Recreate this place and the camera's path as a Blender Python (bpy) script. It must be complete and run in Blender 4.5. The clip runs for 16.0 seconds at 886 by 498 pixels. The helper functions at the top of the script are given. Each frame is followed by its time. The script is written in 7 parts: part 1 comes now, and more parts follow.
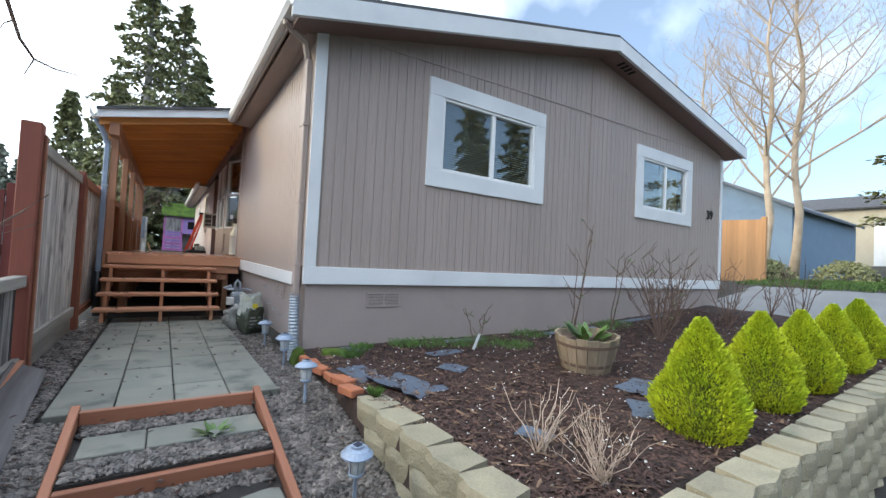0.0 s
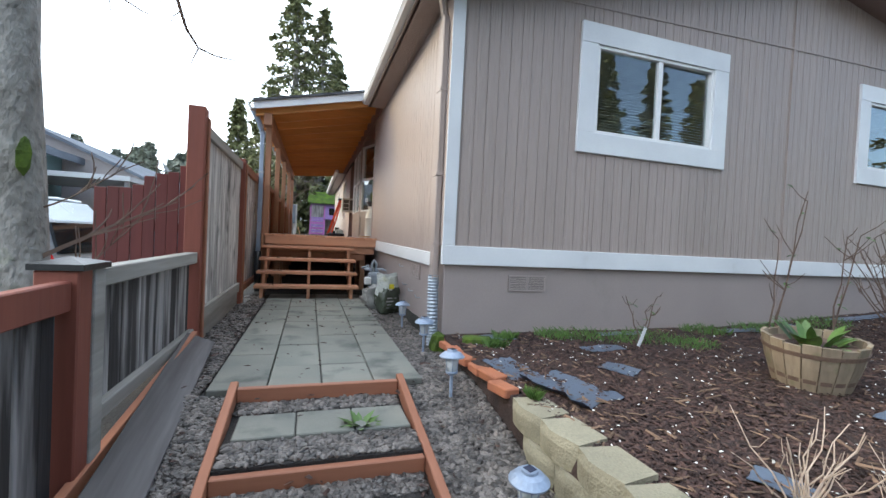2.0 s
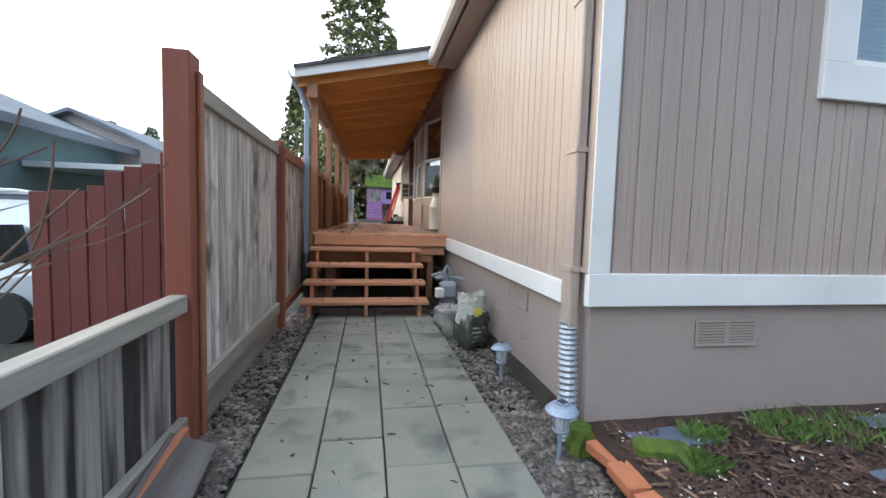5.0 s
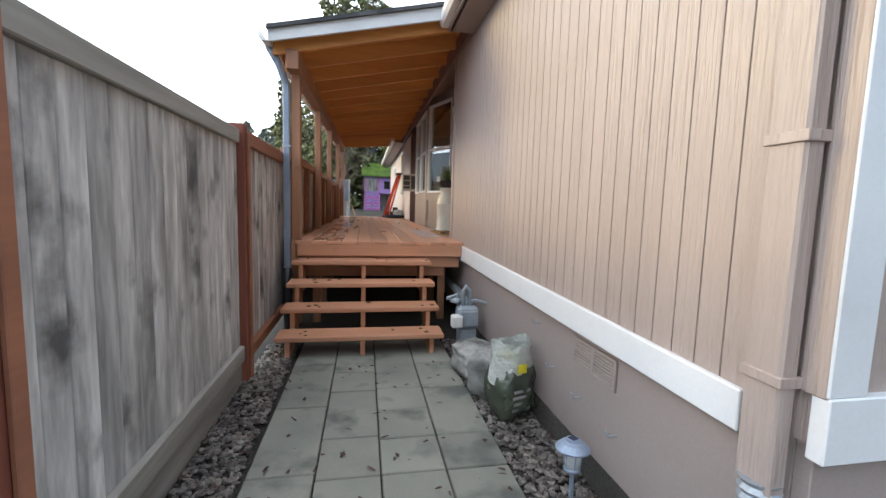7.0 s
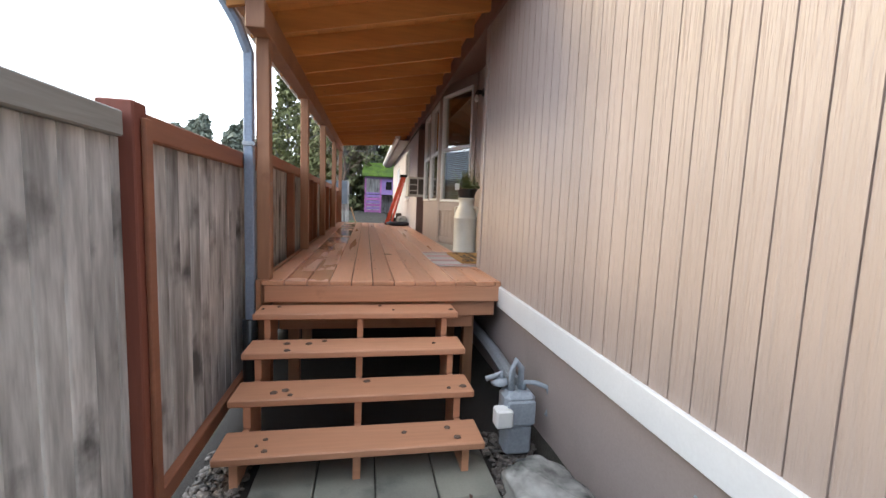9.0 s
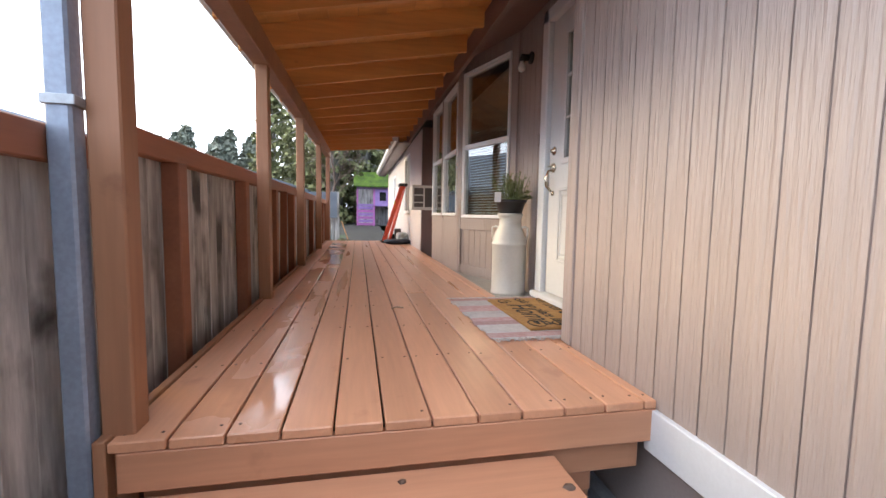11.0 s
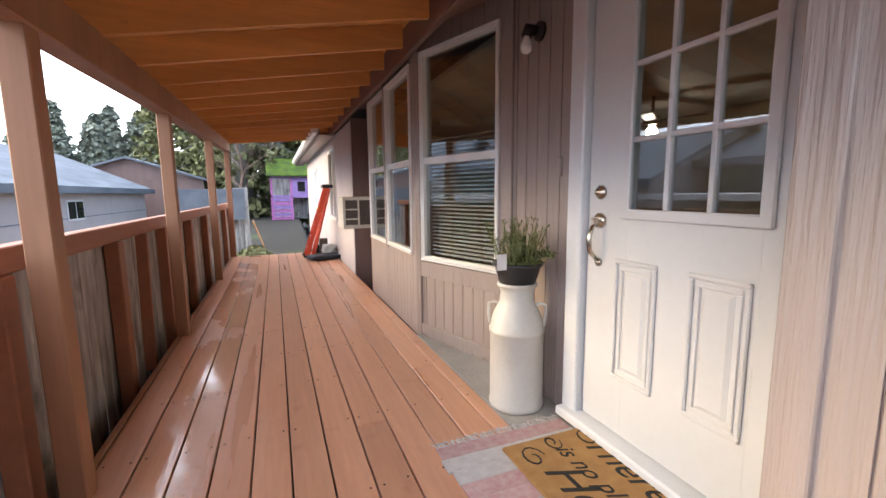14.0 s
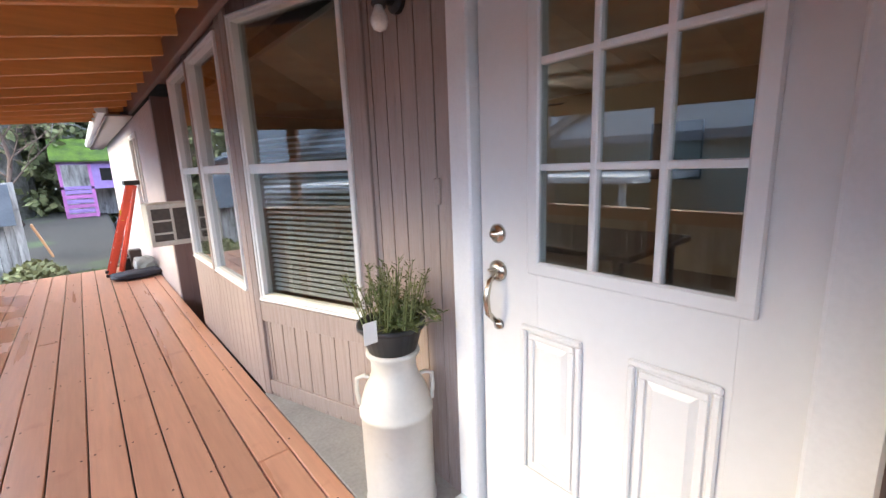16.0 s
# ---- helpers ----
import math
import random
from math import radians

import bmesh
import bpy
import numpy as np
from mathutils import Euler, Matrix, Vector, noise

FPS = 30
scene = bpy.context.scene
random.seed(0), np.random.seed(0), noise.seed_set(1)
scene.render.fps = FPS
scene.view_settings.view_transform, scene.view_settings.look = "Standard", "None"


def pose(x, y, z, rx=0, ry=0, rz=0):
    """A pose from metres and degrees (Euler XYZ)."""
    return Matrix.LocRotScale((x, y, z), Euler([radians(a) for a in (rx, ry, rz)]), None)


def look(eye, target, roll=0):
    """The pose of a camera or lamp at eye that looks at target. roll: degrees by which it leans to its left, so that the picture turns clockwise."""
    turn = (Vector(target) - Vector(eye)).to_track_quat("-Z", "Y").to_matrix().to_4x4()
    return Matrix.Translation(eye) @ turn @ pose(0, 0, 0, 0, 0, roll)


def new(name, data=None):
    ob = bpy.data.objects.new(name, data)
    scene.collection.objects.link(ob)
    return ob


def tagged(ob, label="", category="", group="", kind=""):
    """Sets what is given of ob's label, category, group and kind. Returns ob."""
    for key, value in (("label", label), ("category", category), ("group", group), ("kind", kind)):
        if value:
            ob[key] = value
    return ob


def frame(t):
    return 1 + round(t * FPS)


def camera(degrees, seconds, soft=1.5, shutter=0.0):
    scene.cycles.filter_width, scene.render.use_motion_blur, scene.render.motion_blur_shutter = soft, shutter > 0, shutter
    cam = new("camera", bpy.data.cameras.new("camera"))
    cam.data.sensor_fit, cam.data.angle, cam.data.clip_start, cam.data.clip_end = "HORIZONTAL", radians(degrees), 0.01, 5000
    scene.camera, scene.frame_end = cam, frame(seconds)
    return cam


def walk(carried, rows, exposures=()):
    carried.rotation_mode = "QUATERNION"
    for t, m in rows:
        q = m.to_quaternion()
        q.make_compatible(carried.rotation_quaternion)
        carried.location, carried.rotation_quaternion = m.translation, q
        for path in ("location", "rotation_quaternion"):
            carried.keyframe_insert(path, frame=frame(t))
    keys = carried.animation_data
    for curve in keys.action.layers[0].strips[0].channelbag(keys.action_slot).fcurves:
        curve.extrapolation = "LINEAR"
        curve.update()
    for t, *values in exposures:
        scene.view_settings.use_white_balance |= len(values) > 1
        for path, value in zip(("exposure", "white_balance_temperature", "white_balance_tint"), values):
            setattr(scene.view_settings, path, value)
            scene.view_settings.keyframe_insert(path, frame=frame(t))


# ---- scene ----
cam = camera(92.9, 16.0)
# Plan units to metres; every mesh, place and eye is laid out in plan units and scaled once.
K = 0.9
PATH = [
    (0, (-0.032, -0.195, 1.052), (1.074, 1.471, 1.118), 2.8),
    (0.5, (-0.021, -0.116, 1.048), (0.968, 1.621, 1.089), 2.8),
    (1, (0.013, -0.006, 1.043), (0.874, 1.8, 1.057), 2.8),
    (1.5, (0.022, 0.153, 1.023), (0.749, 2.017, 1.01), 2.9),
    (2, (-0.015, 0.397, 0.99), (0.589, 2.303, 0.951), 2.8),
    (2.5, (-0.031, 0.637, 0.96), (0.475, 2.571, 0.901), 2.7),
    (3, (-0.011, 0.917, 0.984), (0.426, 2.867, 0.903), 2.6),
    (3.5, (0.023, 1.196, 1.054), (0.422, 3.153, 0.952), 2.2),
    (4, (0.01, 1.457, 1.126), (0.387, 3.417, 1.001), 1.7),
    (4.2, (-0.007, 1.579, 1.149), (0.36, 3.541, 1.023), 1.5),
    (6.3, (0.014, 2.849, 1.318), (0.354, 4.81, 1.128), 2.0),
    (6.5, (0.023, 2.972, 1.335), (0.364, 4.933, 1.143), 1.7),
    (7, (0.003, 3.306, 1.41), (0.368, 5.262, 1.206), 1.7),
    (7.5, (0.019, 3.57, 1.462), (0.384, 5.524, 1.248), 1.7),
    (8, (0.029, 3.984, 1.512), (0.396, 5.938, 1.292), 1.9),
    (8.5, (0.03, 4.375, 1.561), (0.394, 6.329, 1.341), 2.1),
    (9, (0.019, 4.833, 1.613), (0.382, 6.788, 1.404), 2.2),
    (9.2, (0.021, 5.014, 1.633), (0.385, 6.97, 1.428), 2.2),
    (11.3, (-0.02, 7.125, 1.737), (0.396, 9.074, 1.575), 0.4),
    (11.5, (-0.07, 7.318, 1.77), (0.384, 9.259, 1.607), 0.2),
    (12, (-0.13, 7.721, 1.866), (0.372, 9.649, 1.685), -0.1),
    (12.5, (-0.084, 7.936, 1.946), (0.469, 9.849, 1.754), -0.2),
    (13, (-0.005, 8.124, 2.048), (0.599, 10.018, 1.832), -0.2),
    (13.5, (0.047, 8.279, 2.15), (0.705, 10.152, 1.909), -0.4),
    (14, (0.085, 8.457, 2.247), (0.814, 10.3, 1.981), -0.6),
    (14.5, (0.151, 8.635, 2.332), (0.981, 10.43, 2.036), -0.9),
    (15, (0.242, 8.792, 2.421), (1.205, 10.514, 2.094), -1.3),
    (15.5, (0.339, 8.938, 2.474), (1.455, 10.558, 2.112), -1.7),
    (16, (0.456, 9.094, 2.496), (1.721, 10.592, 2.101), -2.2),
]
EXPOSURES = [(0.0, 0.58, 5650, 6), (4.0, 0.80, 5750, 6), (7.0, 0.80, 5850, 7), (9.0, 0.97, 5850, 8), (12.0, 1.34, 5800, 12), (14.2, 1.46, 5750, 12), (16.0, 1.90, 5350, 11)]
walk(cam, [(t, look(Vector(eye) * K, Vector(target) * K, roll)) for t, eye, target, roll in PATH], EXPOSURES)


# ---- world and sun ----
SUN_ELEV, SUN_AZ = radians(21), radians(-62)      # azimuth from +y towards +x
world = bpy.data.worlds.new("sky")
scene.world = world
world.use_nodes = True
wn, wl = world.node_tree.nodes, world.node_tree.links
wn.clear()
w_out, w_bg = wn.new("ShaderNodeOutputWorld"), wn.new("ShaderNodeBackground")
w_sky = wn.new("ShaderNodeTexSky")
w_sky.sky_type, w_sky.sun_disc, w_sky.sun_elevation, w_sky.sun_rotation = "NISHITA", False, SUN_ELEV, SUN_AZ
w_tc, w_noise, w_ramp = wn.new("ShaderNodeTexCoord"), wn.new("ShaderNodeTexNoise"), wn.new("ShaderNodeValToRGB")
w_noise.inputs["Scale"].default_value, w_noise.inputs["Detail"].default_value = 2.2, 6
w_dot, w_add, w_mix = wn.new("ShaderNodeVectorMath"), wn.new("ShaderNodeMath"), wn.new("ShaderNodeMix")
w_dot.operation = "DOT_PRODUCT"
w_dot.inputs[1].default_value = (-0.78, 0.42, 0.35)    # the cloud bank stands towards the sun
w_add.operation = "MULTIPLY_ADD"
w_add.inputs[1].default_value = 0.55
w_ramp.color_ramp.elements[0].position, w_ramp.color_ramp.elements[1].position = 0.33, 0.64
w_ramp.color_ramp.elements[0].color = (0.10, 0.10, 0.10, 1)      # thin veil over the blue
w_mix.data_type = "RGBA"
w_mix.inputs[7].default_value = (12.5, 12.6, 12.8, 1)   # sunlit cloud
wl.new(w_tc.outputs["Generated"], w_dot.inputs[0])
wl.new(w_tc.outputs["Generated"], w_noise.inputs["Vector"])
wl.new(w_dot.outputs["Value"], w_add.inputs[0])
wl.new(w_noise.outputs["Fac"], w_add.inputs[2])
wl.new(w_add.outputs[0], w_ramp.inputs["Fac"])
wl.new(w_ramp.outputs["Color"], w_mix.inputs[0])
wl.new(w_sky.outputs["Color"], w_mix.inputs[6])
wl.new(w_mix.outputs[2], w_bg.inputs["Color"])
wl.new(w_bg.outputs[0], w_out.inputs[0])
w_bg.inputs["Strength"].default_value = 0.15
sun = new("sun", bpy.data.lights.new("sun", "SUN"))
sun.data.energy, sun.data.angle, sun.data.color = 1.65, radians(22), (1.0, 0.71, 0.31)
sun_way = Vector((math.sin(SUN_AZ) * math.cos(SUN_ELEV), math.cos(SUN_AZ) * math.cos(SUN_ELEV), math.sin(SUN_ELEV)))
sun.matrix_world = look(sun_way * 30, (0, 0, 0))


# ---- materials ----
def surf(name, a, b=None, scale=3.0, stretch=(1, 1, 1), rough=0.65, fine=60.0, bump=0.25, depth=0.004, spread=0.25,
         rnd=0.0, metal=0.0, stain=None, stain_scale=1.2, stain_at=0.6, rough_var=0.1, contrast=0.2, spec=0.5, bias=0.0, wet=0.0):
    """A surface with colour from a to b at one scale, grain at another, an optional stain, and relief."""
    m = bpy.data.materials.new(name)
    m.use_nodes = True
    n, l = m.node_tree.nodes, m.node_tree.links
    p = n["Principled BSDF"]
    b = b or tuple(c * 0.75 for c in a)
    tc, info = n.new("ShaderNodeTexCoord"), n.new("ShaderNodeObjectInfo")
    off = n.new("ShaderNodeVectorMath")
    off.operation = "MULTIPLY_ADD"
    comb = n.new("ShaderNodeCombineXYZ")
    for i in range(3):
        l.new(info.outputs["Random"], comb.inputs[i])
    off.inputs[1].default_value = (37, 53, 71)
    l.new(comb.outputs[0], off.inputs[0])
    l.new(tc.outputs["Object"], off.inputs[2])
    mp = n.new("ShaderNodeMapping")
    mp.inputs["Scale"].default_value = stretch
    l.new(off.outputs[0], mp.inputs["Vector"])
    n1, n2 = n.new("ShaderNodeTexNoise"), n.new("ShaderNodeTexNoise")
    for k, s, d in ((n1, scale, 5), (n2, fine, 3)):
        k.inputs["Scale"].default_value, k.inputs["Detail"].default_value = s, d
        l.new(mp.outputs[0], k.inputs["Vector"])
    r = n.new("ShaderNodeMapRange")
    r.inputs["From Min"].default_value, r.inputs["From Max"].default_value = 0.5 + bias - contrast, 0.5 + bias + contrast
    l.new(n1.outputs["Fac"], r.inputs["Value"])
    mix = n.new("ShaderNodeMix")
    mix.data_type = "RGBA"
    mix.inputs[6].default_value, mix.inputs[7].default_value = (*a, 1), (*b, 1)
    l.new(r.outputs[0], mix.inputs[0])
    col = mix.outputs[2]
    if stain:
        n3, r3, m3 = n.new("ShaderNodeTexNoise"), n.new("ShaderNodeMapRange"), n.new("ShaderNodeMix")
        n3.inputs["Scale"].default_value, n3.inputs["Detail"].default_value = stain_scale, 6
        l.new(off.outputs[0], n3.inputs["Vector"])
        r3.inputs["From Min"].default_value, r3.inputs["From Max"].default_value = stain_at, stain_at + 0.14
        l.new(n3.outputs["Fac"], r3.inputs["Value"])
        m3.data_type = "RGBA"
        m3.inputs[7].default_value = (*stain, 1)
        l.new(r3.outputs[0], m3.inputs[0])
        l.new(col, m3.inputs[6])
        col = m3.outputs[2]
    val, hs = n.new("ShaderNodeMath"), n.new("ShaderNodeHueSaturation")
    val.operation = "MULTIPLY_ADD"
    val.inputs[1].default_value, val.inputs[2].default_value = spread * 2, 1 - spread
    l.new(n2.outputs["Fac"], val.inputs[0])
    v = val.outputs[0]
    if rnd:
        rv, mu = n.new("ShaderNodeMath"), n.new("ShaderNodeMath")
        rv.operation, mu.operation = "MULTIPLY_ADD", "MULTIPLY"
        rv.inputs[1].default_value, rv.inputs[2].default_value = rnd * 2, 1 - rnd
        geo = n.new("ShaderNodeNewGeometry")
        both = n.new("ShaderNodeMath")
        both.operation = "ADD"
        fr = n.new("ShaderNodeMath")
        fr.operation = "FRACT"
        l.new(info.outputs["Random"], both.inputs[0])
        l.new(geo.outputs["Random Per Island"], both.inputs[1])
        l.new(both.outputs[0], fr.inputs[0])
        l.new(fr.outputs[0], rv.inputs[0])
        l.new(rv.outputs[0], mu.inputs[0])
        l.new(v, mu.inputs[1])
        v = mu.outputs[0]
    l.new(v, hs.inputs["Value"])
    l.new(col, hs.inputs["Color"])
    l.new(hs.outputs[0], p.inputs["Base Color"])
    rr = n.new("ShaderNodeMath")
    rr.operation = "MULTIPLY_ADD"
    rr.inputs[1].default_value, rr.inputs[2].default_value = -2 * rough_var, rough + rough_var
    l.new(n1.outputs["Fac"], rr.inputs[0])
    ro = rr.outputs[0]
    if wet:
        nw, rw_, mw = n.new("ShaderNodeTexNoise"), n.new("ShaderNodeMapRange"), n.new("ShaderNodeMix")
        nw.inputs["Scale"].default_value, nw.inputs["Detail"].default_value = 1.6, 4
        l.new(tc.outputs["Object"], nw.inputs["Vector"])
        rw_.inputs["From Min"].default_value, rw_.inputs["From Max"].default_value = wet, wet + 0.06
        l.new(nw.outputs["Fac"], rw_.inputs["Value"])
        l.new(rw_.outputs[0], mw.inputs[0])
        l.new(ro, mw.inputs[2])
        mw.inputs[3].default_value = 0.07
        ro = mw.outputs[0]
    l.new(ro, p.inputs["Roughness"])
    p.inputs["Metallic"].default_value = metal
    p.inputs["Specular IOR Level"].default_value = spec
    if bump:
        bp = n.new("ShaderNodeBump")
        bp.inputs["Strength"].default_value, bp.inputs["Distance"].default_value = bump, depth
        l.new(n2.outputs["Fac"], bp.inputs["Height"])
        l.new(bp.outputs[0], p.inputs["Normal"])
    return m


def glow(name, colour, strength):
    m = bpy.data.materials.new(name)
    m.use_nodes = True
    p = m.node_tree.nodes["Principled BSDF"]
    p.inputs["Base Color"].default_value = (*colour, 1)
    p.inputs["Emission Color"].default_value, p.inputs["Emission Strength"].default_value = (*colour, 1), strength
    return m


def glass_mat(name, tint=(1, 1, 1), clear=True):
    m = bpy.data.materials.new(name)
    m.use_nodes = True
    n, l = m.node_tree.nodes, m.node_tree.links
    n.clear()
    out, tr, gl, mix, fr, pw, mr = (n.new("ShaderNode" + k) for k in ("OutputMaterial", "BsdfTransparent", "BsdfGlossy", "MixShader", "LayerWeight", "Math", "MapRange"))
    pw.operation = "POWER"
    pw.inputs[1].default_value = 3.0
    mr.inputs["To Min"].default_value, mr.inputs["To Max"].default_value = 0.10, 0.95
    l.new(fr.outputs["Facing"], pw.inputs[0])
    l.new(pw.outputs[0], mr.inputs["Value"])
    tr.inputs["Color"].default_value = (*tint, 1)
    gl.inputs["Roughness"].default_value = 0.01
    l.new(mr.outputs[0], mix.inputs[0])
    l.new(tr.outputs[0], mix.inputs[1])
    l.new(gl.outputs[0], mix.inputs[2])
    l.new(mix.outputs[0], out.inputs[0])
    return m


V, H = (1, 1, 0.07), (1, 0.07, 1)           # grain that runs upright, or along y
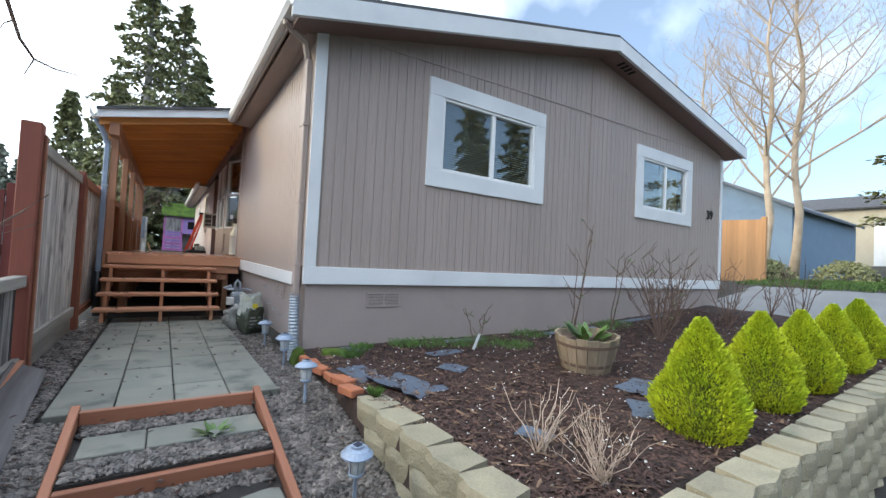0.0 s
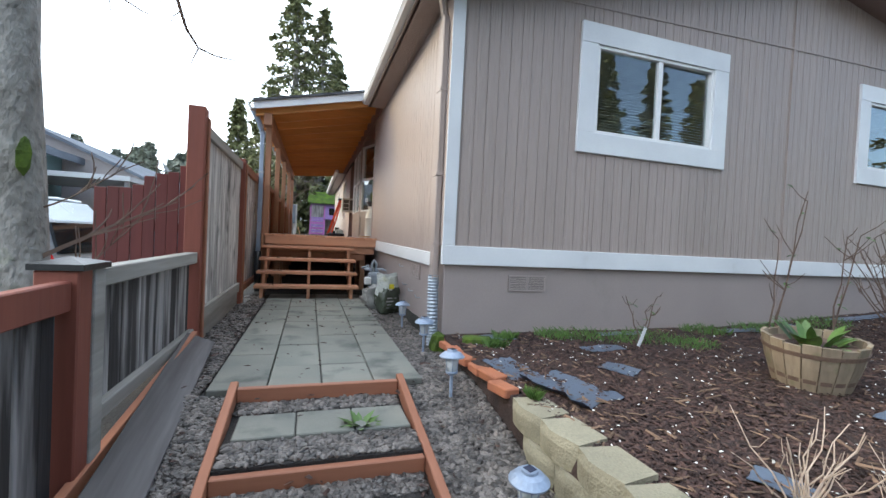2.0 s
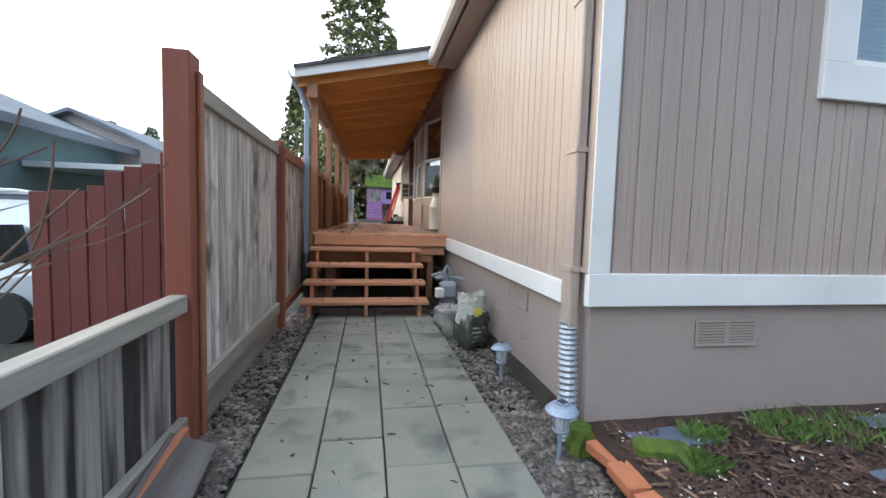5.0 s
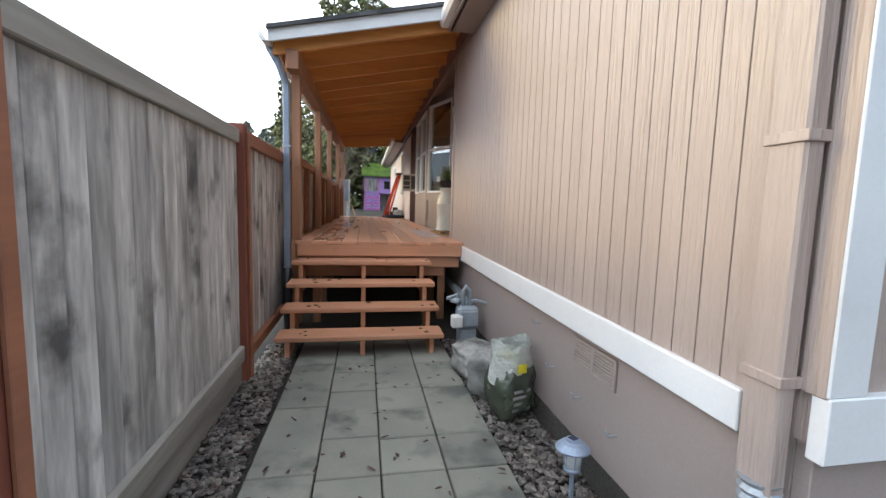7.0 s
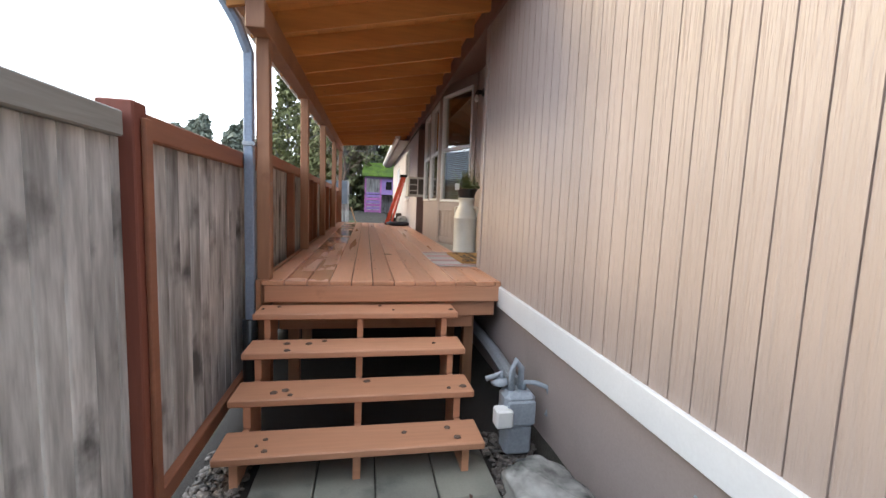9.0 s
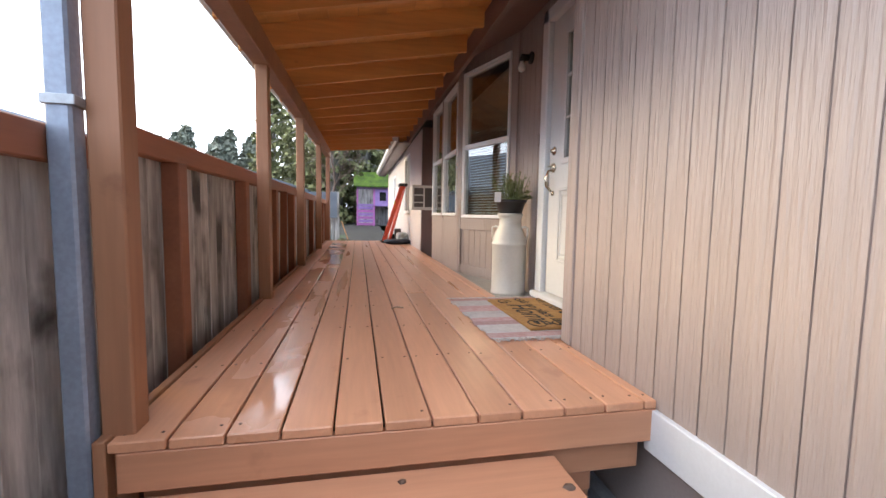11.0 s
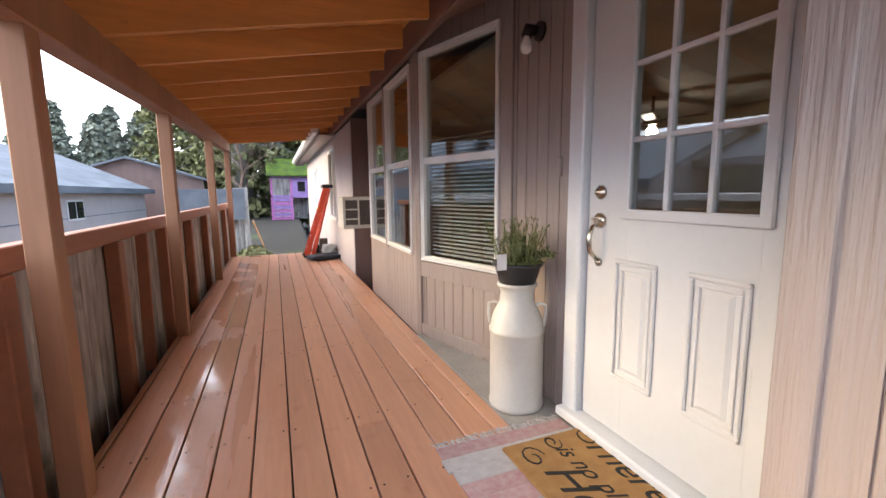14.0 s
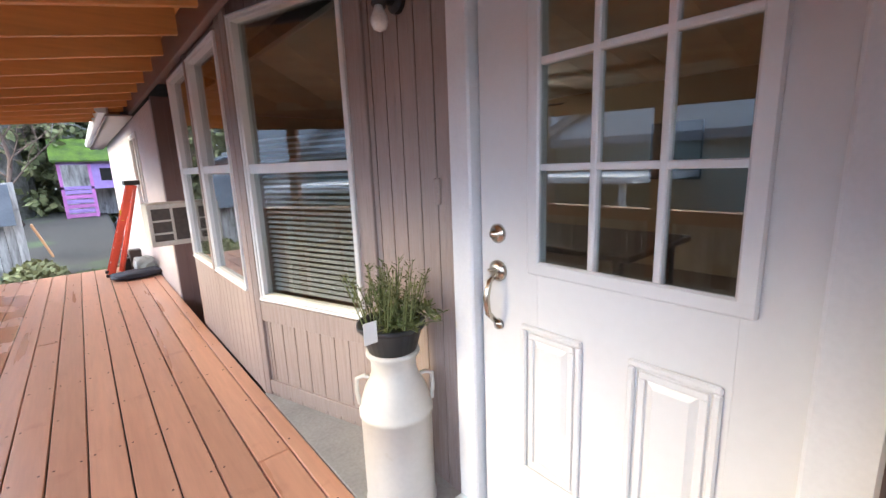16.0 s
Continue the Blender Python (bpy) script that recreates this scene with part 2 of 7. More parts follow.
M = dict(
    siding=surf("taupe_siding", (0.36, 0.295, 0.265), (0.32, 0.262, 0.235), 2.5, (1.4, 1.4, 0.09), 0.45, 36, 1.0, 0.010, 0.09, stain=(0.26, 0.21, 0.19), stain_scale=0.8, stain_at=0.66),
    skirt=surf("taupe_skirting", (0.34, 0.285, 0.265), (0.30, 0.25, 0.235), 1.5, (1, 1, 1), 0.62, 90, 0.3, 0.003, 0.1, stain=(0.24, 0.21, 0.19), stain_scale=1.1, stain_at=0.62),
    # Trim brown; on return and recess walls it also carries their shade.
    brown=surf("brown_trim_and_shaded_siding", (0.23, 0.155, 0.135), (0.19, 0.125, 0.11), 3, (1.4, 1.4, 0.05), 0.5, 50, 0.4, 0.003, 0.12),
    white=surf("white_trim_paint", (0.72, 0.73, 0.74), (0.62, 0.63, 0.65), 2, (1, 1, 1), 0.42, 80, 0.12, 0.002, 0.06, stain=(0.5, 0.5, 0.48), stain_scale=2, stain_at=0.68),
    door=surf("white_door_paint", (0.64, 0.64, 0.64), (0.60, 0.60, 0.60), 2, (1, 1, 1), 0.35, 40, 0.05, 0.001, 0.03),
    vinyl=surf("white_vinyl", (0.78, 0.78, 0.77), (0.72, 0.72, 0.71), 3, (1, 1, 1), 0.35, 40, 0.03, 0.001, 0.04),
    shingle=surf("grey_shingles", (0.10, 0.10, 0.105), (0.05, 0.05, 0.055), 6, (1, 1, 1), 0.9, 160, 0.6, 0.006, 0.4, rnd=0.3),
    dark=surf("dark_void", (0.02, 0.018, 0.016), (0.012, 0.011, 0.01), 3, rough=0.9),
    deck=surf("redwood_deck_stain", (0.62, 0.325, 0.19), (0.52, 0.26, 0.15), 5, H, 0.34, 50, 0.35, 0.002, 0.14, rnd=0.10, stain=(0.44, 0.205, 0.12), stain_scale=5, stain_at=0.64, rough_var=0.2),
    deckgloss=surf("damp_glossy_deck_stain", (0.62, 0.325, 0.19), (0.52, 0.26, 0.15), 5, H, 0.28, 50, 0.2, 0.002, 0.14, rnd=0.10, stain=(0.44, 0.205, 0.12), stain_scale=5, stain_at=0.64, rough_var=0.2, wet=0.47),
    tread=surf("cedar_stained_tread", (0.54, 0.28, 0.165), (0.45, 0.22, 0.125), 5, (0.07, 1, 1), 0.5, 50, 0.35, 0.002, 0.14, rnd=0.08, stain=(0.26, 0.12, 0.06), stain_scale=3, stain_at=0.64),
    cedar=surf("orange_cedar_timber", (0.72, 0.36, 0.11), (0.58, 0.27, 0.08), 5, (0.07, 1, 1), 0.55, 45, 0.3, 0.002, 0.18, rnd=0.10, stain=(0.17, 0.06, 0.025), stain_scale=6, stain_at=0.70),
    post=surf("brown_post_stain", (0.38, 0.20, 0.11), (0.28, 0.13, 0.07), 5, V, 0.55, 45, 0.35, 0.002, 0.18, rnd=0.08, stain=(0.15, 0.06, 0.03), stain_scale=4, stain_at=0.68),
    red=surf("barn_red_stain", (0.15, 0.035, 0.028), (0.105, 0.025, 0.022), 4, V, 0.7, 50, 0.35, 0.003, 0.18, rnd=0.12),
    redpost=surf("red_brown_post", (0.24, 0.075, 0.045), (0.17, 0.045, 0.03), 4, V, 0.65, 50, 0.35, 0.003, 0.15, rnd=0.06),
    grey=surf("weathered_fence_board", (0.20, 0.19, 0.18), (0.58, 0.565, 0.545), 9, (1, 1, 0.16), 0.8, 45, 0.8, 0.005, 0.42, rnd=0.2, contrast=0.19, stain=(0.085, 0.08, 0.078), stain_scale=2.6, stain_at=0.56),
    greyrail=surf("weathered_rail", (0.17, 0.16, 0.14), (0.38, 0.36, 0.33), 6, H, 0.8, 45, 0.5, 0.004, 0.25, rnd=0.12, stain=(0.10, 0.13, 0.04), stain_scale=2.4, stain_at=0.66),
    browndark=surf("dark_weathered_board", (0.035, 0.031, 0.030), (0.33, 0.31, 0.30), 8, (1, 1, 0.10), 0.8, 45, 0.8, 0.005, 0.42, rnd=0.2, contrast=0.08, bias=0.06),
    oldplank=surf("dark_grey_plank", (0.045, 0.04, 0.04), (0.14, 0.13, 0.13), 6, H, 0.7, 45, 0.5, 0.003, 0.35),
    paver=surf("grey_concrete_paver", (0.235, 0.23, 0.195), (0.155, 0.16, 0.14), 2.2, (1, 1, 1), 0.75, 120, 0.3, 0.003, 0.16, rnd=0.10, stain=(0.085, 0.09, 0.08), stain_scale=3.2, stain_at=0.55),
    timber=surf("redwood_step_timber", (0.36, 0.15, 0.08), (0.26, 0.105, 0.06), 5, (0.07, 1, 1), 0.6, 50, 0.35, 0.002, 0.15, rnd=0.10, stain=(0.15, 0.08, 0.05), stain_scale=5, stain_at=0.66),
    timber_y=surf("redwood_side_timber", (0.36, 0.15, 0.08), (0.26, 0.105, 0.06), 5, H, 0.6, 50, 0.35, 0.002, 0.15, rnd=0.10),
    gravel=surf("gravel_bed", (0.03, 0.026, 0.024), (0.015, 0.013, 0.012), 30, (1, 1, 1), 0.85, 140, 0.9, 0.012, 0.4),
    stone=surf("river_gravel", (0.155, 0.135, 0.12), (0.045, 0.04, 0.037), 8, (1, 1, 1), 0.38, 120, 0.2, 0.002, 0.2, rnd=0.75),
    soil=surf("dark_mulch", (0.065, 0.038, 0.030), (0.03, 0.019, 0.016), 9, (1, 1, 1), 0.95, 110, 1.0, 0.02, 0.45),
    chip=surf("bark_chip", (0.085, 0.048, 0.038), (0.035, 0.02, 0.017), 20, (1, 1, 1), 0.9, 90, 0.4, 0.003, 0.3, rnd=0.5),
    straw=surf("dry_straw", (0.19, 0.12, 0.075), (0.11, 0.07, 0.045), 20, (1, 1, 1), 0.85, 90, 0.2, 0.002, 0.2, rnd=0.4),
    fleck=surf("white_fleck", (0.7, 0.69, 0.66), (0.5, 0.49, 0.46), 20, rough=0.7, rnd=0.3),
    ground=surf("yard_earth", (0.042, 0.037, 0.031), (0.026, 0.025, 0.02), 0.9, (1, 1, 1), 0.95, 60, 0.8, 0.02, 0.35, stain=(0.06, 0.09, 0.03), stain_scale=0.5, stain_at=0.58),
    grass=surf("lawn_grass", (0.065, 0.125, 0.02), (0.10, 0.16, 0.03), 4, rough=0.8, rnd=0.35, bump=0),
    concrete=surf("driveway_concrete", (0.21, 0.21, 0.21), (0.16, 0.16, 0.16), 1.2, rough=0.8, fine=150, bump=0.2),
    block=surf("tan_retaining_block", (0.33, 0.295, 0.205), (0.25, 0.23, 0.165), 5, (1, 1, 1), 0.9, 90, 0.9, 0.008, 0.25, rnd=0.12, stain=(0.15, 0.155, 0.10), stain_scale=3, stain_at=0.6),
    brick=surf("red_edging_brick", (0.42, 0.155, 0.075), (0.33, 0.12, 0.06), 6, (1, 1, 1), 0.85, 90, 0.5, 0.004, 0.2, rnd=0.15, stain=(0.14, 0.13, 0.06), stain_scale=3, stain_at=0.64),
    moss=surf("green_moss", (0.10, 0.15, 0.015), (0.05, 0.08, 0.012), 14, rough=0.95, bump=0.9, depth=0.01, spread=0.35),
    fabric=surf("landscape_fabric", (0.11, 0.14, 0.19), (0.08, 0.10, 0.14), 3, rough=0.45, fine=200, bump=0.2, spread=0.2),
    yellowgreen=surf("golden_arborvitae", (0.50, 0.55, 0.012), (0.33, 0.43, 0.012), 5, rough=0.6, bump=0, rnd=0.35, spread=0.15),
    arbor_core=surf("foliage_painted_shade", (0.13, 0.15, 0.012), (0.07, 0.09, 0.01), 8, rough=0.9),
    leaf=surf("garden_leaf", (0.11, 0.19, 0.04), (0.065, 0.12, 0.025), 6, rough=0.5, bump=0, rnd=0.3),
    herb=surf("rosemary_leaf", (0.13, 0.17, 0.055), (0.19, 0.20, 0.08), 6, rough=0.55, bump=0, rnd=0.35),
    fir=surf("fir_needles", (0.14, 0.155, 0.065), (0.20, 0.20, 0.085), 2, rough=0.8, bump=0, rnd=0.45),
    # Paler than the near firs: distance haze is put into the needle colour.
    farfir=surf("haze_paled_needles", (0.20, 0.22, 0.17), (0.27, 0.28, 0.22), 0.4, rough=0.9, bump=0, rnd=0.3),
    bark=surf("grey_bark", (0.36, 0.34, 0.31), (0.17, 0.155, 0.135), 9, (1, 1, 0.6), 0.9, 30, 1.0, 0.03, 0.4, stain=(0.12, 0.15, 0.04), stain_scale=4, stain_at=0.64),
    twig=surf("bare_twig", (0.16, 0.105, 0.075), (0.10, 0.065, 0.05), 8, rough=0.8),
    paletwig=surf("pale_dead_stem", (0.46, 0.38, 0.31), (0.33, 0.25, 0.19), 8, rough=0.8, rnd=0.25),
    birch=surf("pale_birch_bark", (0.50, 0.41, 0.30), (0.33, 0.26, 0.19), 3, rough=0.8, bump=0.3),
    barrel=surf("weathered_barrel_stave", (0.30, 0.24, 0.165), (0.16, 0.125, 0.09), 6, V, 0.85, 45, 0.6, 0.004, 0.25, rnd=0.15, stain=(0.12, 0.13, 0.06), stain_scale=5, stain_at=0.6),
    steel=surf("galvanised_steel", (0.42, 0.46, 0.50), (0.34, 0.37, 0.41), 4, rough=0.5, bump=0.1, metal=0.6),
    solar=surf("blue_grey_enamel", (0.30, 0.36, 0.47), (0.24, 0.29, 0.38), 5, rough=0.45, metal=0.25, bump=0.05),
    solarcell=surf("solar_cell", (0.04, 0.05, 0.09), (0.03, 0.035, 0.06), 5, rough=0.15, bump=0),
    meter=surf("grey_meter_enamel", (0.34, 0.38, 0.43), (0.27, 0.30, 0.34), 6, rough=0.5, metal=0.1, bump=0.1),
    plasticbag=surf("grey_soil_bag", (0.42, 0.42, 0.40), (0.16, 0.16, 0.155), 5, rough=0.22, fine=25, bump=0.5, depth=0.01, stain=(0.06, 0.065, 0.06), stain_scale=4, stain_at=0.52),
    clearbag=surf("cloudy_white_plastic", (0.62, 0.63, 0.60), (0.40, 0.42, 0.37), 5, rough=0.25, fine=18, bump=0.9, depth=0.03, stain=(0.42, 0.42, 0.22), stain_scale=4, stain_at=0.6),
    darkbag=surf("dark_green_soil_bag", (0.085, 0.10, 0.07), (0.035, 0.04, 0.03), 6, rough=0.25, fine=22, bump=0.5, depth=0.01),
    yellow=surf("yellow_print", (0.75, 0.65, 0.03), rough=0.4), ink=surf("black_ink", (0.02, 0.018, 0.015), rough=0.8),
    milk=surf("cream_milk_can_paint", (0.60, 0.58, 0.53), (0.52, 0.50, 0.45), 3, rough=0.42, fine=50, bump=0.12, spread=0.06, stain=(0.42, 0.35, 0.24), stain_scale=5, stain_at=0.68),
    pot=surf("black_plastic_pot", (0.025, 0.027, 0.03), (0.018, 0.018, 0.02), 4, rough=0.35, bump=0.05),
    nickel=surf("satin_nickel", (0.55, 0.50, 0.42), (0.45, 0.41, 0.34), 5, rough=0.25, metal=1.0, bump=0),
    rug=surf("woven_cotton", (0.55, 0.52, 0.50), (0.45, 0.42, 0.41), 30, rough=0.95, fine=250, bump=0.8, depth=0.004, rnd=0.12),
    rugpink=surf("woven_pink_cotton", (0.45, 0.25, 0.24), (0.52, 0.38, 0.36), 30, rough=0.95, fine=250, bump=0.8, depth=0.004, rnd=0.15),
    coir=surf("coir_doormat", (0.44, 0.25, 0.085), (0.36, 0.19, 0.06), 20, rough=0.98, fine=300, bump=1.0, depth=0.006, spread=0.3),
    tile=surf("pale_entry_tile", (0.40, 0.38, 0.34), (0.30, 0.285, 0.255), 4, rough=0.6, fine=60, bump=0.2),
    black=surf("black_metal", (0.02, 0.02, 0.02), rough=0.4), bulb=surf("white_bulb_glass", (0.85, 0.84, 0.80), rough=0.2, bump=0),
    ladder=surf("orange_fibreglass", (0.70, 0.085, 0.03), (0.6, 0.07, 0.03), 5, rough=0.45),
    alu=surf("aluminium", (0.55, 0.56, 0.57), rough=0.35, metal=0.9, bump=0.05),
    ac=surf("beige_ac_case", (0.60, 0.57, 0.50), (0.52, 0.49, 0.43), 4, rough=0.5), acfin=surf("ac_fins", (0.10, 0.085, 0.07), (0.06, 0.05, 0.045), 30, rough=0.6),
    navy=surf("dark_navy_cloth", (0.018, 0.024, 0.04), (0.01, 0.012, 0.02), 6, rough=0.6, bump=0.4),
    pink=surf("pink_playhouse_paint", (0.50, 0.17, 0.42), (0.38, 0.13, 0.36), 4, rough=0.6, rnd=0.15),
    purple=surf("purple_playhouse_paint", (0.36, 0.24, 0.52), (0.28, 0.17, 0.42), 4, rough=0.6, rnd=0.15),
    mossroof=surf("mossy_roof", (0.16, 0.26, 0.02), (0.06, 0.10, 0.02), 3, rough=0.95, bump=0.9, depth=0.03, rnd=0.2),
    vanpaint=surf("silver_van_paint", (0.50, 0.55, 0.60), (0.47, 0.52, 0.57), 2, rough=0.25, metal=0.35, bump=0),
    vanglass=surf("dark_car_glass", (0.015, 0.018, 0.02), rough=0.06, bump=0), taillight=surf("red_tail_lamp", (0.55, 0.015, 0.02), rough=0.2, bump=0),
    rubber=surf("black_rubber", (0.02, 0.02, 0.02), rough=0.8), redcar=surf("red_car_paint", (0.35, 0.02, 0.03), rough=0.3, bump=0),
    teal=surf("teal_siding", (0.16, 0.24, 0.24), (0.13, 0.20, 0.20), 2, rough=0.7), blue=surf("blue_grey_siding", (0.17, 0.25, 0.36), (0.14, 0.21, 0.31), 2, rough=0.7),
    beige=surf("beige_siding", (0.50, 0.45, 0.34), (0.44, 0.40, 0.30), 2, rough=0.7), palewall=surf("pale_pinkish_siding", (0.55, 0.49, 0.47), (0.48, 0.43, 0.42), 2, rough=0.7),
    metalroof=surf("grey_roof", (0.20, 0.22, 0.25), (0.13, 0.145, 0.17), 2.5, (1, 0.3, 1), 0.85, 40, 0.4, 0.004, 0.2, spec=0.1), newcedar=surf("fresh_cedar_board", (0.55, 0.30, 0.13), (0.46, 0.24, 0.10), 5, V, 0.65, 45, 0.3, 0.002, 0.15, rnd=0.12),
    roomwall=surf("tan_room_wall", (0.32, 0.24, 0.16), (0.29, 0.215, 0.14), 2, rough=0.8), roomceil=surf("white_room_ceiling", (0.7, 0.66, 0.6), rough=0.9), roomfloor=surf("brown_room_floor", (0.13, 0.085, 0.055), rough=0.5),
    blind=surf("white_blind_slat", (0.70, 0.70, 0.68), (0.64, 0.64, 0.62), 4, rough=0.5, bump=0), curtain=surf("tan_curtain", (0.36, 0.28, 0.17), (0.29, 0.22, 0.13), 6, (6, 6, 0.2), 0.9, 40, 0.4),
    lens=surf("lamp_lens", (0.55, 0.58, 0.60), rough=0.15, bump=0), darkwood=surf("dark_furniture", (0.03, 0.02, 0.016), rough=0.5),
    glass=glass_mat("window_glass", (0.82, 0.86, 0.86)), lampglow=glow("warm_lamp", (1.0, 0.80, 0.55), 40.0),
)


# ---- mesh tools ----
class Geo:
    def __init__(self):
        self.v, self.f = [], []

    def add(self, verts, faces, m=None):
        o = len(self.v)
        self.v += [tuple(m @ Vector(p)) for p in verts] if m is not None else [tuple(p) for p in verts]
        self.f += [tuple(i + o for i in f) for f in faces]
        return self

    def box(self, x0, x1, y0, y1, z0, z1, b=0.004, m=None):
        lo, hi = (x0, y0, z0), (x1, y1, z1)
        b = min(b, 0.4 * min(hi[i] - lo[i] for i in range(3)))
        idx, vs = {}, []
        corners = [(i, j, k) for i in (0, 1) for j in (0, 1) for k in (0, 1)]
        for c in corners:
            for a in range(3):
                p = [hi[i] if c[i] else lo[i] for i in range(3)]
                for i in range(3):
                    if i != a:
                        p[i] += -b if c[i] else b
                idx[c, a] = len(vs)
                vs.append(p)
        fs = []
        for a in range(3):
            u, w = (a + 1) % 3, (a + 2) % 3
            for s in (0, 1):
                loop = []
                for cu, cw in ((0, 0), (1, 0), (1, 1), (0, 1)):
                    c = [0, 0, 0]
                    c[a], c[u], c[w] = s, cu, cw
                    loop.append(idx[tuple(c), a])
                fs.append(loop if s else loop[::-1])
            for su in (0, 1):
                for sw in (0, 1):
                    c1, c2 = [0, 0, 0], [0, 0, 0]
                    c1[u] = c2[u] = su
                    c1[w] = c2[w] = sw
                    c1[a], c2[a] = 0, 1
                    c1, c2 = tuple(c1), tuple(c2)
                    q = [idx[c1, u], idx[c2, u], idx[c2, w], idx[c1, w]]
                    fs.append(q if su == sw else q[::-1])
        for c in corners:
            t = [idx[c, 0], idx[c, 1], idx[c, 2]]
            fs.append(t if sum(c) % 2 else t[::-1])
        return self.add(vs, fs, m)

    def tube(self, pts, radii, n=8, caps=True):
        pts = [Vector(p) for p in pts]
        if not isinstance(radii, (list, tuple)):
            radii = [radii] * len(pts)
        o = len(self.v)
        side = None
        for i, p in enumerate(pts):
            d = (pts[min(i + 1, len(pts) - 1)] - pts[max(i - 1, 0)])
            d = d.normalized() if d.length > 1e-9 else Vector((0, 0, 1))
            if side is None:
                side = d.orthogonal().normalized()
            side = (side - d * side.dot(d))
            side = side.normalized() if side.length > 1e-6 else d.orthogonal().normalized()
            up = d.cross(side)
            for k in range(n):
                a = 2 * math.pi * k / n
                self.v.append(tuple(p + (side * math.cos(a) + up * math.sin(a)) * radii[i]))
        for i in range(len(pts) - 1):
            for k in range(n):
                k2 = (k + 1) % n
                self.f.append((o + i * n + k, o + i * n + k2, o + (i + 1) * n + k2, o + (i + 1) * n + k))
        if caps:
            self.f.append(tuple(o + k for k in range(n))[::-1])
            self.f.append(tuple(o + (len(pts) - 1) * n + k for k in range(n)))
        return self

    def lathe(self, prof, n=24, m=None, wob=0.0):
        vs, fs = [], []
        for r, z in prof:
            for k in range(n):
                a = 2 * math.pi * k / n
                rr = r * (1 + wob * noise.noise((math.cos(a) * 2, math.sin(a) * 2, z * 6)))
                vs.append((rr * math.cos(a), rr * math.sin(a), z))
        for i in range(len(prof) - 1):
            for k in range(n):
                k2 = (k + 1) % n
                fs.append((i * n + k, i * n + k2, (i + 1) * n + k2, (i + 1) * n + k))
        fs.append(tuple(range(n))[::-1])
        fs.append(tuple((len(prof) - 1) * n + k for k in range(n)))
        return self.add(vs, fs, m)

    def prism(self, poly, a, b, axis=1, m=None):
        """A polygon in the two other axes, drawn out along axis from a to b."""
        def put(p, h):
            q = list(p)
            q.insert(axis, h)
            return q
        n = len(poly)
        vs = [put(p, a) for p in poly] + [put(p, b) for p in poly]
        fs = [tuple(range(n)), tuple(range(2 * n - 1, n - 1, -1))]
        fs += [(i, (i + 1) % n, n + (i + 1) % n, n + i) for i in range(n)]
        return self.add(vs, fs, m)

    def data(self, name, material, smooth=False, fix=True):
        me = bpy.data.meshes.new(name)
        me.from_pydata([(x * K, y * K, z * K) for x, y, z in self.v], [], self.f)
        if fix:
            bm = bmesh.new()
            bm.from_mesh(me)
            bmesh.ops.recalc_face_normals(bm, faces=bm.faces)
            bm.to_mesh(me)
            bm.free()
        if material:
            me.materials.append(M[material])
        if smooth:
            me.polygons.foreach_set("use_smooth", [True] * len(me.polygons))
        return me


def at(x, y, z, rx=0, ry=0, rz=0):
    return pose(x * K, y * K, z * K, rx, ry, rz)


def thing(name, label, category, m=None, group="", kind=""):
    ob = tagged(new(name), label, category, group, kind)
    if m is not None:
        ob.matrix_world = m
    return ob


def part(name, geo, material, parent=None, label="", smooth=False, m=None, fix=True):
    """One mesh object under a thing or a part; geo may be mesh data that alike pieces share."""
    me = geo if isinstance(geo, bpy.types.Mesh) else geo.data(name, material, smooth, fix)
    ob = new(name, me)
    ob.parent = parent
    if m is not None:
        ob.matrix_basis = m
    if label:
        ob["label"] = label
    return ob


def solo(name, geo, material, label, category, m=None, group="", kind="", smooth=False, fix=True):
    return tagged(part(name, geo, material, None, "", smooth, m, fix), label, category, group, kind)


def single(name, geo, material, parent, label=""):
    return part(name, geo, material, parent, label)


def box(x0, x1, y0, y1, z0, z1, b=0.004, m=None):
    return Geo().box(x0, x1, y0, y1, z0, z1, b, m)


rng = random.Random(7)


# ---- ground: one sheet, with the path, the raised bed, the lawn and the yards ----
def ramp(v, *pts):
    if v <= pts[0][0]:
        return pts[0][1]
    for (a, za), (b, zb) in zip(pts, pts[1:]):
        if v <= b:
            return za + (zb - za) * (v - a) / (b - a)
    return pts[-1][1]


def path_z(y):
    return ramp(y, (-1.0, -0.74), (2.4, -0.20), (3.25, -0.05), (8, -0.02), (17, 0.1), (24, 0.4), (30, 0.98), (60, 1.2))


def bed_z(x, y):
    return 0.0 + ramp(y, (0.9, -0.04), (1.6, 0.02), (4.1, 0.10)) + ramp(x, (1.2, 0), (5, 0.03), (10, 0.34))


def ground_z(x, y):
    right = ramp(x, (1, -0.6), (7, -0.45), (10, 0.3), (14.5, 0.95), (28, 1.1), (40, 2.4), (80, 3.0))
    if x > 1.2:
        if y > 0.9:
            z = bed_z(min(x, 10), y) if x < 10 else ramp(x, (10, 0.40), (14.5, 0.97), (28, 1.1), (40, 2.4), (80, 3.0))
        else:
            z = right
    else:
        z = path_z(y)
        if x < -1.0:
            k = min(1, (-1.0 - x) / 2.5)
            z = z * (1 - k) + k * ramp(y, (0, -0.6), (10, -0.58), (18, -0.2), (30, 0.6), (60, 0.9))
    return z


def ground_mat(x, y):
    if 1.195 < x < 9.6 and 0.9 < y < 4.6:
        return 2
    if -0.98 < x < 1.2 and -6 < y < 8.4:
        return 1
    if 8.3 < x < 13.5 and 1.4 < y < 4.2 + (x - 8.3) * 0.1:
        return 3
    return 0


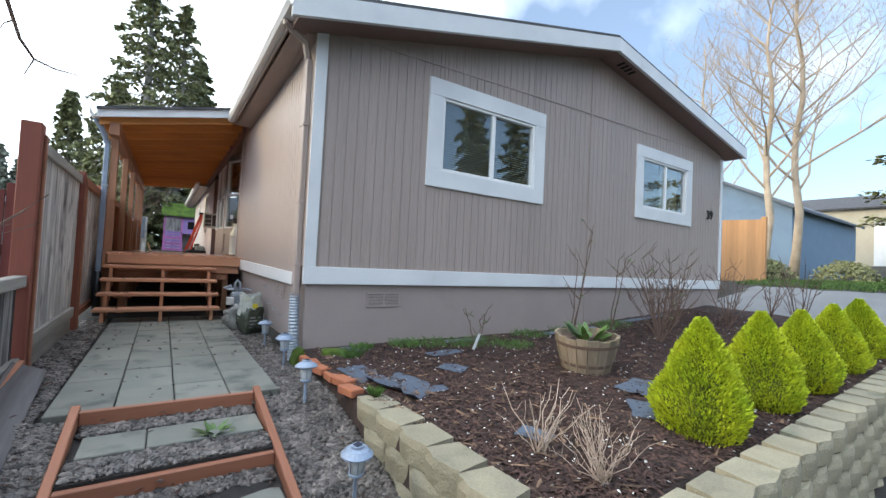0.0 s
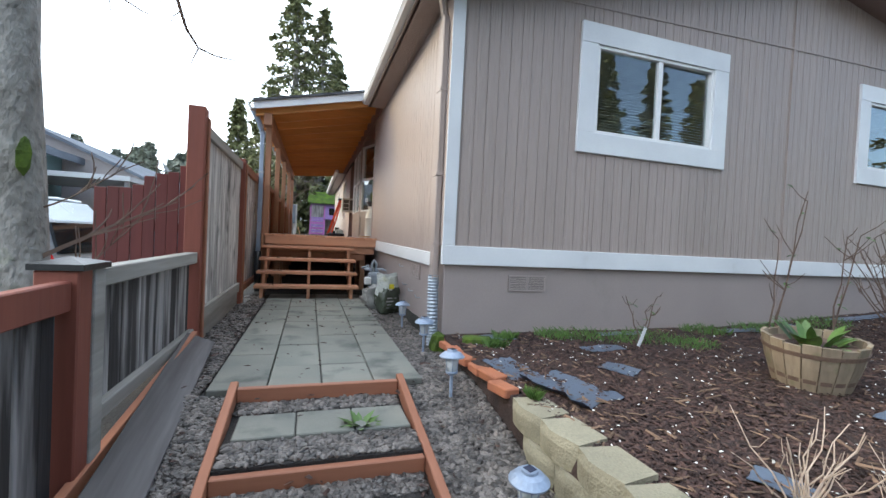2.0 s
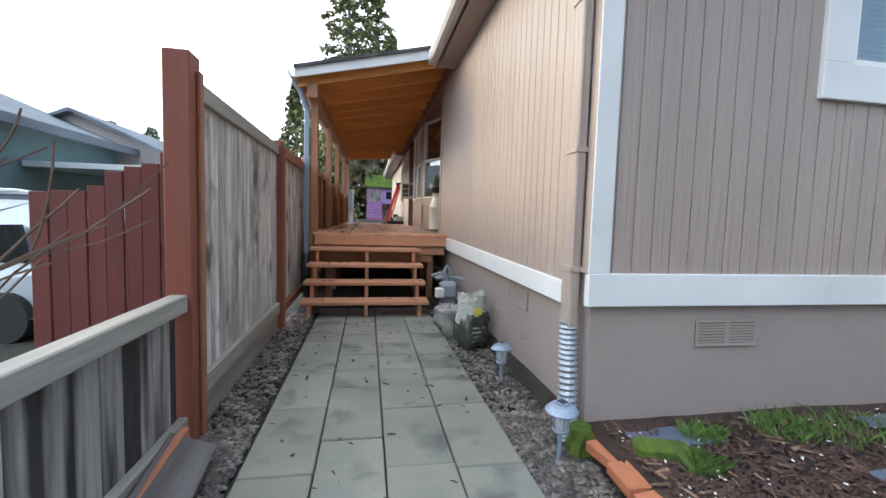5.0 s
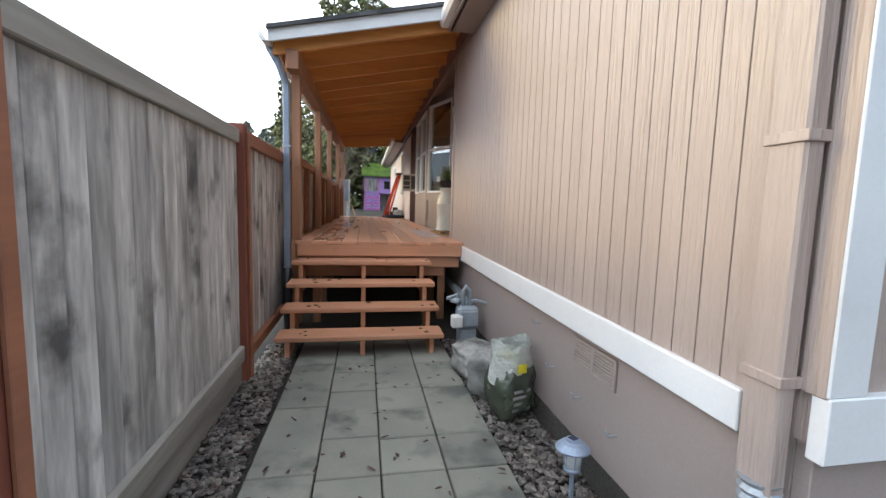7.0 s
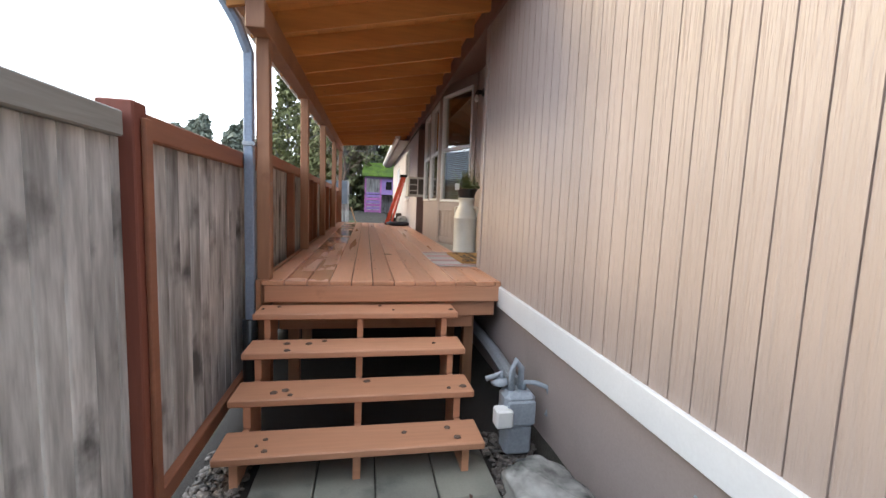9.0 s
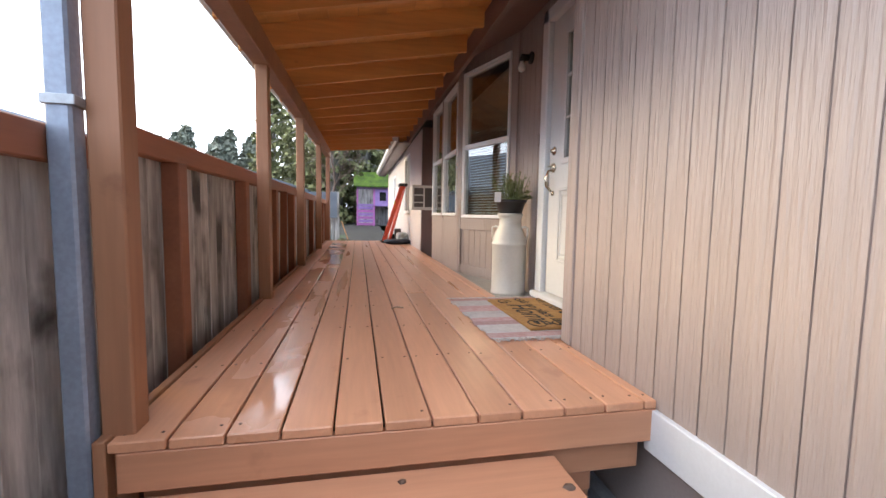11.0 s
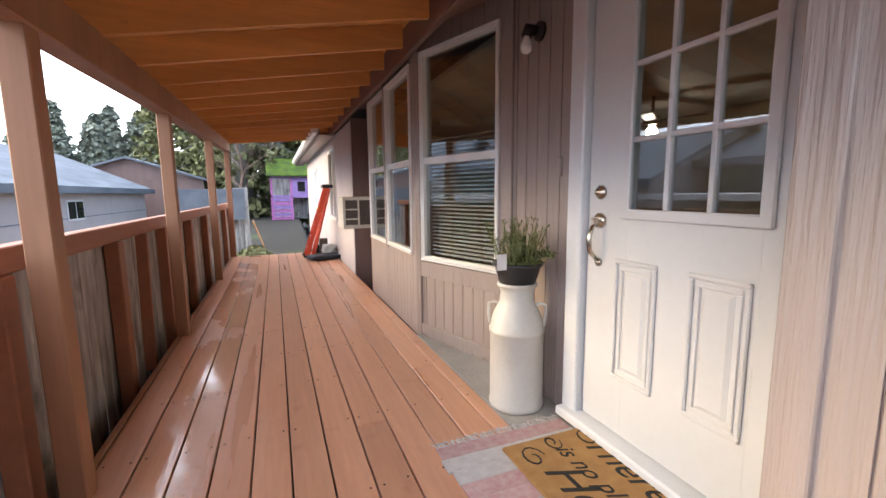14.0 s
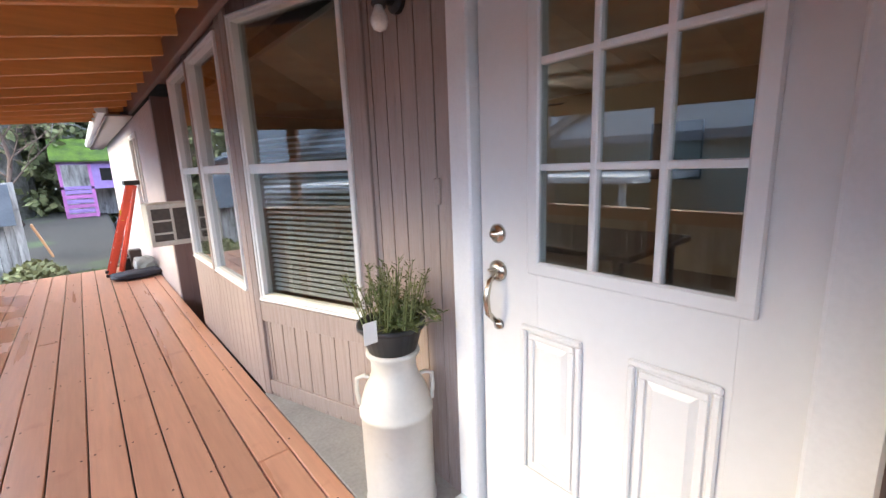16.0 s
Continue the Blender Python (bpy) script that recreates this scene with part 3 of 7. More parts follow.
def build_ground():
    def steps(a, b, n):
        return [a + (b - a) * i / n for i in range(n)]
    xs = [-300, -120, -60, -35, -25, -18, -13, -10, -8, -6, -4.5, -3.5] + steps(-2.6, -0.98, 7) + steps(-0.98, 1.19, 16) + [1.19] + steps(1.21, 10, 50) + [10, 10.7, 11.5, 12.5, 13.5, 14.5, 17, 20, 24, 28, 34, 40, 60, 80, 130, 300]
    ys = [-300, -120, -60, -30, -15, -8, -5, -3] + steps(-2, 0.89, 14) + [0.89] + steps(0.91, 8.4, 50) + [8.4, 10, 12, 14, 16, 17, 18, 20, 22, 24, 27, 30, 35, 45, 60, 90, 140, 300]
    g = Geo()
    for y in ys:
        for x in xs:
            n = 0.02 * noise.noise((x * 1.7, y * 1.7, 0)) + 0.012 * noise.noise((x * 6, y * 6, 3))
            g.v.append((x, y, ground_z(x, y) + n))
    w = len(xs)
    mats = []
    for j in range(len(ys) - 1):
        for i in range(w - 1):
            g.f.append((j * w + i, j * w + i + 1, (j + 1) * w + i + 1, (j + 1) * w + i))
            mats.append(ground_mat((xs[i] + xs[i + 1]) / 2, (ys[j] + ys[j + 1]) / 2))
    me = g.data("ground", "ground", True, False)
    for k in ("gravel", "soil", "concrete"):
        me.materials.append(M[k])
    me.polygons.foreach_set("material_index", mats)
    tagged(new("ground", me), "sloping yard of gravel, dark mulch and grass", "ground", kind="structure")


build_ground()

# ---- the house ----
WX, FY, EX = 1.18, 4.155, 10.15            # side wall, front wall, far corner
house = thing("house", "taupe manufactured home with grooved siding and white trim", "house", kind="structure")
RIDGE_X, RIDGE_Z, EAVE_Z = 5.76, 4.53, 3.36


def roof_z(x):
    if x > RIDGE_X:
        return RIDGE_Z - (x - RIDGE_X) * 0.19
    return RIDGE_Z - (RIDGE_X - x) * (RIDGE_Z - EAVE_Z) / (RIDGE_X - WX)


def siding(g, p0, p1, z0, z1, gap=0.1155, skip=(), top=None, phase=0.0):
    """Grooved sheet siding from p0 to p1, seen from the right-hand side of that way; skip: openings (from, to, low, high) along it."""
    p0, p1 = Vector(p0), Vector(p1)
    along = (p1 - p0).normalized()
    out = Vector((along.y, -along.x))
    length = (p1 - p0).length
    cuts = sorted({0.0, length, *[c for s in skip for c in s[:2] if 0 < c < length], *[phase + i * gap for i in range(0 if phase else 1, int(length / gap) + 1) if phase + i * gap < length]})

    def slab(a, b, lo, hi0, hi1, d0, d1):
        pts = []
        for d, s, z in ((d0, a, lo), (d0, b, lo), (d0, b, hi1), (d0, a, hi0), (d1, a, lo), (d1, b, lo), (d1, b, hi1), (d1, a, hi0)):
            q = p0 + along * s + out * d
            pts.append((q.x, q.y, z))
        g.add(pts, [(0, 1, 2, 3), (7, 6, 5, 4), (4, 5, 1, 0), (5, 6, 2, 1), (6, 7, 3, 2), (7, 4, 0, 3)])
    for a, b in zip(cuts, cuts[1:]):
        if b - a < 0.002:
            continue
        mid = (a + b) / 2
        spans = [(z0, None)]
        for s0, s1, lo, hi in skip:
            if s0 <= mid <= s1:
                spans = [(z0, lo), (hi, None)]
        for lo, hi in spans:
            t0 = hi if hi is not None else (top(a) if top else z1)
            t1 = hi if hi is not None else (top(b) if top else z1)
            groove = 0.0035 if b - a > 0.03 else 0.0
            slab(a + groove, b - groove, lo, t0, t1, 0.0, -0.012)
            slab(a, b, lo, t0, t1, -0.0075, -0.1)
    return g


# front gable wall: openings for two windows
W1, W2 = (2.755, 4.345, 2.185, 3.10), (7.11, 8.635, 2.24, 3.14)
single("front_wall", siding(Geo(), (WX + 0.013, FY), (EX, FY), 0.80, 3.4, skip=[(w[0] - WX - 0.013, w[1] - WX - 0.013, w[2], w[3]) for w in (W1, W2)], top=lambda s: roof_z(WX + s) + 0.02), "siding", house)
single("side_wall", siding(Geo(), (WX, 9.05), (WX, FY), 0.80, EAVE_Z + 0.03, phase=0.067), "siding", house)
single("skirting", Geo().box(WX + 0.03, EX, FY + 0.03, FY + 0.08, -0.25, 0.84, 0.003).box(WX + 0.03, WX + 0.08, FY + 0.082, 17, -0.25, 0.84, 0.003), "skirt", house, "taupe painted skirting panels")
single("belly_band", Geo().box(WX - 0.018, EX + 0.02, FY - 0.028, FY + 0.02, 0.77, 0.95, 0.004), "white", house, "white horizontal trim board")
band = Geo().box(WX - 0.024, WX + 0.02, FY + 0.22, 8.3, 0.75, 0.93, 0.004)
band.v = [(x, y, z - (0.065 if z > 0.84 else 0.02) * (8.3 - y) / 3.9) for x, y, z in band.v]     # it sags towards the corner
single("belly_band", band, "white", house)
single("corner_trim", Geo().box(WX - 0.02, WX + 0.105, FY - 0.024, FY + 0.01, 0.95, 3.5, 0.004), "white", house)
single("corner_trim", Geo().box(WX - 0.022, WX + 0.005, FY - 0.02, FY + 0.05, 0.945, 3.44, 0.004), "siding", house)
single("corner_trim", Geo().box(EX - 0.06, EX + 0.02, FY - 0.024, FY + 0.06, 0.95, 3.62, 0.004), "white", house)
single("batten", Geo().box(5.60, 5.645, FY - 0.016, FY + 0.004, 0.95, 4.38, 0.003), "siding", house)
single("batten", Geo().box(5.63, 5.66, FY + 0.012, FY + 0.034, -0.1, 0.80, 0.003), "skirt", house)
for xa, xb, za, zb in ((WX + 0.1, 5.60, 3.43, 3.57), (5.65, EX - 0.06, 3.57, 3.67)):
    single("flashing", Geo().add([(xa, FY - 0.010, za), (xb, FY - 0.010, zb), (xb, FY - 0.010, zb + 0.025), (xa, FY - 0.010, za + 0.025), (xa, FY, za), (xb, FY, zb), (xb, FY, zb + 0.025), (xa, FY, za + 0.025)],
                                 [(0, 1, 2, 3), (7, 6, 5, 4), (0, 4, 5, 1), (1, 5, 6, 2), (2, 6, 7, 3), (3, 7, 4, 0)]), "siding", house)

# roof: two slopes with a gable overhang; soffit, barge boards, gutter
OVER = 0.36


def slope(g, x0, x1, y0, y1, lift, thick):
    z0, z1 = roof_z(x0) + lift, roof_z(x1) + lift
    g.prism([(x0, z0), (x1, z1), (x1, z1 + thick), (x0, z0 + thick)], y0, y1, 1)
    return g


LE, RE = WX - 0.30, EX + 0.25
single("roof", slope(slope(slope(slope(Geo(), WX + 0.03, RIDGE_X, FY - OVER, 26, 0.20, 0.05), RIDGE_X, RE, FY - OVER, 26, 0.20, 0.05), LE, WX + 0.028, FY - OVER, 7.97, 0.20, 0.05), LE, WX + 0.028, 16.92, 26, 0.20, 0.05), "shingle", house, "grey asphalt shingle roof")
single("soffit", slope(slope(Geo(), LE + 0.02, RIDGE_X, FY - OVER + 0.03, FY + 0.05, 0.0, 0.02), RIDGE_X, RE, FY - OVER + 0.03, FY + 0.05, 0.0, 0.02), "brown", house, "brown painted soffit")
for ya, yb in ((FY, 8.1), (16.76, 26)):
    single("soffit", Geo().box(LE, WX + 0.02, ya, yb, EAVE_Z - 0.03, EAVE_Z - 0.01, 0.002), "siding", house)
for a, b in ((LE - 0.05, RIDGE_X), (RIDGE_X, RE + 0.02)):
    single("barge_board", slope(Geo(), a, b, FY - OVER - 0.02, FY - OVER + 0.03, -0.01, 0.21), "white", house, "white painted gable board")
single("gutter", Geo().prism([(LE - 0.10, EAVE_Z + 0.12), (LE - 0.10, EAVE_Z + 0.04), (LE - 0.07, EAVE_Z), (LE + 0.02, EAVE_Z), (LE + 0.02, EAVE_Z + 0.13), (LE + 0.01, EAVE_Z + 0.13), (LE + 0.01, EAVE_Z + 0.015), (LE - 0.065, EAVE_Z + 0.015), (LE - 0.09, EAVE_Z + 0.045), (LE - 0.09, EAVE_Z + 0.12)], FY - OVER, 8.1, 1), "vinyl", house, "cream aluminium gutter")
single("gutter", Geo().prism([(LE - 0.10, EAVE_Z + 0.12), (LE - 0.10, EAVE_Z + 0.04), (LE - 0.07, EAVE_Z), (LE + 0.02, EAVE_Z), (LE + 0.02, EAVE_Z + 0.13)], 16.7, 25.5, 1), "vinyl", house)
for ya, yb in ((FY - OVER, 8.1), (16.76, 26)):
    single("eave_board", Geo().box(LE + 0.02, LE + 0.05, ya, yb, EAVE_Z - 0.03, EAVE_Z + 0.22, 0.003), "siding", house)
ds = Geo().box(WX - 0.085, WX - 0.025, FY + 0.05, FY + 0.16, 0.62, 3.10, 0.008)
ds.tube([(WX - 0.055, FY + 0.10, 3.08), (WX - 0.12, FY + 0.03, 3.24), (LE - 0.04, FY - 0.05, 3.34), (LE - 0.04, FY - 0.05, 3.40)], 0.038, 6)
dsp = single("downspout", ds, "siding", house, "taupe painted metal downspout")
for z in (0.95, 1.6, 2.4):
    single("strap", Geo().box(WX - 0.092, WX - 0.018, FY + 0.042, FY + 0.168, z, z + 0.03, 0.002), "siding", dsp)
flex = [(WX - 0.055, FY + 0.10, 0.66), (WX - 0.055, FY + 0.09, 0.45), (WX - 0.055, FY + 0.07, 0.2), (WX - 0.055, FY + 0.05, 0.0)]
pts, rad = [], []
for i in range(45):
    s = i / 44 * 3
    j = min(2, int(s))
    a, b = Vector(flex[j]), Vector(flex[j + 1])
    pts.append(tuple(a.lerp(b, s - j)))
    rad.append(0.046 if i % 2 else 0.056)
single("flexible_drain", Geo().tube(pts, rad, 12), "steel", house, "grey corrugated drain pipe with moss at its foot")
single("moss_clump", Geo().lathe([(0.001, 0.0), (0.08, 0.0), (0.075, 0.08), (0.06, 0.16), (0.0, 0.2)], 12, Matrix.Translation((WX - 0.02, FY - 0.03, -0.05)), 0.6), "moss", house, "green moss clump", )


def vent(x0, z0, side):
    v = thing("foundation_vent", "taupe metal louvre vent set in the skirting", "vent", group="skirting vents")
    def b(a0, a1, d0, d1, za, zb, bb=0.002):
        return box(x0 + a0, x0 + a1, FY + 0.03 - d1, FY + 0.03 - d0, z0 + za, z0 + zb, bb) if side == 0 else box(WX + 0.03 - d1, WX + 0.03 - d0, x0 + a0, x0 + a1, z0 + za, z0 + zb, bb)
    part("backing", b(0, 0.42, -0.01, 0.003, 0, 0.16), "acfin", v)
    for a0, a1, za, zb in ((0, 0.42, 0, 0.018), (0, 0.42, 0.142, 0.16), (0, 0.018, 0.018, 0.142), (0.402, 0.42, 0.018, 0.142), (0.198, 0.222, 0.018, 0.142)):
        part("rim", b(a0, a1, 0.002, 0.014, za, zb), "skirt", v)
    for i in range(7):
        for a0, a1 in ((0.018, 0.198), (0.222, 0.402)):
            part("slat", b(a0, a1, 0.003, 0.011, 0.022 + i * 0.017, 0.034 + i * 0.017, 0.001), "skirt", v)


vent(1.88, 0.52, 0)
vent(5.08, 0.53, 1)
for y, z in ((5.05, 0.33), (5.4, 0.36), (6.0, 0.62), (5.75, 0.40)):
    hk = Geo().tube([(WX + 0.03, y, z), (WX - 0.02, y, z), (WX - 0.03, y, z + 0.03)], 0.006, 6)
    single("screw_hook", hk, "steel", house)
# house number
for txt, x in (("39", 9.50),):
    cu = bpy.data.curves.new("house_number", "FONT")
    cu.body, cu.size, cu.extrude, cu.align_x = txt, 0.26 * K, 0.008, "LEFT"
    ob = new("house_number", cu)
    ob.matrix_world = at(x, FY - 0.02, 2.26, 90, 0, 0)
    cu.materials.append(M["ink"])
    tagged(ob, "black metal house number thirty-nine on the siding", "number")
for i, x in enumerate((6.05, 6.15, 6.25, 6.35)):
    single("soffit_vent", box(x, x + 0.06, FY - 0.26, FY - 0.12, roof_z(x) - 0.012, roof_z(x) + 0.004), "dark", house)

# inside of the house, as seen through the panes
room = thing("room", "dim tan living room behind the porch windows", "room", kind="structure")
for nm, g, mt in (("floor", box(1.75, 9.9, 4.4, 17, 1.00, 1.04), "roomfloor"), ("ceiling", box(1.75, 9.9, 4.4, 17, 3.42, 3.46), "roomceil"),
                  ("wall_inner", box(6.2, 6.26, 9.0, 17, 1.04, 3.42), "roomwall"), ("wall_inner", box(1.75, 9.9, 8.6, 8.66, 1.04, 3.42), "roomwall"), ("wall_inner", box(1.75, 9.9, 16.9, 16.96, 1.04, 3.42), "roomwall"),
                  ("wall_inner", box(9.9, 9.96, 4.4, 17, 1.04, 3.42), "roomwall"), ("wall_inner", box(5.9, 5.96, 4.4, 8.6, 1.04, 3.42), "roomwall")):
    single(nm, g, mt, room)
for x, y in ((3.4, 11.9), (2.9, 9.9)):
    dl = thing("ceiling_light", "round recessed ceiling light switched on", "light", group="recessed lights")
    part("trim", Geo().lathe([(0.11, -0.012), (0.11, 0.004), (0.075, 0.004)], 20, Matrix.Translation((x, y, 3.41))), "vinyl", dl)
    part("lamp", Geo().lathe([(0.07, -0.016), (0.07, -0.002)], 16, Matrix.Translation((x, y, 3.41))), "lampglow", dl)
fan = thing("ceiling_fan", "ceiling fan with a small warm lamp", "fan")
part("rod", Geo().tube([(4.6, 12.6, 3.42), (4.6, 12.6, 3.18)], 0.02, 8), "darkwood", fan)
part("motor", Geo().lathe([(0.02, -0.06), (0.1, -0.05), (0.12, 0.0), (0.1, 0.05), (0.02, 0.06)], 16, Matrix.Translation((4.6, 12.6, 3.12))), "nickel", fan, smooth=True)
for i in range(5):
    part("blade", box(0.12, 0.62, -0.06, 0.06, -0.006, 0.006, 0.003, Matrix.Translation((4.6, 12.6, 3.12)) @ Matrix.Rotation(i * 1.2566, 4, "Z") @ Matrix.Rotation(0.2, 4, "X")), "darkwood", fan)
part("lamp", Geo().lathe([(0.02, -0.09), (0.06, -0.07), (0.07, -0.02), (0.04, 0.02)], 14, Matrix.Translation((4.6, 12.6, 3.02))), "lampglow", fan, smooth=True)
tb = thing("dining_table", "dark wooden dining table", "table")
part("tabletop", box(3.2, 4.3, 10.4, 12.0, 1.78, 1.83, 0.01), "darkwood", tb)
for x in (3.28, 4.18):
    for y in (10.5, 11.85):
        part("leg", box(x, x + 0.06, y, y + 0.06, 1.04, 1.78), "darkwood", tb)
solo("picture", box(6.15, 6.2, 11.0, 11.6, 2.2, 2.9), "darkwood", "dark framed picture on the inner wall", "picture")


# ---- windows ----
def window_unit(name, base, w, h, split, label, slider=True, blinds=None, trim=0.21, deep=0.05, back=None):
    """Window in local x (width), z (height), facing local -y; base: its pose."""
    win = thing(name, label, "window", base, kind="structure")
    t = trim
    if t > 0.1:
        for nm, b in (("casing", (-t, w + t, -0.03, 0.012, h, h + t)), ("casing", (-t, w + t, -0.03, 0.012, -t, 0)), ("casing", (-t, 0, -0.028, 0.012, 0, h)), ("casing", (w, w + t, -0.028, 0.012, 0, h))):
            part(nm, box(*b), "white", win)
    else:
        for b in ((-t, w + t, -0.022, 0.012, h - 0.002, h + t), (-t, w + t, -0.026, 0.012, -t, 0.002), (-t, 0.002, -0.02, 0.012, 0, h), (w - 0.002, w + t, -0.02, 0.012, 0, h)):
            part("casing", box(*b), "vinyl", win)
    f = 0.035 if t > 0.1 else 0.022
    for b in ((0, w, -0.012, 0.06, h - f, h), (0, w, -0.012, 0.06, 0, f), (0, f, -0.012, 0.06, f, h - f), (w - f, w, -0.012, 0.06, f, h - f)):
        part("window_frame", box(*b), "vinyl", win)
    if slider:
        part("window_frame", box(split - 0.03, split + 0.03, -0.006, 0.045, f, h - f), "vinyl", win)
        panes = ((f, split - 0.03, f, h - f, 0.02), (split + 0.03, w - f, f, h - f, 0.035))
    else:
        part("window_frame", box(f, w - f, -0.006, 0.045, split - 0.028, split + 0.028), "vinyl", win)
        panes = ((f, w - f, f, split - 0.028, 0.02), (f, w - f, split + 0.028, h - f, 0.035))
    for x0, x1, z0, z1, y in panes:
        pane = part("pane", box(x0, x1, y, y + 0.004, z0, z1, 0.001), "glass", win)
        pane.visible_shadow = False
    if blinds:
        z0, z1, tilt = blinds
        slat = box(f, w - f, -0.012, 0.012, -0.0008, 0.0008, 0.0003).data("slat", "blind")
        n = int((z1 - z0) / 0.031)
        for i in range(n):
            part("slat", slat, None, win, m=at(0, 0.085, z0 + (i + 0.5) * (z1 - z0) / n, tilt, 0, 0))
    if back:
        part("curtain", Geo().box(0.0, w, 0.16, 0.18, 0, h), back, win)
    return win


front = lambda w: at(w[0], FY, w[2])
window_unit("window_1", front(W1), W1[1] - W1[0], W1[3] - W1[2], 0.83, "wide sliding window with white trim and lowered blinds", blinds=(0.04, 0.88, 26))
window_unit("window_2", front(W2), W2[1] - W2[0], W2[3] - W2[2], 0.78, "sliding window with white trim and a tan curtain", back=None)
solo("curtain", box(W2[0] + 0.78, W2[1] - 0.1, FY + 0.12, FY + 0.15, W2[2], W2[3]), "curtain", "tan curtain hanging behind the window", "curtain")

# ---- porch side of the house: recessed door, angled bay, long rear wall ----
DX = 1.60
B0, B1, B2, B3, B4 = (DX, 10.93), (1.24, 11.98), (1.24, 13.95), (DX, 14.7), (DX, 15.188)
TOPZ = 3.62
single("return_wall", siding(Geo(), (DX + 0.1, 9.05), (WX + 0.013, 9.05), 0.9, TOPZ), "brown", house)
single("corner_trim", box(WX - 0.016, WX + 0.01, 8.965, 9.062, 0.975, EAVE_Z, 0.004), "siding", house)
single("door_wall", siding(Geo(), (DX, B0[1]), (DX, 9.063), 0.95, TOPZ, skip=[(B0[1] - 10.25, B0[1] - 9.18, 0.9, 3.34)]), "siding", house)
AW, AH = 0.855, 1.69


def lerp2(p, q, s):
    return (p[0] + (q[0] - p[0]) * s, p[1] + (q[1] - p[1]) * s)


ang = Vector((B0[0] - B1[0], B0[1] - B1[1]))
AL = ang.length
single("bay_wall", siding(Geo(), B1, B0, 0.95, TOPZ, skip=[(0.085, 0.085 + AW, 1.68, 1.68 + AH)]), "siding", house)
BAYW = [(12.14, 12.98), (13.08, 13.86)]
single("bay_wall", siding(Geo(), B2, B1, 0.95, TOPZ, skip=[(B2[1] - b, B2[1] - a, 1.70, 3.34) for a, b in BAYW]), "siding", house)
single("bay_wall", siding(Geo(), B3, B2, 0.95, TOPZ), "siding", house)
# Recess and return walls: siding with its shade put into the brown.
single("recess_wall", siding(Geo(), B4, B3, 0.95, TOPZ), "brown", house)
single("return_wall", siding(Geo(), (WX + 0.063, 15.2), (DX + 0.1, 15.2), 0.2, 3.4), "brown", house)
# Rear side wall of the same house: sunlight put into a paler siding colour.
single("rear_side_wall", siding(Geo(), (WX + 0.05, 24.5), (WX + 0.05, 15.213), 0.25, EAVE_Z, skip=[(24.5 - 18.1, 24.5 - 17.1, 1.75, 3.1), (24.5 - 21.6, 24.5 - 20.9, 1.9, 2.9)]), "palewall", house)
single("rear_wall", box(WX + 0.05, EX, 24.5, 24.6, -0.2, 3.45), "siding", house)
single("far_wall", box(EX, EX + 0.1, FY + 0.06, 24.6, -0.2, 3.62), "siding", house)
single("corner_trim", box(B1[0] - 0.02, B1[0] + 0.01, B1[1] - 0.02, B1[1] + 0.075, 0.98, TOPZ - 0.1, 0.004), "siding", house)
angrot = math.degrees(math.atan2(ang.y, ang.x))
angm = at(B1[0], B1[1], 0, 0, 0, angrot)
for b in ((0.0, 0.06, -0.02, 0.01, 0.98, TOPZ - 0.1), (0.06, AL - 0.125, -0.018, 0.01, 1.52, 1.655), (AL - 0.12, AL - 0.03, -0.02, 0.01, 0.98, TOPZ - 0.1), (0.05, AL - 0.1, -0.014, 0.01, 1.0, 1.09)):
    part("trim_board", box(*b), "siding", house, m=angm)
window_unit("window_3", angm @ at(0.085, 0, 1.68), AW, AH, 0.83, "tall sash window in the angled bay, blind lowered over the lower half", False, blinds=(0.03, 1.02, 36), trim=0.016)
for a, b in BAYW:
    window_unit("window_4", at(1.24, b, 1.70, 0, 0, -90), b - a, 1.64, 0.82, "tall sash window in the front of the bay", False, trim=0.016)
for y0, y1, z0, z1 in ((17.1, 18.1, 1.75, 3.1), (20.9, 21.6, 1.9, 2.9)):
    window_unit("window_6", at(WX + 0.05, y1, z0, 0, 0, -90), y1 - y0, z1 - z0, (y1 - y0) / 2, "white framed window in the rear side wall", True, trim=0.05)
single("bay_dividing_trim", box(1.215, 1.245, 13.005, 13.055, 1.66, 3.4, 0.003), "siding", house)
single("bay_head_trim", box(1.212, 1.245, 12.0, 13.95, 3.40, 3.5, 0.003), "brown", house)
single("entry_soffit", box(1.205, DX + 0.1, 9.06, 15.19, 3.54, 3.57), "brown", house)

# door
DY0, DY1, DZ0, DZ1 = 9.22, 10.21, 1.05, 3.30
door = thing("door_1", "white panelled entry door with nine panes", "door", at(DX - 0.005, DY1, DZ0, 0, 0, -90), kind="structure")
DW, DH = DY1 - DY0, DZ1 - DZ0
GX0, GX1, GZ0, GZ1 = 0.262, 0.848, 1.10, 2.07
leafg = Geo()
for b in ((0, GX0, 0, 0.045, 0, DH), (GX1, DW, 0, 0.045, 0, DH), (GX0, GX1, 0, 0.045, 0, GZ0), (GX0, GX1, 0, 0.045, GZ1, DH)):
    leafg.box(*b, 0.001)
part("leaf", leafg, "door", door)
m0 = 0.045
for b in ((GX0 - 0.035, GX1 + 0.035, -0.018, 0.0, GZ0 - 0.035, GZ0 + 0.012), (GX0 - 0.035, GX1 + 0.035, -0.018, 0.0, GZ1 - 0.012, GZ1 + 0.035), (GX0 - 0.035, GX0 + 0.012, -0.018, 0.0, GZ0, GZ1), (GX1 - 0.012, GX1 + 0.035, -0.018, 0.0, GZ0, GZ1)):
    part("glazing_trim", box(*b, 0.006), "door", door)
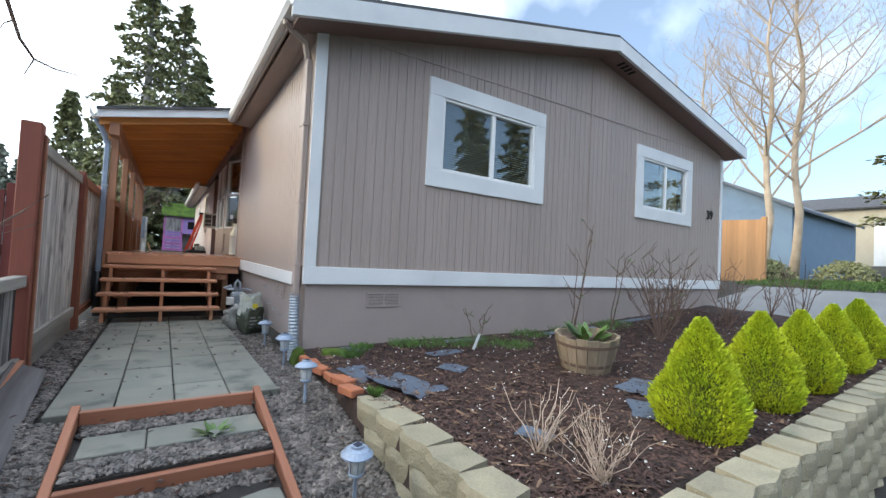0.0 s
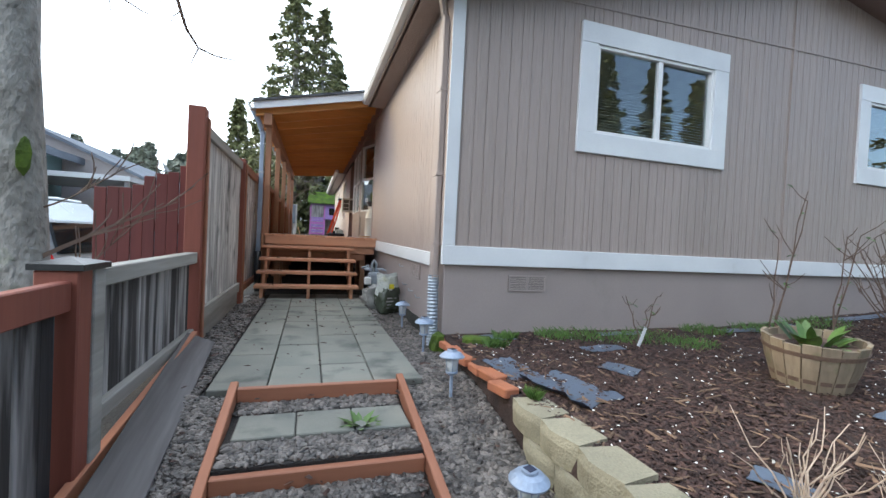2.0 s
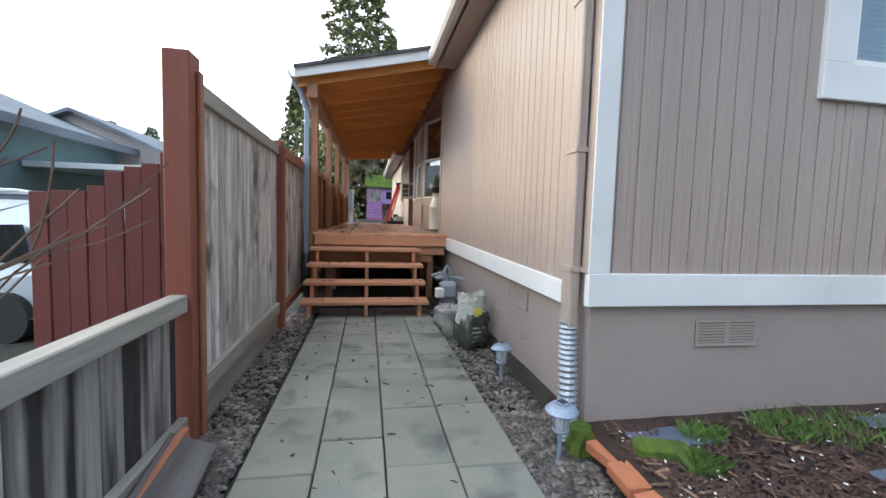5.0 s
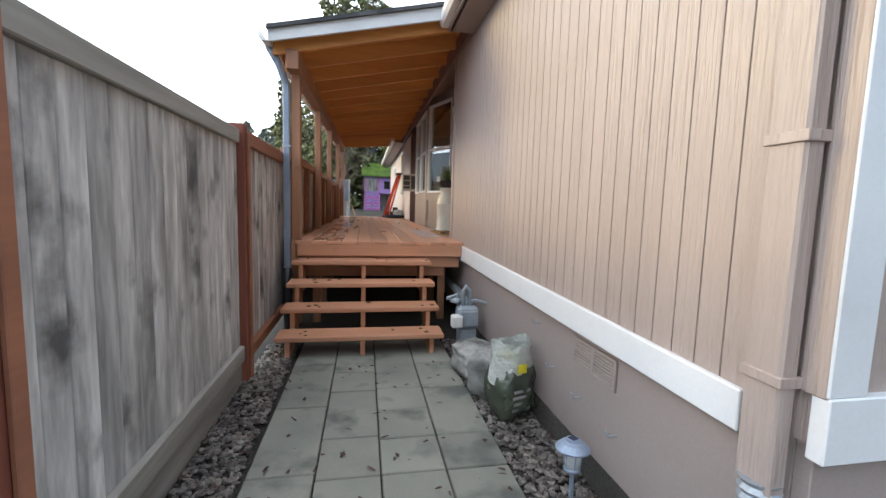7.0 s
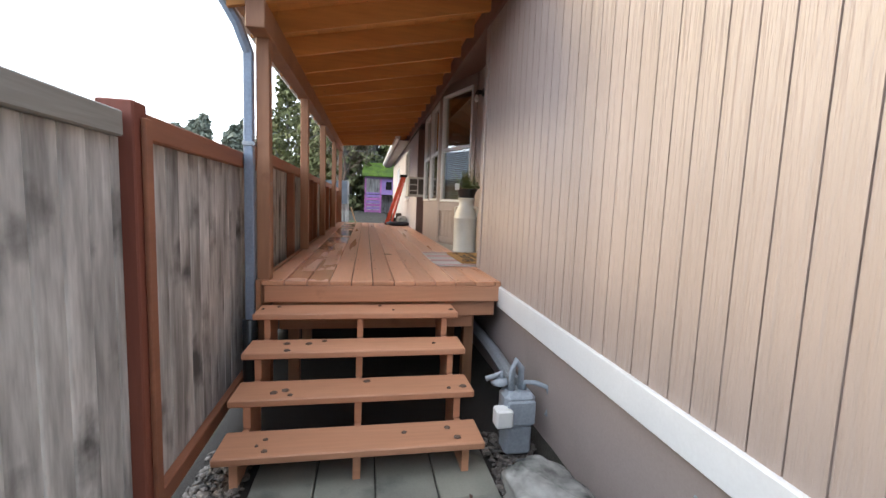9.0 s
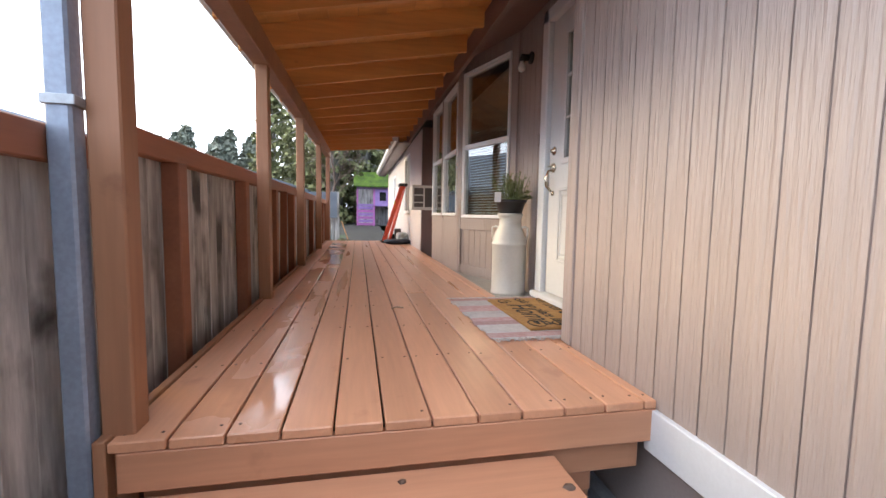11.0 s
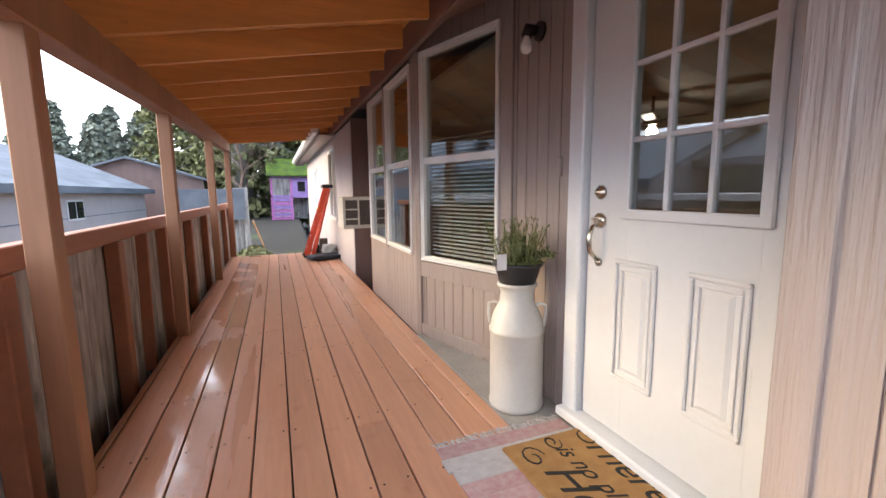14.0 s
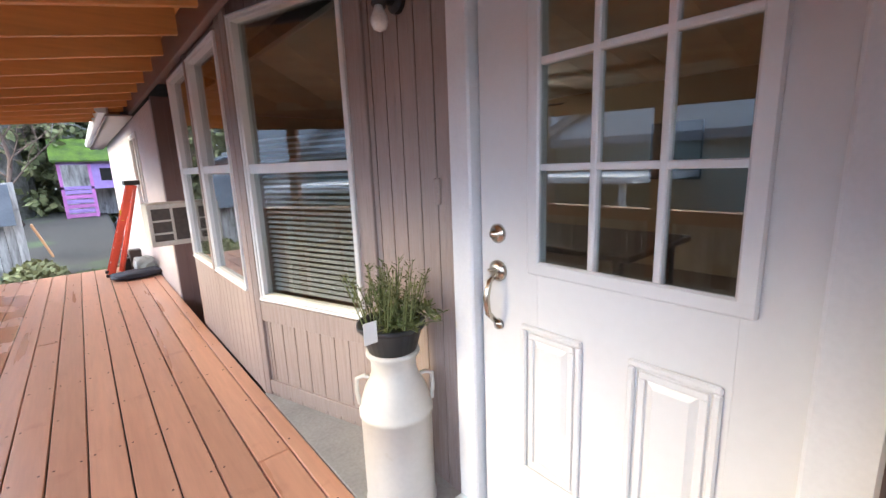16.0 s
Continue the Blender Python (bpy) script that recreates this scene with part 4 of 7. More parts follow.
gw, gh = (GX1 - GX0) / 3, (GZ1 - GZ0) / 3
for i in (1, 2):
    part("glazing_bar", box(GX0 + i * gw - 0.011, GX0 + i * gw + 0.011, -0.006, 0.03, GZ0, GZ1, 0.004), "door", door)
    part("glazing_bar", box(GX0, GX1, -0.005, 0.029, GZ0 + i * gh - 0.011, GZ0 + i * gh + 0.011, 0.004), "door", door)
for i in range(3):
    for j in range(3):
        pn = part("pane", box(GX0 + i * gw, GX0 + (i + 1) * gw, 0.012, 0.016, GZ0 + j * gh, GZ0 + (j + 1) * gh, 0.0005), "glass", door)
        pn.visible_shadow = False
for x0, x1 in ((0.198, 0.440), (0.59, 0.832)):
    z0, z1 = 0.28, 0.877
    for d, y in ((0.0, -0.014), (0.03, -0.008)):
        for b in ((x0 + d, x1 - d, y, 0.0, z0 + d, z0 + d + 0.022), (x0 + d, x1 - d, y, 0.0, z1 - d - 0.022, z1 - d), (x0 + d, x0 + d + 0.022, y, 0.0, z0 + d + 0.022, z1 - d - 0.022), (x1 - d - 0.022, x1 - d, y, 0.0, z0 + d + 0.022, z1 - d - 0.022)):
            part("moulding", box(*b, 0.006), "door", door)
    c = 0.056
    part("raised_panel", Geo().add([(x0 + c, 0, z0 + c), (x1 - c, 0, z0 + c), (x1 - c, 0, z1 - c), (x0 + c, 0, z1 - c), (x0 + c + .018, -0.009, z0 + c + .018), (x1 - c - .018, -0.009, z0 + c + .018), (x1 - c - .018, -0.009, z1 - c - .018), (x0 + c + .018, -0.009, z1 - c - .018)],
                                   [(4, 5, 6, 7), (0, 1, 5, 4), (1, 2, 6, 5), (2, 3, 7, 6), (3, 0, 4, 7)]), "door", door)
rot = Matrix.Rotation(math.pi / 2, 4, "X")
hd = part("deadbolt", Geo().lathe([(0.001, 0), (0.036, 0), (0.036, 0.008), (0.028, 0.016), (0.014, 0.02), (0.014, 0.034), (0.001, 0.036)], 20, Matrix.Translation((0.085, 0, 1.19)) @ rot), "nickel", door, "satin nickel deadbolt", smooth=True)
lv = Geo().lathe([(0.001, 0), (0.04, 0), (0.04, 0.01), (0.03, 0.02), (0.001, 0.024)], 20, Matrix.Translation((0.085, 0, 1.05)) @ rot)
lv.tube([(0.085, -0.01, 1.04), (0.085, -0.05, 1.02), (0.083, -0.068, 0.96), (0.085, -0.062, 0.90), (0.085, -0.02, 0.855)], [0.011, 0.011, 0.013, 0.012, 0.010], 10)
lv.lathe([(0.001, 0), (0.022, 0), (0.02, 0.012), (0.001, 0.018)], 14, Matrix.Translation((0.085, 0, 0.84)) @ rot)
lv.box(0.075, 0.095, -0.055, -0.01, 1.055, 1.065, 0.003)
part("door_handle", lv, "nickel", door, "satin nickel grip handle", smooth=True)
dtrim = thing("door_trim", "white painted door casing with a metal sill", "trim", kind="structure")
for b in ((DX - 0.05, DX + 0.03, DY1 + 0.012, DY1 + 0.125, 0.98, 3.42), (DX - 0.05, DX + 0.03, DY0 - 0.125, DY0 - 0.003, 0.98, 3.42), (DX - 0.05, DX + 0.03, DY0 - 0.125, DY1 + 0.125, DZ1 + 0.012, 3.418)):
    part("casing", box(*b, 0.008), "white", dtrim)
part("stop", box(DX + 0.03, DX + 0.05, DY1 - 0.0, DY1 + 0.02, 1.0, DZ1 + 0.02), "dark", dtrim)
part("sill", box(DX - 0.10, DX + 0.05, DY0 - 0.12, DY1 + 0.12, 0.99, 1.043, 0.01), "white", dtrim, "pale metal door sill")

# ---- deck, steps and porch roof ----
DZ = 0.97
DKY0, DKY1 = 8.26, 18.1
deck = thing("deck", "long porch deck of orange-brown stained boards", "deck")
NB, BX0, BX1 = 12, -0.776, 1.219
bw = 0.1725
for i in range(NB):
    x0, x1 = BX0 + i * bw + 0.004, min(BX1, BX0 + (i + 1) * bw) - 0.004
    cut = DKY0 + 2.4 + ((i * 5) % 7) * 0.62
    if x1 > WX:
        part("deck_board", box(x0, WX - 0.004, DKY0, 9.04, DZ - 0.035, DZ), "deck", deck)
        part("deck_board", box(x0, x1, 9.07, 15.18, DZ - 0.035, DZ), "deck", deck)
        part("deck_board", box(x0, x1, 15.183, DKY1, DZ - 0.035, DZ), "deck", deck)
    elif i % 3 == 1:
        part("deck_board", box(x0, x1, DKY0, cut - 0.003, DZ - 0.035, DZ), "deckgloss" if i == 1 else "deck", deck)
        part("deck_board", box(x0, x1, cut + 0.003, DKY1, DZ - 0.035, DZ), "deckgloss" if i == 1 else "deck", deck)
    else:
        part("deck_board", box(x0, x1, DKY0, DKY1, DZ - 0.035, DZ - 0.001 * (i % 2)), "deckgloss" if i == 2 else "deck", deck)
part("rim_joist", box(-0.75, WX - 0.002, DKY0 + 0.0, DKY0 + 0.04, 0.80, DZ - 0.037), "tread", deck)
part("rim_joist", box(-0.70, WX - 0.04, DKY0 + 0.05, DKY0 + 0.09, 0.665, 0.798), "tread", deck)
part("rim_joist", box(-0.66, 0.96, DKY0 + 0.10, DKY0 + 0.14, 0.55, 0.66), "tread", deck)
part("side_joist", box(-0.815, -0.778, DKY0, DKY1, 0.72, DZ + 0.006), "post", deck)
part("joist", box(-0.74, 1.2, DKY1 - 0.045, DKY1 - 0.005, 0.75, DZ - 0.037), "tread", deck)
for y in (8.42, 9.2, 10.5, 12, 13.5, 15, 16.3, 17.8):
    for x in (-0.6, 0.9):
        part("support_post", box(x, x + 0.09, y, y + 0.09, -0.3, 0.74), "post", deck)
# knots and worn spots
screw = Geo().lathe([(0.006, 0), (0.006, 0.0012)], 6).data("screw_head", "ink")
for i in range(NB):
    for y in [DKY0 + 0.06 + 0.61 * k for k in range(16)]:
        for dx in (0.03, bw - 0.03) if i < 11 else (0.03,):
            if rng.random() < 0.75:
                part("screw_head", screw, None, deck, m=at(BX0 + i * bw + dx, y + rng.uniform(-.01, .01), DZ + 0.0004))
entry = solo("entry_slab", box(1.222, 1.62, 9.06, 12.0, 0.90, 0.968), "tile", "pale stone entry strip between the deck and the door wall", "floor", kind="structure")

steps_ = thing("steps", "open stair of four thick cedar treads on stringers", "stairs")
TY = [7.15, 7.435, 7.715, 7.99]
for i, y in enumerate(TY):
    z = 0.194 * (i + 1)
    part("tread", box(-0.785 + 0.004 * i, 0.755 - 0.003 * i, y, y + 0.285, z - 0.045, z, 0.006), "tread", steps_)
for x in (-0.70, -0.03, 0.62):
    for i, y in enumerate(TY):
        z = 0.194 * (i + 1) - 0.046
        part("stringer_block", box(x, x + 0.045, y + 0.03, min(y + 0.32, 8.3), z - 0.148 if i else -0.06, z, 0.003), "tread", steps_)
        if i:
            part("stringer_block", box(x + 0.002, x + 0.043, y - 0.02, y + 0.3, z - 0.30, z - 0.149, 0.003), "tread", steps_)
# leaves and cones lying on the steps
for i in range(22):
    k = i % 4
    s = rng.uniform(0.012, 0.03)
    solo("fallen_leaf", Geo().lathe([(0.001, 0), (s, 0.002), (s * .7, 0.008), (0.001, 0.012)], 6, None, 0.9), "twig", "dry brown leaf lying on a step", "leaf",
         at(rng.choice((rng.uniform(-0.75, -0.45), rng.uniform(-0.7, 0.7), rng.uniform(0.45, 0.72))), TY[k] + rng.uniform(0.04, 0.22), 0.194 * (k + 1) + 0.0005, 0, 0, rng.uniform(0, 360)), "fallen leaves")

porch = thing("porch_roof", "lean-to porch roof of orange cedar rafters on posts", "roof")
PX = -0.80                                            # beam line
PZ = 2.80                                             # underside of the beam
POSTS = [8.36, 10.56, 12.83, 15.55, 18.1]
RISE = 0.032                                          # the beam climbs along the porch


def climb(g):
    """Lifts the low side of the porch roof along y, and leaves the high side level."""
    g.v = [(x, y, z + RISE * (y - 8.36) * min(1.0, max(0.0, (1.17 - x) / (1.17 - PX)))) for x, y, z in g.v]
    return g


for y in POSTS:
    part("post", box(PX - 0.012, PX + 0.085, y - 0.05, y + 0.05, 0.0, PZ + 0.005 + RISE * (y - 8.36), 0.006), "post", porch)
part("beam", climb(box(PX - 0.03, PX + 0.10, 8.10, 18.2, PZ, PZ + 0.20, 0.006)), "post", porch)
RX0, RX1 = PX - 0.16, 1.17
RZ0, RZ1 = PZ + 0.165, 3.44


def raf_z(x):
    return RZ0 + (RZ1 - RZ0) * (x - RX0) / (RX1 - RX0)


for i in range(17):
    y = 8.14 + i * 0.622
    part("rafter", climb(Geo().prism([(RX0, raf_z(RX0) - 0.03), (RX1 - 0.06, raf_z(RX1 - 0.06) - 0.03), (RX1 - 0.06, raf_z(RX1 - 0.06) + 0.15), (RX0, raf_z(RX0) + 0.15)], y, y + 0.042, 1)), "cedar", porch)
part("ledger", box(1.155, 1.20, 8.1, 18.2, 3.37, 3.62), "brown", porch, "brown ledger board")
nshe = 9
for i in range(nshe):
    xa, xb = RX0 + (RX1 + 0.02 - RX0) * i / nshe + 0.001, RX0 + (RX1 + 0.02 - RX0) * (i + 1) / nshe - 0.001
    part("roof_plank", climb(Geo().prism([(xa, raf_z(xa) + 0.151), (xb, raf_z(xb) + 0.151), (xb, raf_z(xb) + 0.17), (xa, raf_z(xa) + 0.17)], 8.02, 18.32, 1)), "cedar", porch)
cover = Geo()
for i in range(12):
    xa, xb = RX0 - 0.03 + (RX1 + 0.06 - RX0) * i / 12, RX0 - 0.03 + (RX1 + 0.06 - RX0) * (i + 1) / 12
    cover.prism([(xa, raf_z(xa) + 0.174), (xb, raf_z(xb) + 0.174), (xb, raf_z(xb) + 0.214), (xa, raf_z(xa) + 0.214)], 7.95, 18.36, 1)
part("shingle_cover", climb(cover), "shingle", porch, "grey shingle covering")
part("barge_board", Geo().prism([(RX0 - 0.02, raf_z(RX0) + 0.04), (RX1, raf_z(RX1) + 0.04), (RX1, raf_z(RX1) + 0.172), (RX0 - 0.02, raf_z(RX0) + 0.172)], 7.985, 8.02, 1), "white", porch, "white painted edge board")
gz = raf_z(RX0)
part("gutter", climb(Geo().prism([(RX0 - 0.11, gz + 0.17), (RX0 - 0.11, gz + 0.09), (RX0 - 0.07, gz + 0.055), (RX0 - 0.005, gz + 0.055), (RX0 - 0.005, gz + 0.17), (RX0 - 0.015, gz + 0.17), (RX0 - 0.015, gz + 0.07), (RX0 - 0.065, gz + 0.07), (RX0 - 0.10, gz + 0.095), (RX0 - 0.10, gz + 0.17)], 7.98, 18.36, 1)), "vinyl", porch, "white gutter")
dg = Geo().box(PX - 0.095, PX - 0.025, 8.27, 8.34, 0.62, 2.70, 0.008)
dg.tube([(PX - 0.06, 8.30, 2.68), (PX - 0.12, 8.24, 2.86), (RX0 - 0.06, 8.2, gz + 0.07)], 0.04, 8)
part("downspout", dg, "solar", porch, "pale blue-grey downspout")
part("black_drain", Geo().tube([(PX - 0.06, 8.27, 0.66), (PX - 0.06, 8.26, 0.3), (PX - 0.03, 8.2, -0.03)], 0.055, 10), "pot", porch, "black corrugated drain pipe", smooth=True)
part("strap", box(PX - 0.1, PX - 0.01, 8.262, 8.345, 2.0, 2.03, 0.002), "steel", porch)


# ---- fences ----
def fence_run(fence, x, y0, y1, z0, z1, mat, width=0.14, jig=0.0, thick=0.018):
    y = y0
    while y < y1 - 0.02:
        w = min(width + rng.uniform(-0.004, 0.004), y1 - y)
        top = z1 + rng.uniform(-jig, jig)
        lean = rng.uniform(-0.003, 0.003)
        part("fence_board", box(x - thick + lean, x + lean, y + 0.003, y + w - 0.003, z0, top, 0.003), mat, fence)
        y += w


FX = -0.97
low = thing("low_fence", "low weathered grey board fence with a cap rail", "fence")
fence_run(low, FX, 2.66, 4.40, 0.06, 0.70, "browndark")
part("rail", box(FX - 0.03, FX + 0.055, 2.66, 4.42, 0.70, 0.79, 0.006), "greyrail", low)
part("rail", box(FX - 0.0, FX + 0.05, 2.66, 4.42, 0.06, 0.14, 0.006), "greyrail", low)
part("post", box(FX - 0.06, FX + 0.09, 2.42, 2.533, -0.5, 0.80, 0.006), "redpost", low, "red and grey post")
part("facing_board", box(FX - 0.02, FX + 0.098, 2.535, 2.635, -0.45, 0.80, 0.004), "greyrail", low, "weathered grey-green upright")
part("post_cap", Geo().add([(FX - 0.075, 2.405, 0.80), (FX + 0.11, 2.405, 0.80), (FX + 0.11, 2.65, 0.80), (FX - 0.075, 2.65, 0.80), (FX - 0.075, 2.405, 0.825), (FX + 0.11, 2.405, 0.825), (FX + 0.11, 2.65, 0.825), (FX - 0.075, 2.65, 0.825), (FX + 0.01, 2.53, 0.85)],
                           [(3, 2, 1, 0), (0, 1, 5, 4), (1, 2, 6, 5), (2, 3, 7, 6), (3, 0, 4, 7), (4, 5, 8), (5, 6, 8), (6, 7, 8), (7, 4, 8)]), "black", low, "dark metal post cap")
redlow = thing("red_low_fence", "low red-stained board fence", "fence")
fence_run(redlow, FX + 0.02, -1.6, 2.415, -0.7, 0.70, "browndark")
part("rail", box(FX + 0.02, FX + 0.07, -1.6, 2.415, 0.64, 0.76, 0.006), "redpost", redlow)
part("rail", box(FX + 0.02, FX + 0.06, -1.6, 2.415, -0.36, -0.27, 0.006), "redpost", redlow)
bd = thing("leaning_plank", "long weathered plank lying along the fence foot", "plank")
part("board", box(-0.11, 0.11, -1.0, 1.0, -0.018, 0.018, 0.005), "oldplank", bd, m=at(-0.775, 3.25, -0.01, 6.5, 24, 6))
bd2 = thing("edging_board", "narrow red-stained board along the fence foot", "plank")
part("board", box(-0.02, 0.02, -1.2, 1.15, -0.06, 0.06, 0.004), "timber_y", bd2, m=at(-0.885, 3.15, -0.03, 6, 0, 0))

tall = thing("tall_fence", "tall weathered grey board fence with red-brown posts", "fence")
fence_run(tall, FX + 0.02, 4.58, 6.74, 0.14, 1.83, "grey")
part("post", box(FX - 0.06, FX + 0.07, 4.44, 4.575, -0.2, 2.03, 0.006), "redpost", tall)
part("facing_board", box(FX + 0.071, FX + 0.09, 4.52, 4.576, -0.1, 1.95, 0.004), "timber_y", tall)
part("rail", box(FX - 0.02, FX + 0.05, 4.58, 6.72, 1.83, 1.93, 0.006), "greyrail", tall)
part("rail", box(FX + 0.02, FX + 0.06, 4.58, 6.72, 0.16, 0.28, 0.006), "greyrail", tall)
part("kick_board", box(FX + 0.0, FX + 0.035, 4.58, 6.72, -0.08, 0.155, 0.004), "greyrail", tall)
part("post", box(FX - 0.06, FX + 0.075, 6.74, 6.85, -0.2, 1.98, 0.006), "redpost", tall)
part("facing_board", box(FX + 0.076, FX + 0.095, 6.79, 6.852, -0.05, 1.92, 0.004), "timber_y", tall)
fence_run(tall, FX + 0.02, 6.86, 8.72, 0.14, 1.88, "grey")
part("rail", box(FX - 0.02, FX + 0.065, 6.86, 8.72, 1.84, 1.95, 0.006), "timber_y", tall)
part("rail", box(FX + 0.02, FX + 0.07, 6.86, 8.72, 0.12, 0.22, 0.006), "timber_y", tall)

pf = thing("porch_fence", "weathered board fence with orange-stained posts and rail beside the deck", "fence")
fence_run(pf, FX - 0.02, 8.80, 20.6, 0.05, 1.96, "grey")
part("rail", box(FX - 0.04, FX + 0.05, 8.73, 20.6, 1.94, 2.05, 0.006), "timber_y", pf)
part("rail", box(FX - 0.015, FX + 0.03, 8.80, 20.6, 0.42, 0.50, 0.006), "timber_y", pf)
for i in range(9):
    y = 9.21 + i * 1.31
    part("post", box(FX - 0.012, FX + 0.075, y, y + 0.105, 0.0, 1.94, 0.006), "timber_y", pf)
part("leaning_batten", box(-0.04, 0.04, -0.015, 0.015, 0, 1.1, 0.004), "timber_y", pf, m=at(FX + 0.05, 12.35, 0.85, -5, 0, 0))
gf = thing("grey_fence", "tall grey board fence at the end of the yard", "fence")
for i in range(12):
    part("fence_board", box(-2.6 + i * 0.16, -2.6 + i * 0.16 + 0.155, 22.6 + 0.03 * i, 22.63 + 0.03 * i, 0.3, 2.35 + 0.01 * i, 0.003), "grey", gf)
part("sheet", Geo().box(-2.5, -0.75, 22.55, 22.57, 1.5, 2.42), "metalroof", gf, "grey weathered sheet")

rf = thing("red_fence", "barn-red board fence with a stepped top", "fence")
tops = [1.53, 1.47, 1.45, 1.42, 1.34, 1.31, 1.31, 1.30]
for i, tz in enumerate(tops):
    x = -1.03 - i * 0.088
    part("fence_board", box(x - 0.084, x, 4.60 - 0.006 * (i % 2), 4.618 - 0.006 * (i % 2), -0.75, tz, 0.003), "red", rf)
part("rail", box(-1.73, -1.03, 4.62, 4.66, 0.0, 0.08), "red", rf)
part("rail", box(-1.73, -1.03, 4.62, 4.66, 0.95, 1.03), "red", rf)

# ---- paved walk and timber steps ----
walkway = thing("paver_walk", "walk of grey concrete pavers laid four across", "path", kind="structure")
colx = [-0.59, -0.24, 0.10, 0.45, 0.80]
paver_rows = {0: [3.26, 4.05, 4.75, 5.45, 6.2, 6.98, 7.7], 1: [3.28, 3.72, 4.35, 5.06, 5.40, 5.78, 6.42, 6.78, 7.7], 2: [3.28, 3.72, 4.06, 4.7, 5.40, 5.74, 6.1, 6.44, 7.7], 3: [3.30, 4.02, 4.72, 5.40, 5.74, 6.42, 6.95, 7.7]}
for c, cuts in paver_rows.items():
    for a, b in zip(cuts, cuts[1:]):
        t = rng.uniform(-0.003, 0.003)
        part("paver", box(colx[c] + 0.004, colx[c + 1] - 0.004, a + 0.004, b - 0.004, -0.055 + t, 0.0 + t, 0.006), "paver", walkway)
sf = thing("step_frame", "stepped redwood timber frame filled with gravel and pavers", "steps", kind="structure")
for k in range(4):
    y, z = 3.22 - 0.74 * k, 0.03 - 0.145 * k
    part("riser_board", box(-0.40, 0.59, y - 0.045, y, z - 0.15, z, 0.005), "timber", sf)
    g0 = y - 0.13 - 0.36
    part("gravel_fill", box(-0.40, 0.59, y - 0.739, y - 0.046, z - 0.34, z - 0.128, 0.002), "gravel", sf)
    for i in range(3):
        zz = z - 0.105
        part("paver", box(-0.36 + i * 0.316, -0.36 + (i + 1) * 0.316 - 0.006, g0, g0 + 0.30, zz - 0.04, zz, 0.006), "paver", sf)
tilt = math.degrees(math.atan2(0.145, 0.74))
for x in (-0.45, 0.595):
    part("side_board", box(-0.0, 0.048, -3.0, 0.05, -0.15, 0.012, 0.005), "timber_y", sf, m=at(x, 3.22, 0.03, tilt, 0, 0))

# ---- garden: retaining wall, bricks, lights ----
rw = thing("retaining_wall", "low retaining wall of split-face tan concrete blocks", "wall")


def block_mesh(w, d, h):
    """Block whose local -y face is split and bowed."""
    n, g = 5, Geo()
    front, back = [], []
    for i in range(n + 1):
        s = i / n
        bow = 0.03 * math.sin(math.pi * s)
        front.append((s * w - w / 2, -bow))
    poly = front + [(w / 2 - 0.03, d), (-w / 2 + 0.03, d)]
    rows = [0.0, 0.35, 0.7, 1.0]
    k = len(poly)
    for r in rows:
        for i, (x, y) in enumerate(poly):
            j = 0.012 * noise.noise((x * 14, r * 5, w * 40)) if i <= n else 0
            edge = 0.006 if r in (0.0, 1.0) and i <= n else 0
            g.v.append((x, y + j + edge, r * h))
    for r in range(len(rows) - 1):
        for i in range(k):
            i2 = (i + 1) % k
            g.f.append((r * k + i, r * k + i2, (r + 1) * k + i2, (r + 1) * k + i))
    g.f.append(tuple(range(k))[::-1])
    g.f.append(tuple((len(rows) - 1) * k + i for i in range(k)))
    return g.data("block", "block")


BM = [block_mesh(0.30 + 0.002 * i, 0.20, 0.145) for i in range(4)]
# along the front (faces -y), the rounded corner, and the side that faces the path (-x)
line = []
for i in range(6):
    line.append((1.19 + 0.01 * math.sin(i), 2.50 - 0.31 * i, -88 + 2 * math.sin(i * 2)))
for i, (x, y, a) in enumerate(((1.32, 0.70, -55), (1.58, 0.58, -22))):
    line.append((x, y, a))
for i in range(24):
    line.append((1.90 + 0.315 * i, 0.62 + 0.010 * i, 2))
for c in range(5):
    for i, (x, y, a) in enumerate(line):
        z = 0.075 - 0.15 * (c + 1) + ramp(x, (3, 0), (9, 0.12))
        if z + 0.15 < ground_z(x - 0.2 if a < -60 else x, 0.6 if a > -60 else y) - 0.05:
            continue
        dx, dy = math.cos(radians(a)), math.sin(radians(a))
        sh = 0.155 * (c % 2)
        inw = 0.012 * c
        part("block", rng.choice(BM), None, rw, m=at(x + dx * sh + dy * inw, y + dy * sh - dx * inw, z, 0, 0, a + rng.uniform(-1.5, 1.5)))
be = thing("brick_edging", "row of red bricks edging the flower bed", "edging")
bmesh_brick = box(-0.055, 0.055, -0.105, 0.105, -0.03, 0.03, 0.008).data("brick", "brick")
for i in range(7):
    y = 2.84 + i * 0.222
    part("brick", bmesh_brick, None, be, m=at(1.21 + 0.03 * math.sin(i * 1.3), y, 0.055 + 0.01 * math.sin(i * 2.2), rng.uniform(-3, 3), rng.uniform(-4, 4), rng.uniform(-9, 9) + 3))
mb = solo("mossy_brick", box(-0.06, 0.06, -0.13, 0.13, -0.05, 0.05, 0.02), "moss", "moss covered brick at the house corner", "brick", at(1.43, 3.83, 0.11, 0, 0, 70))


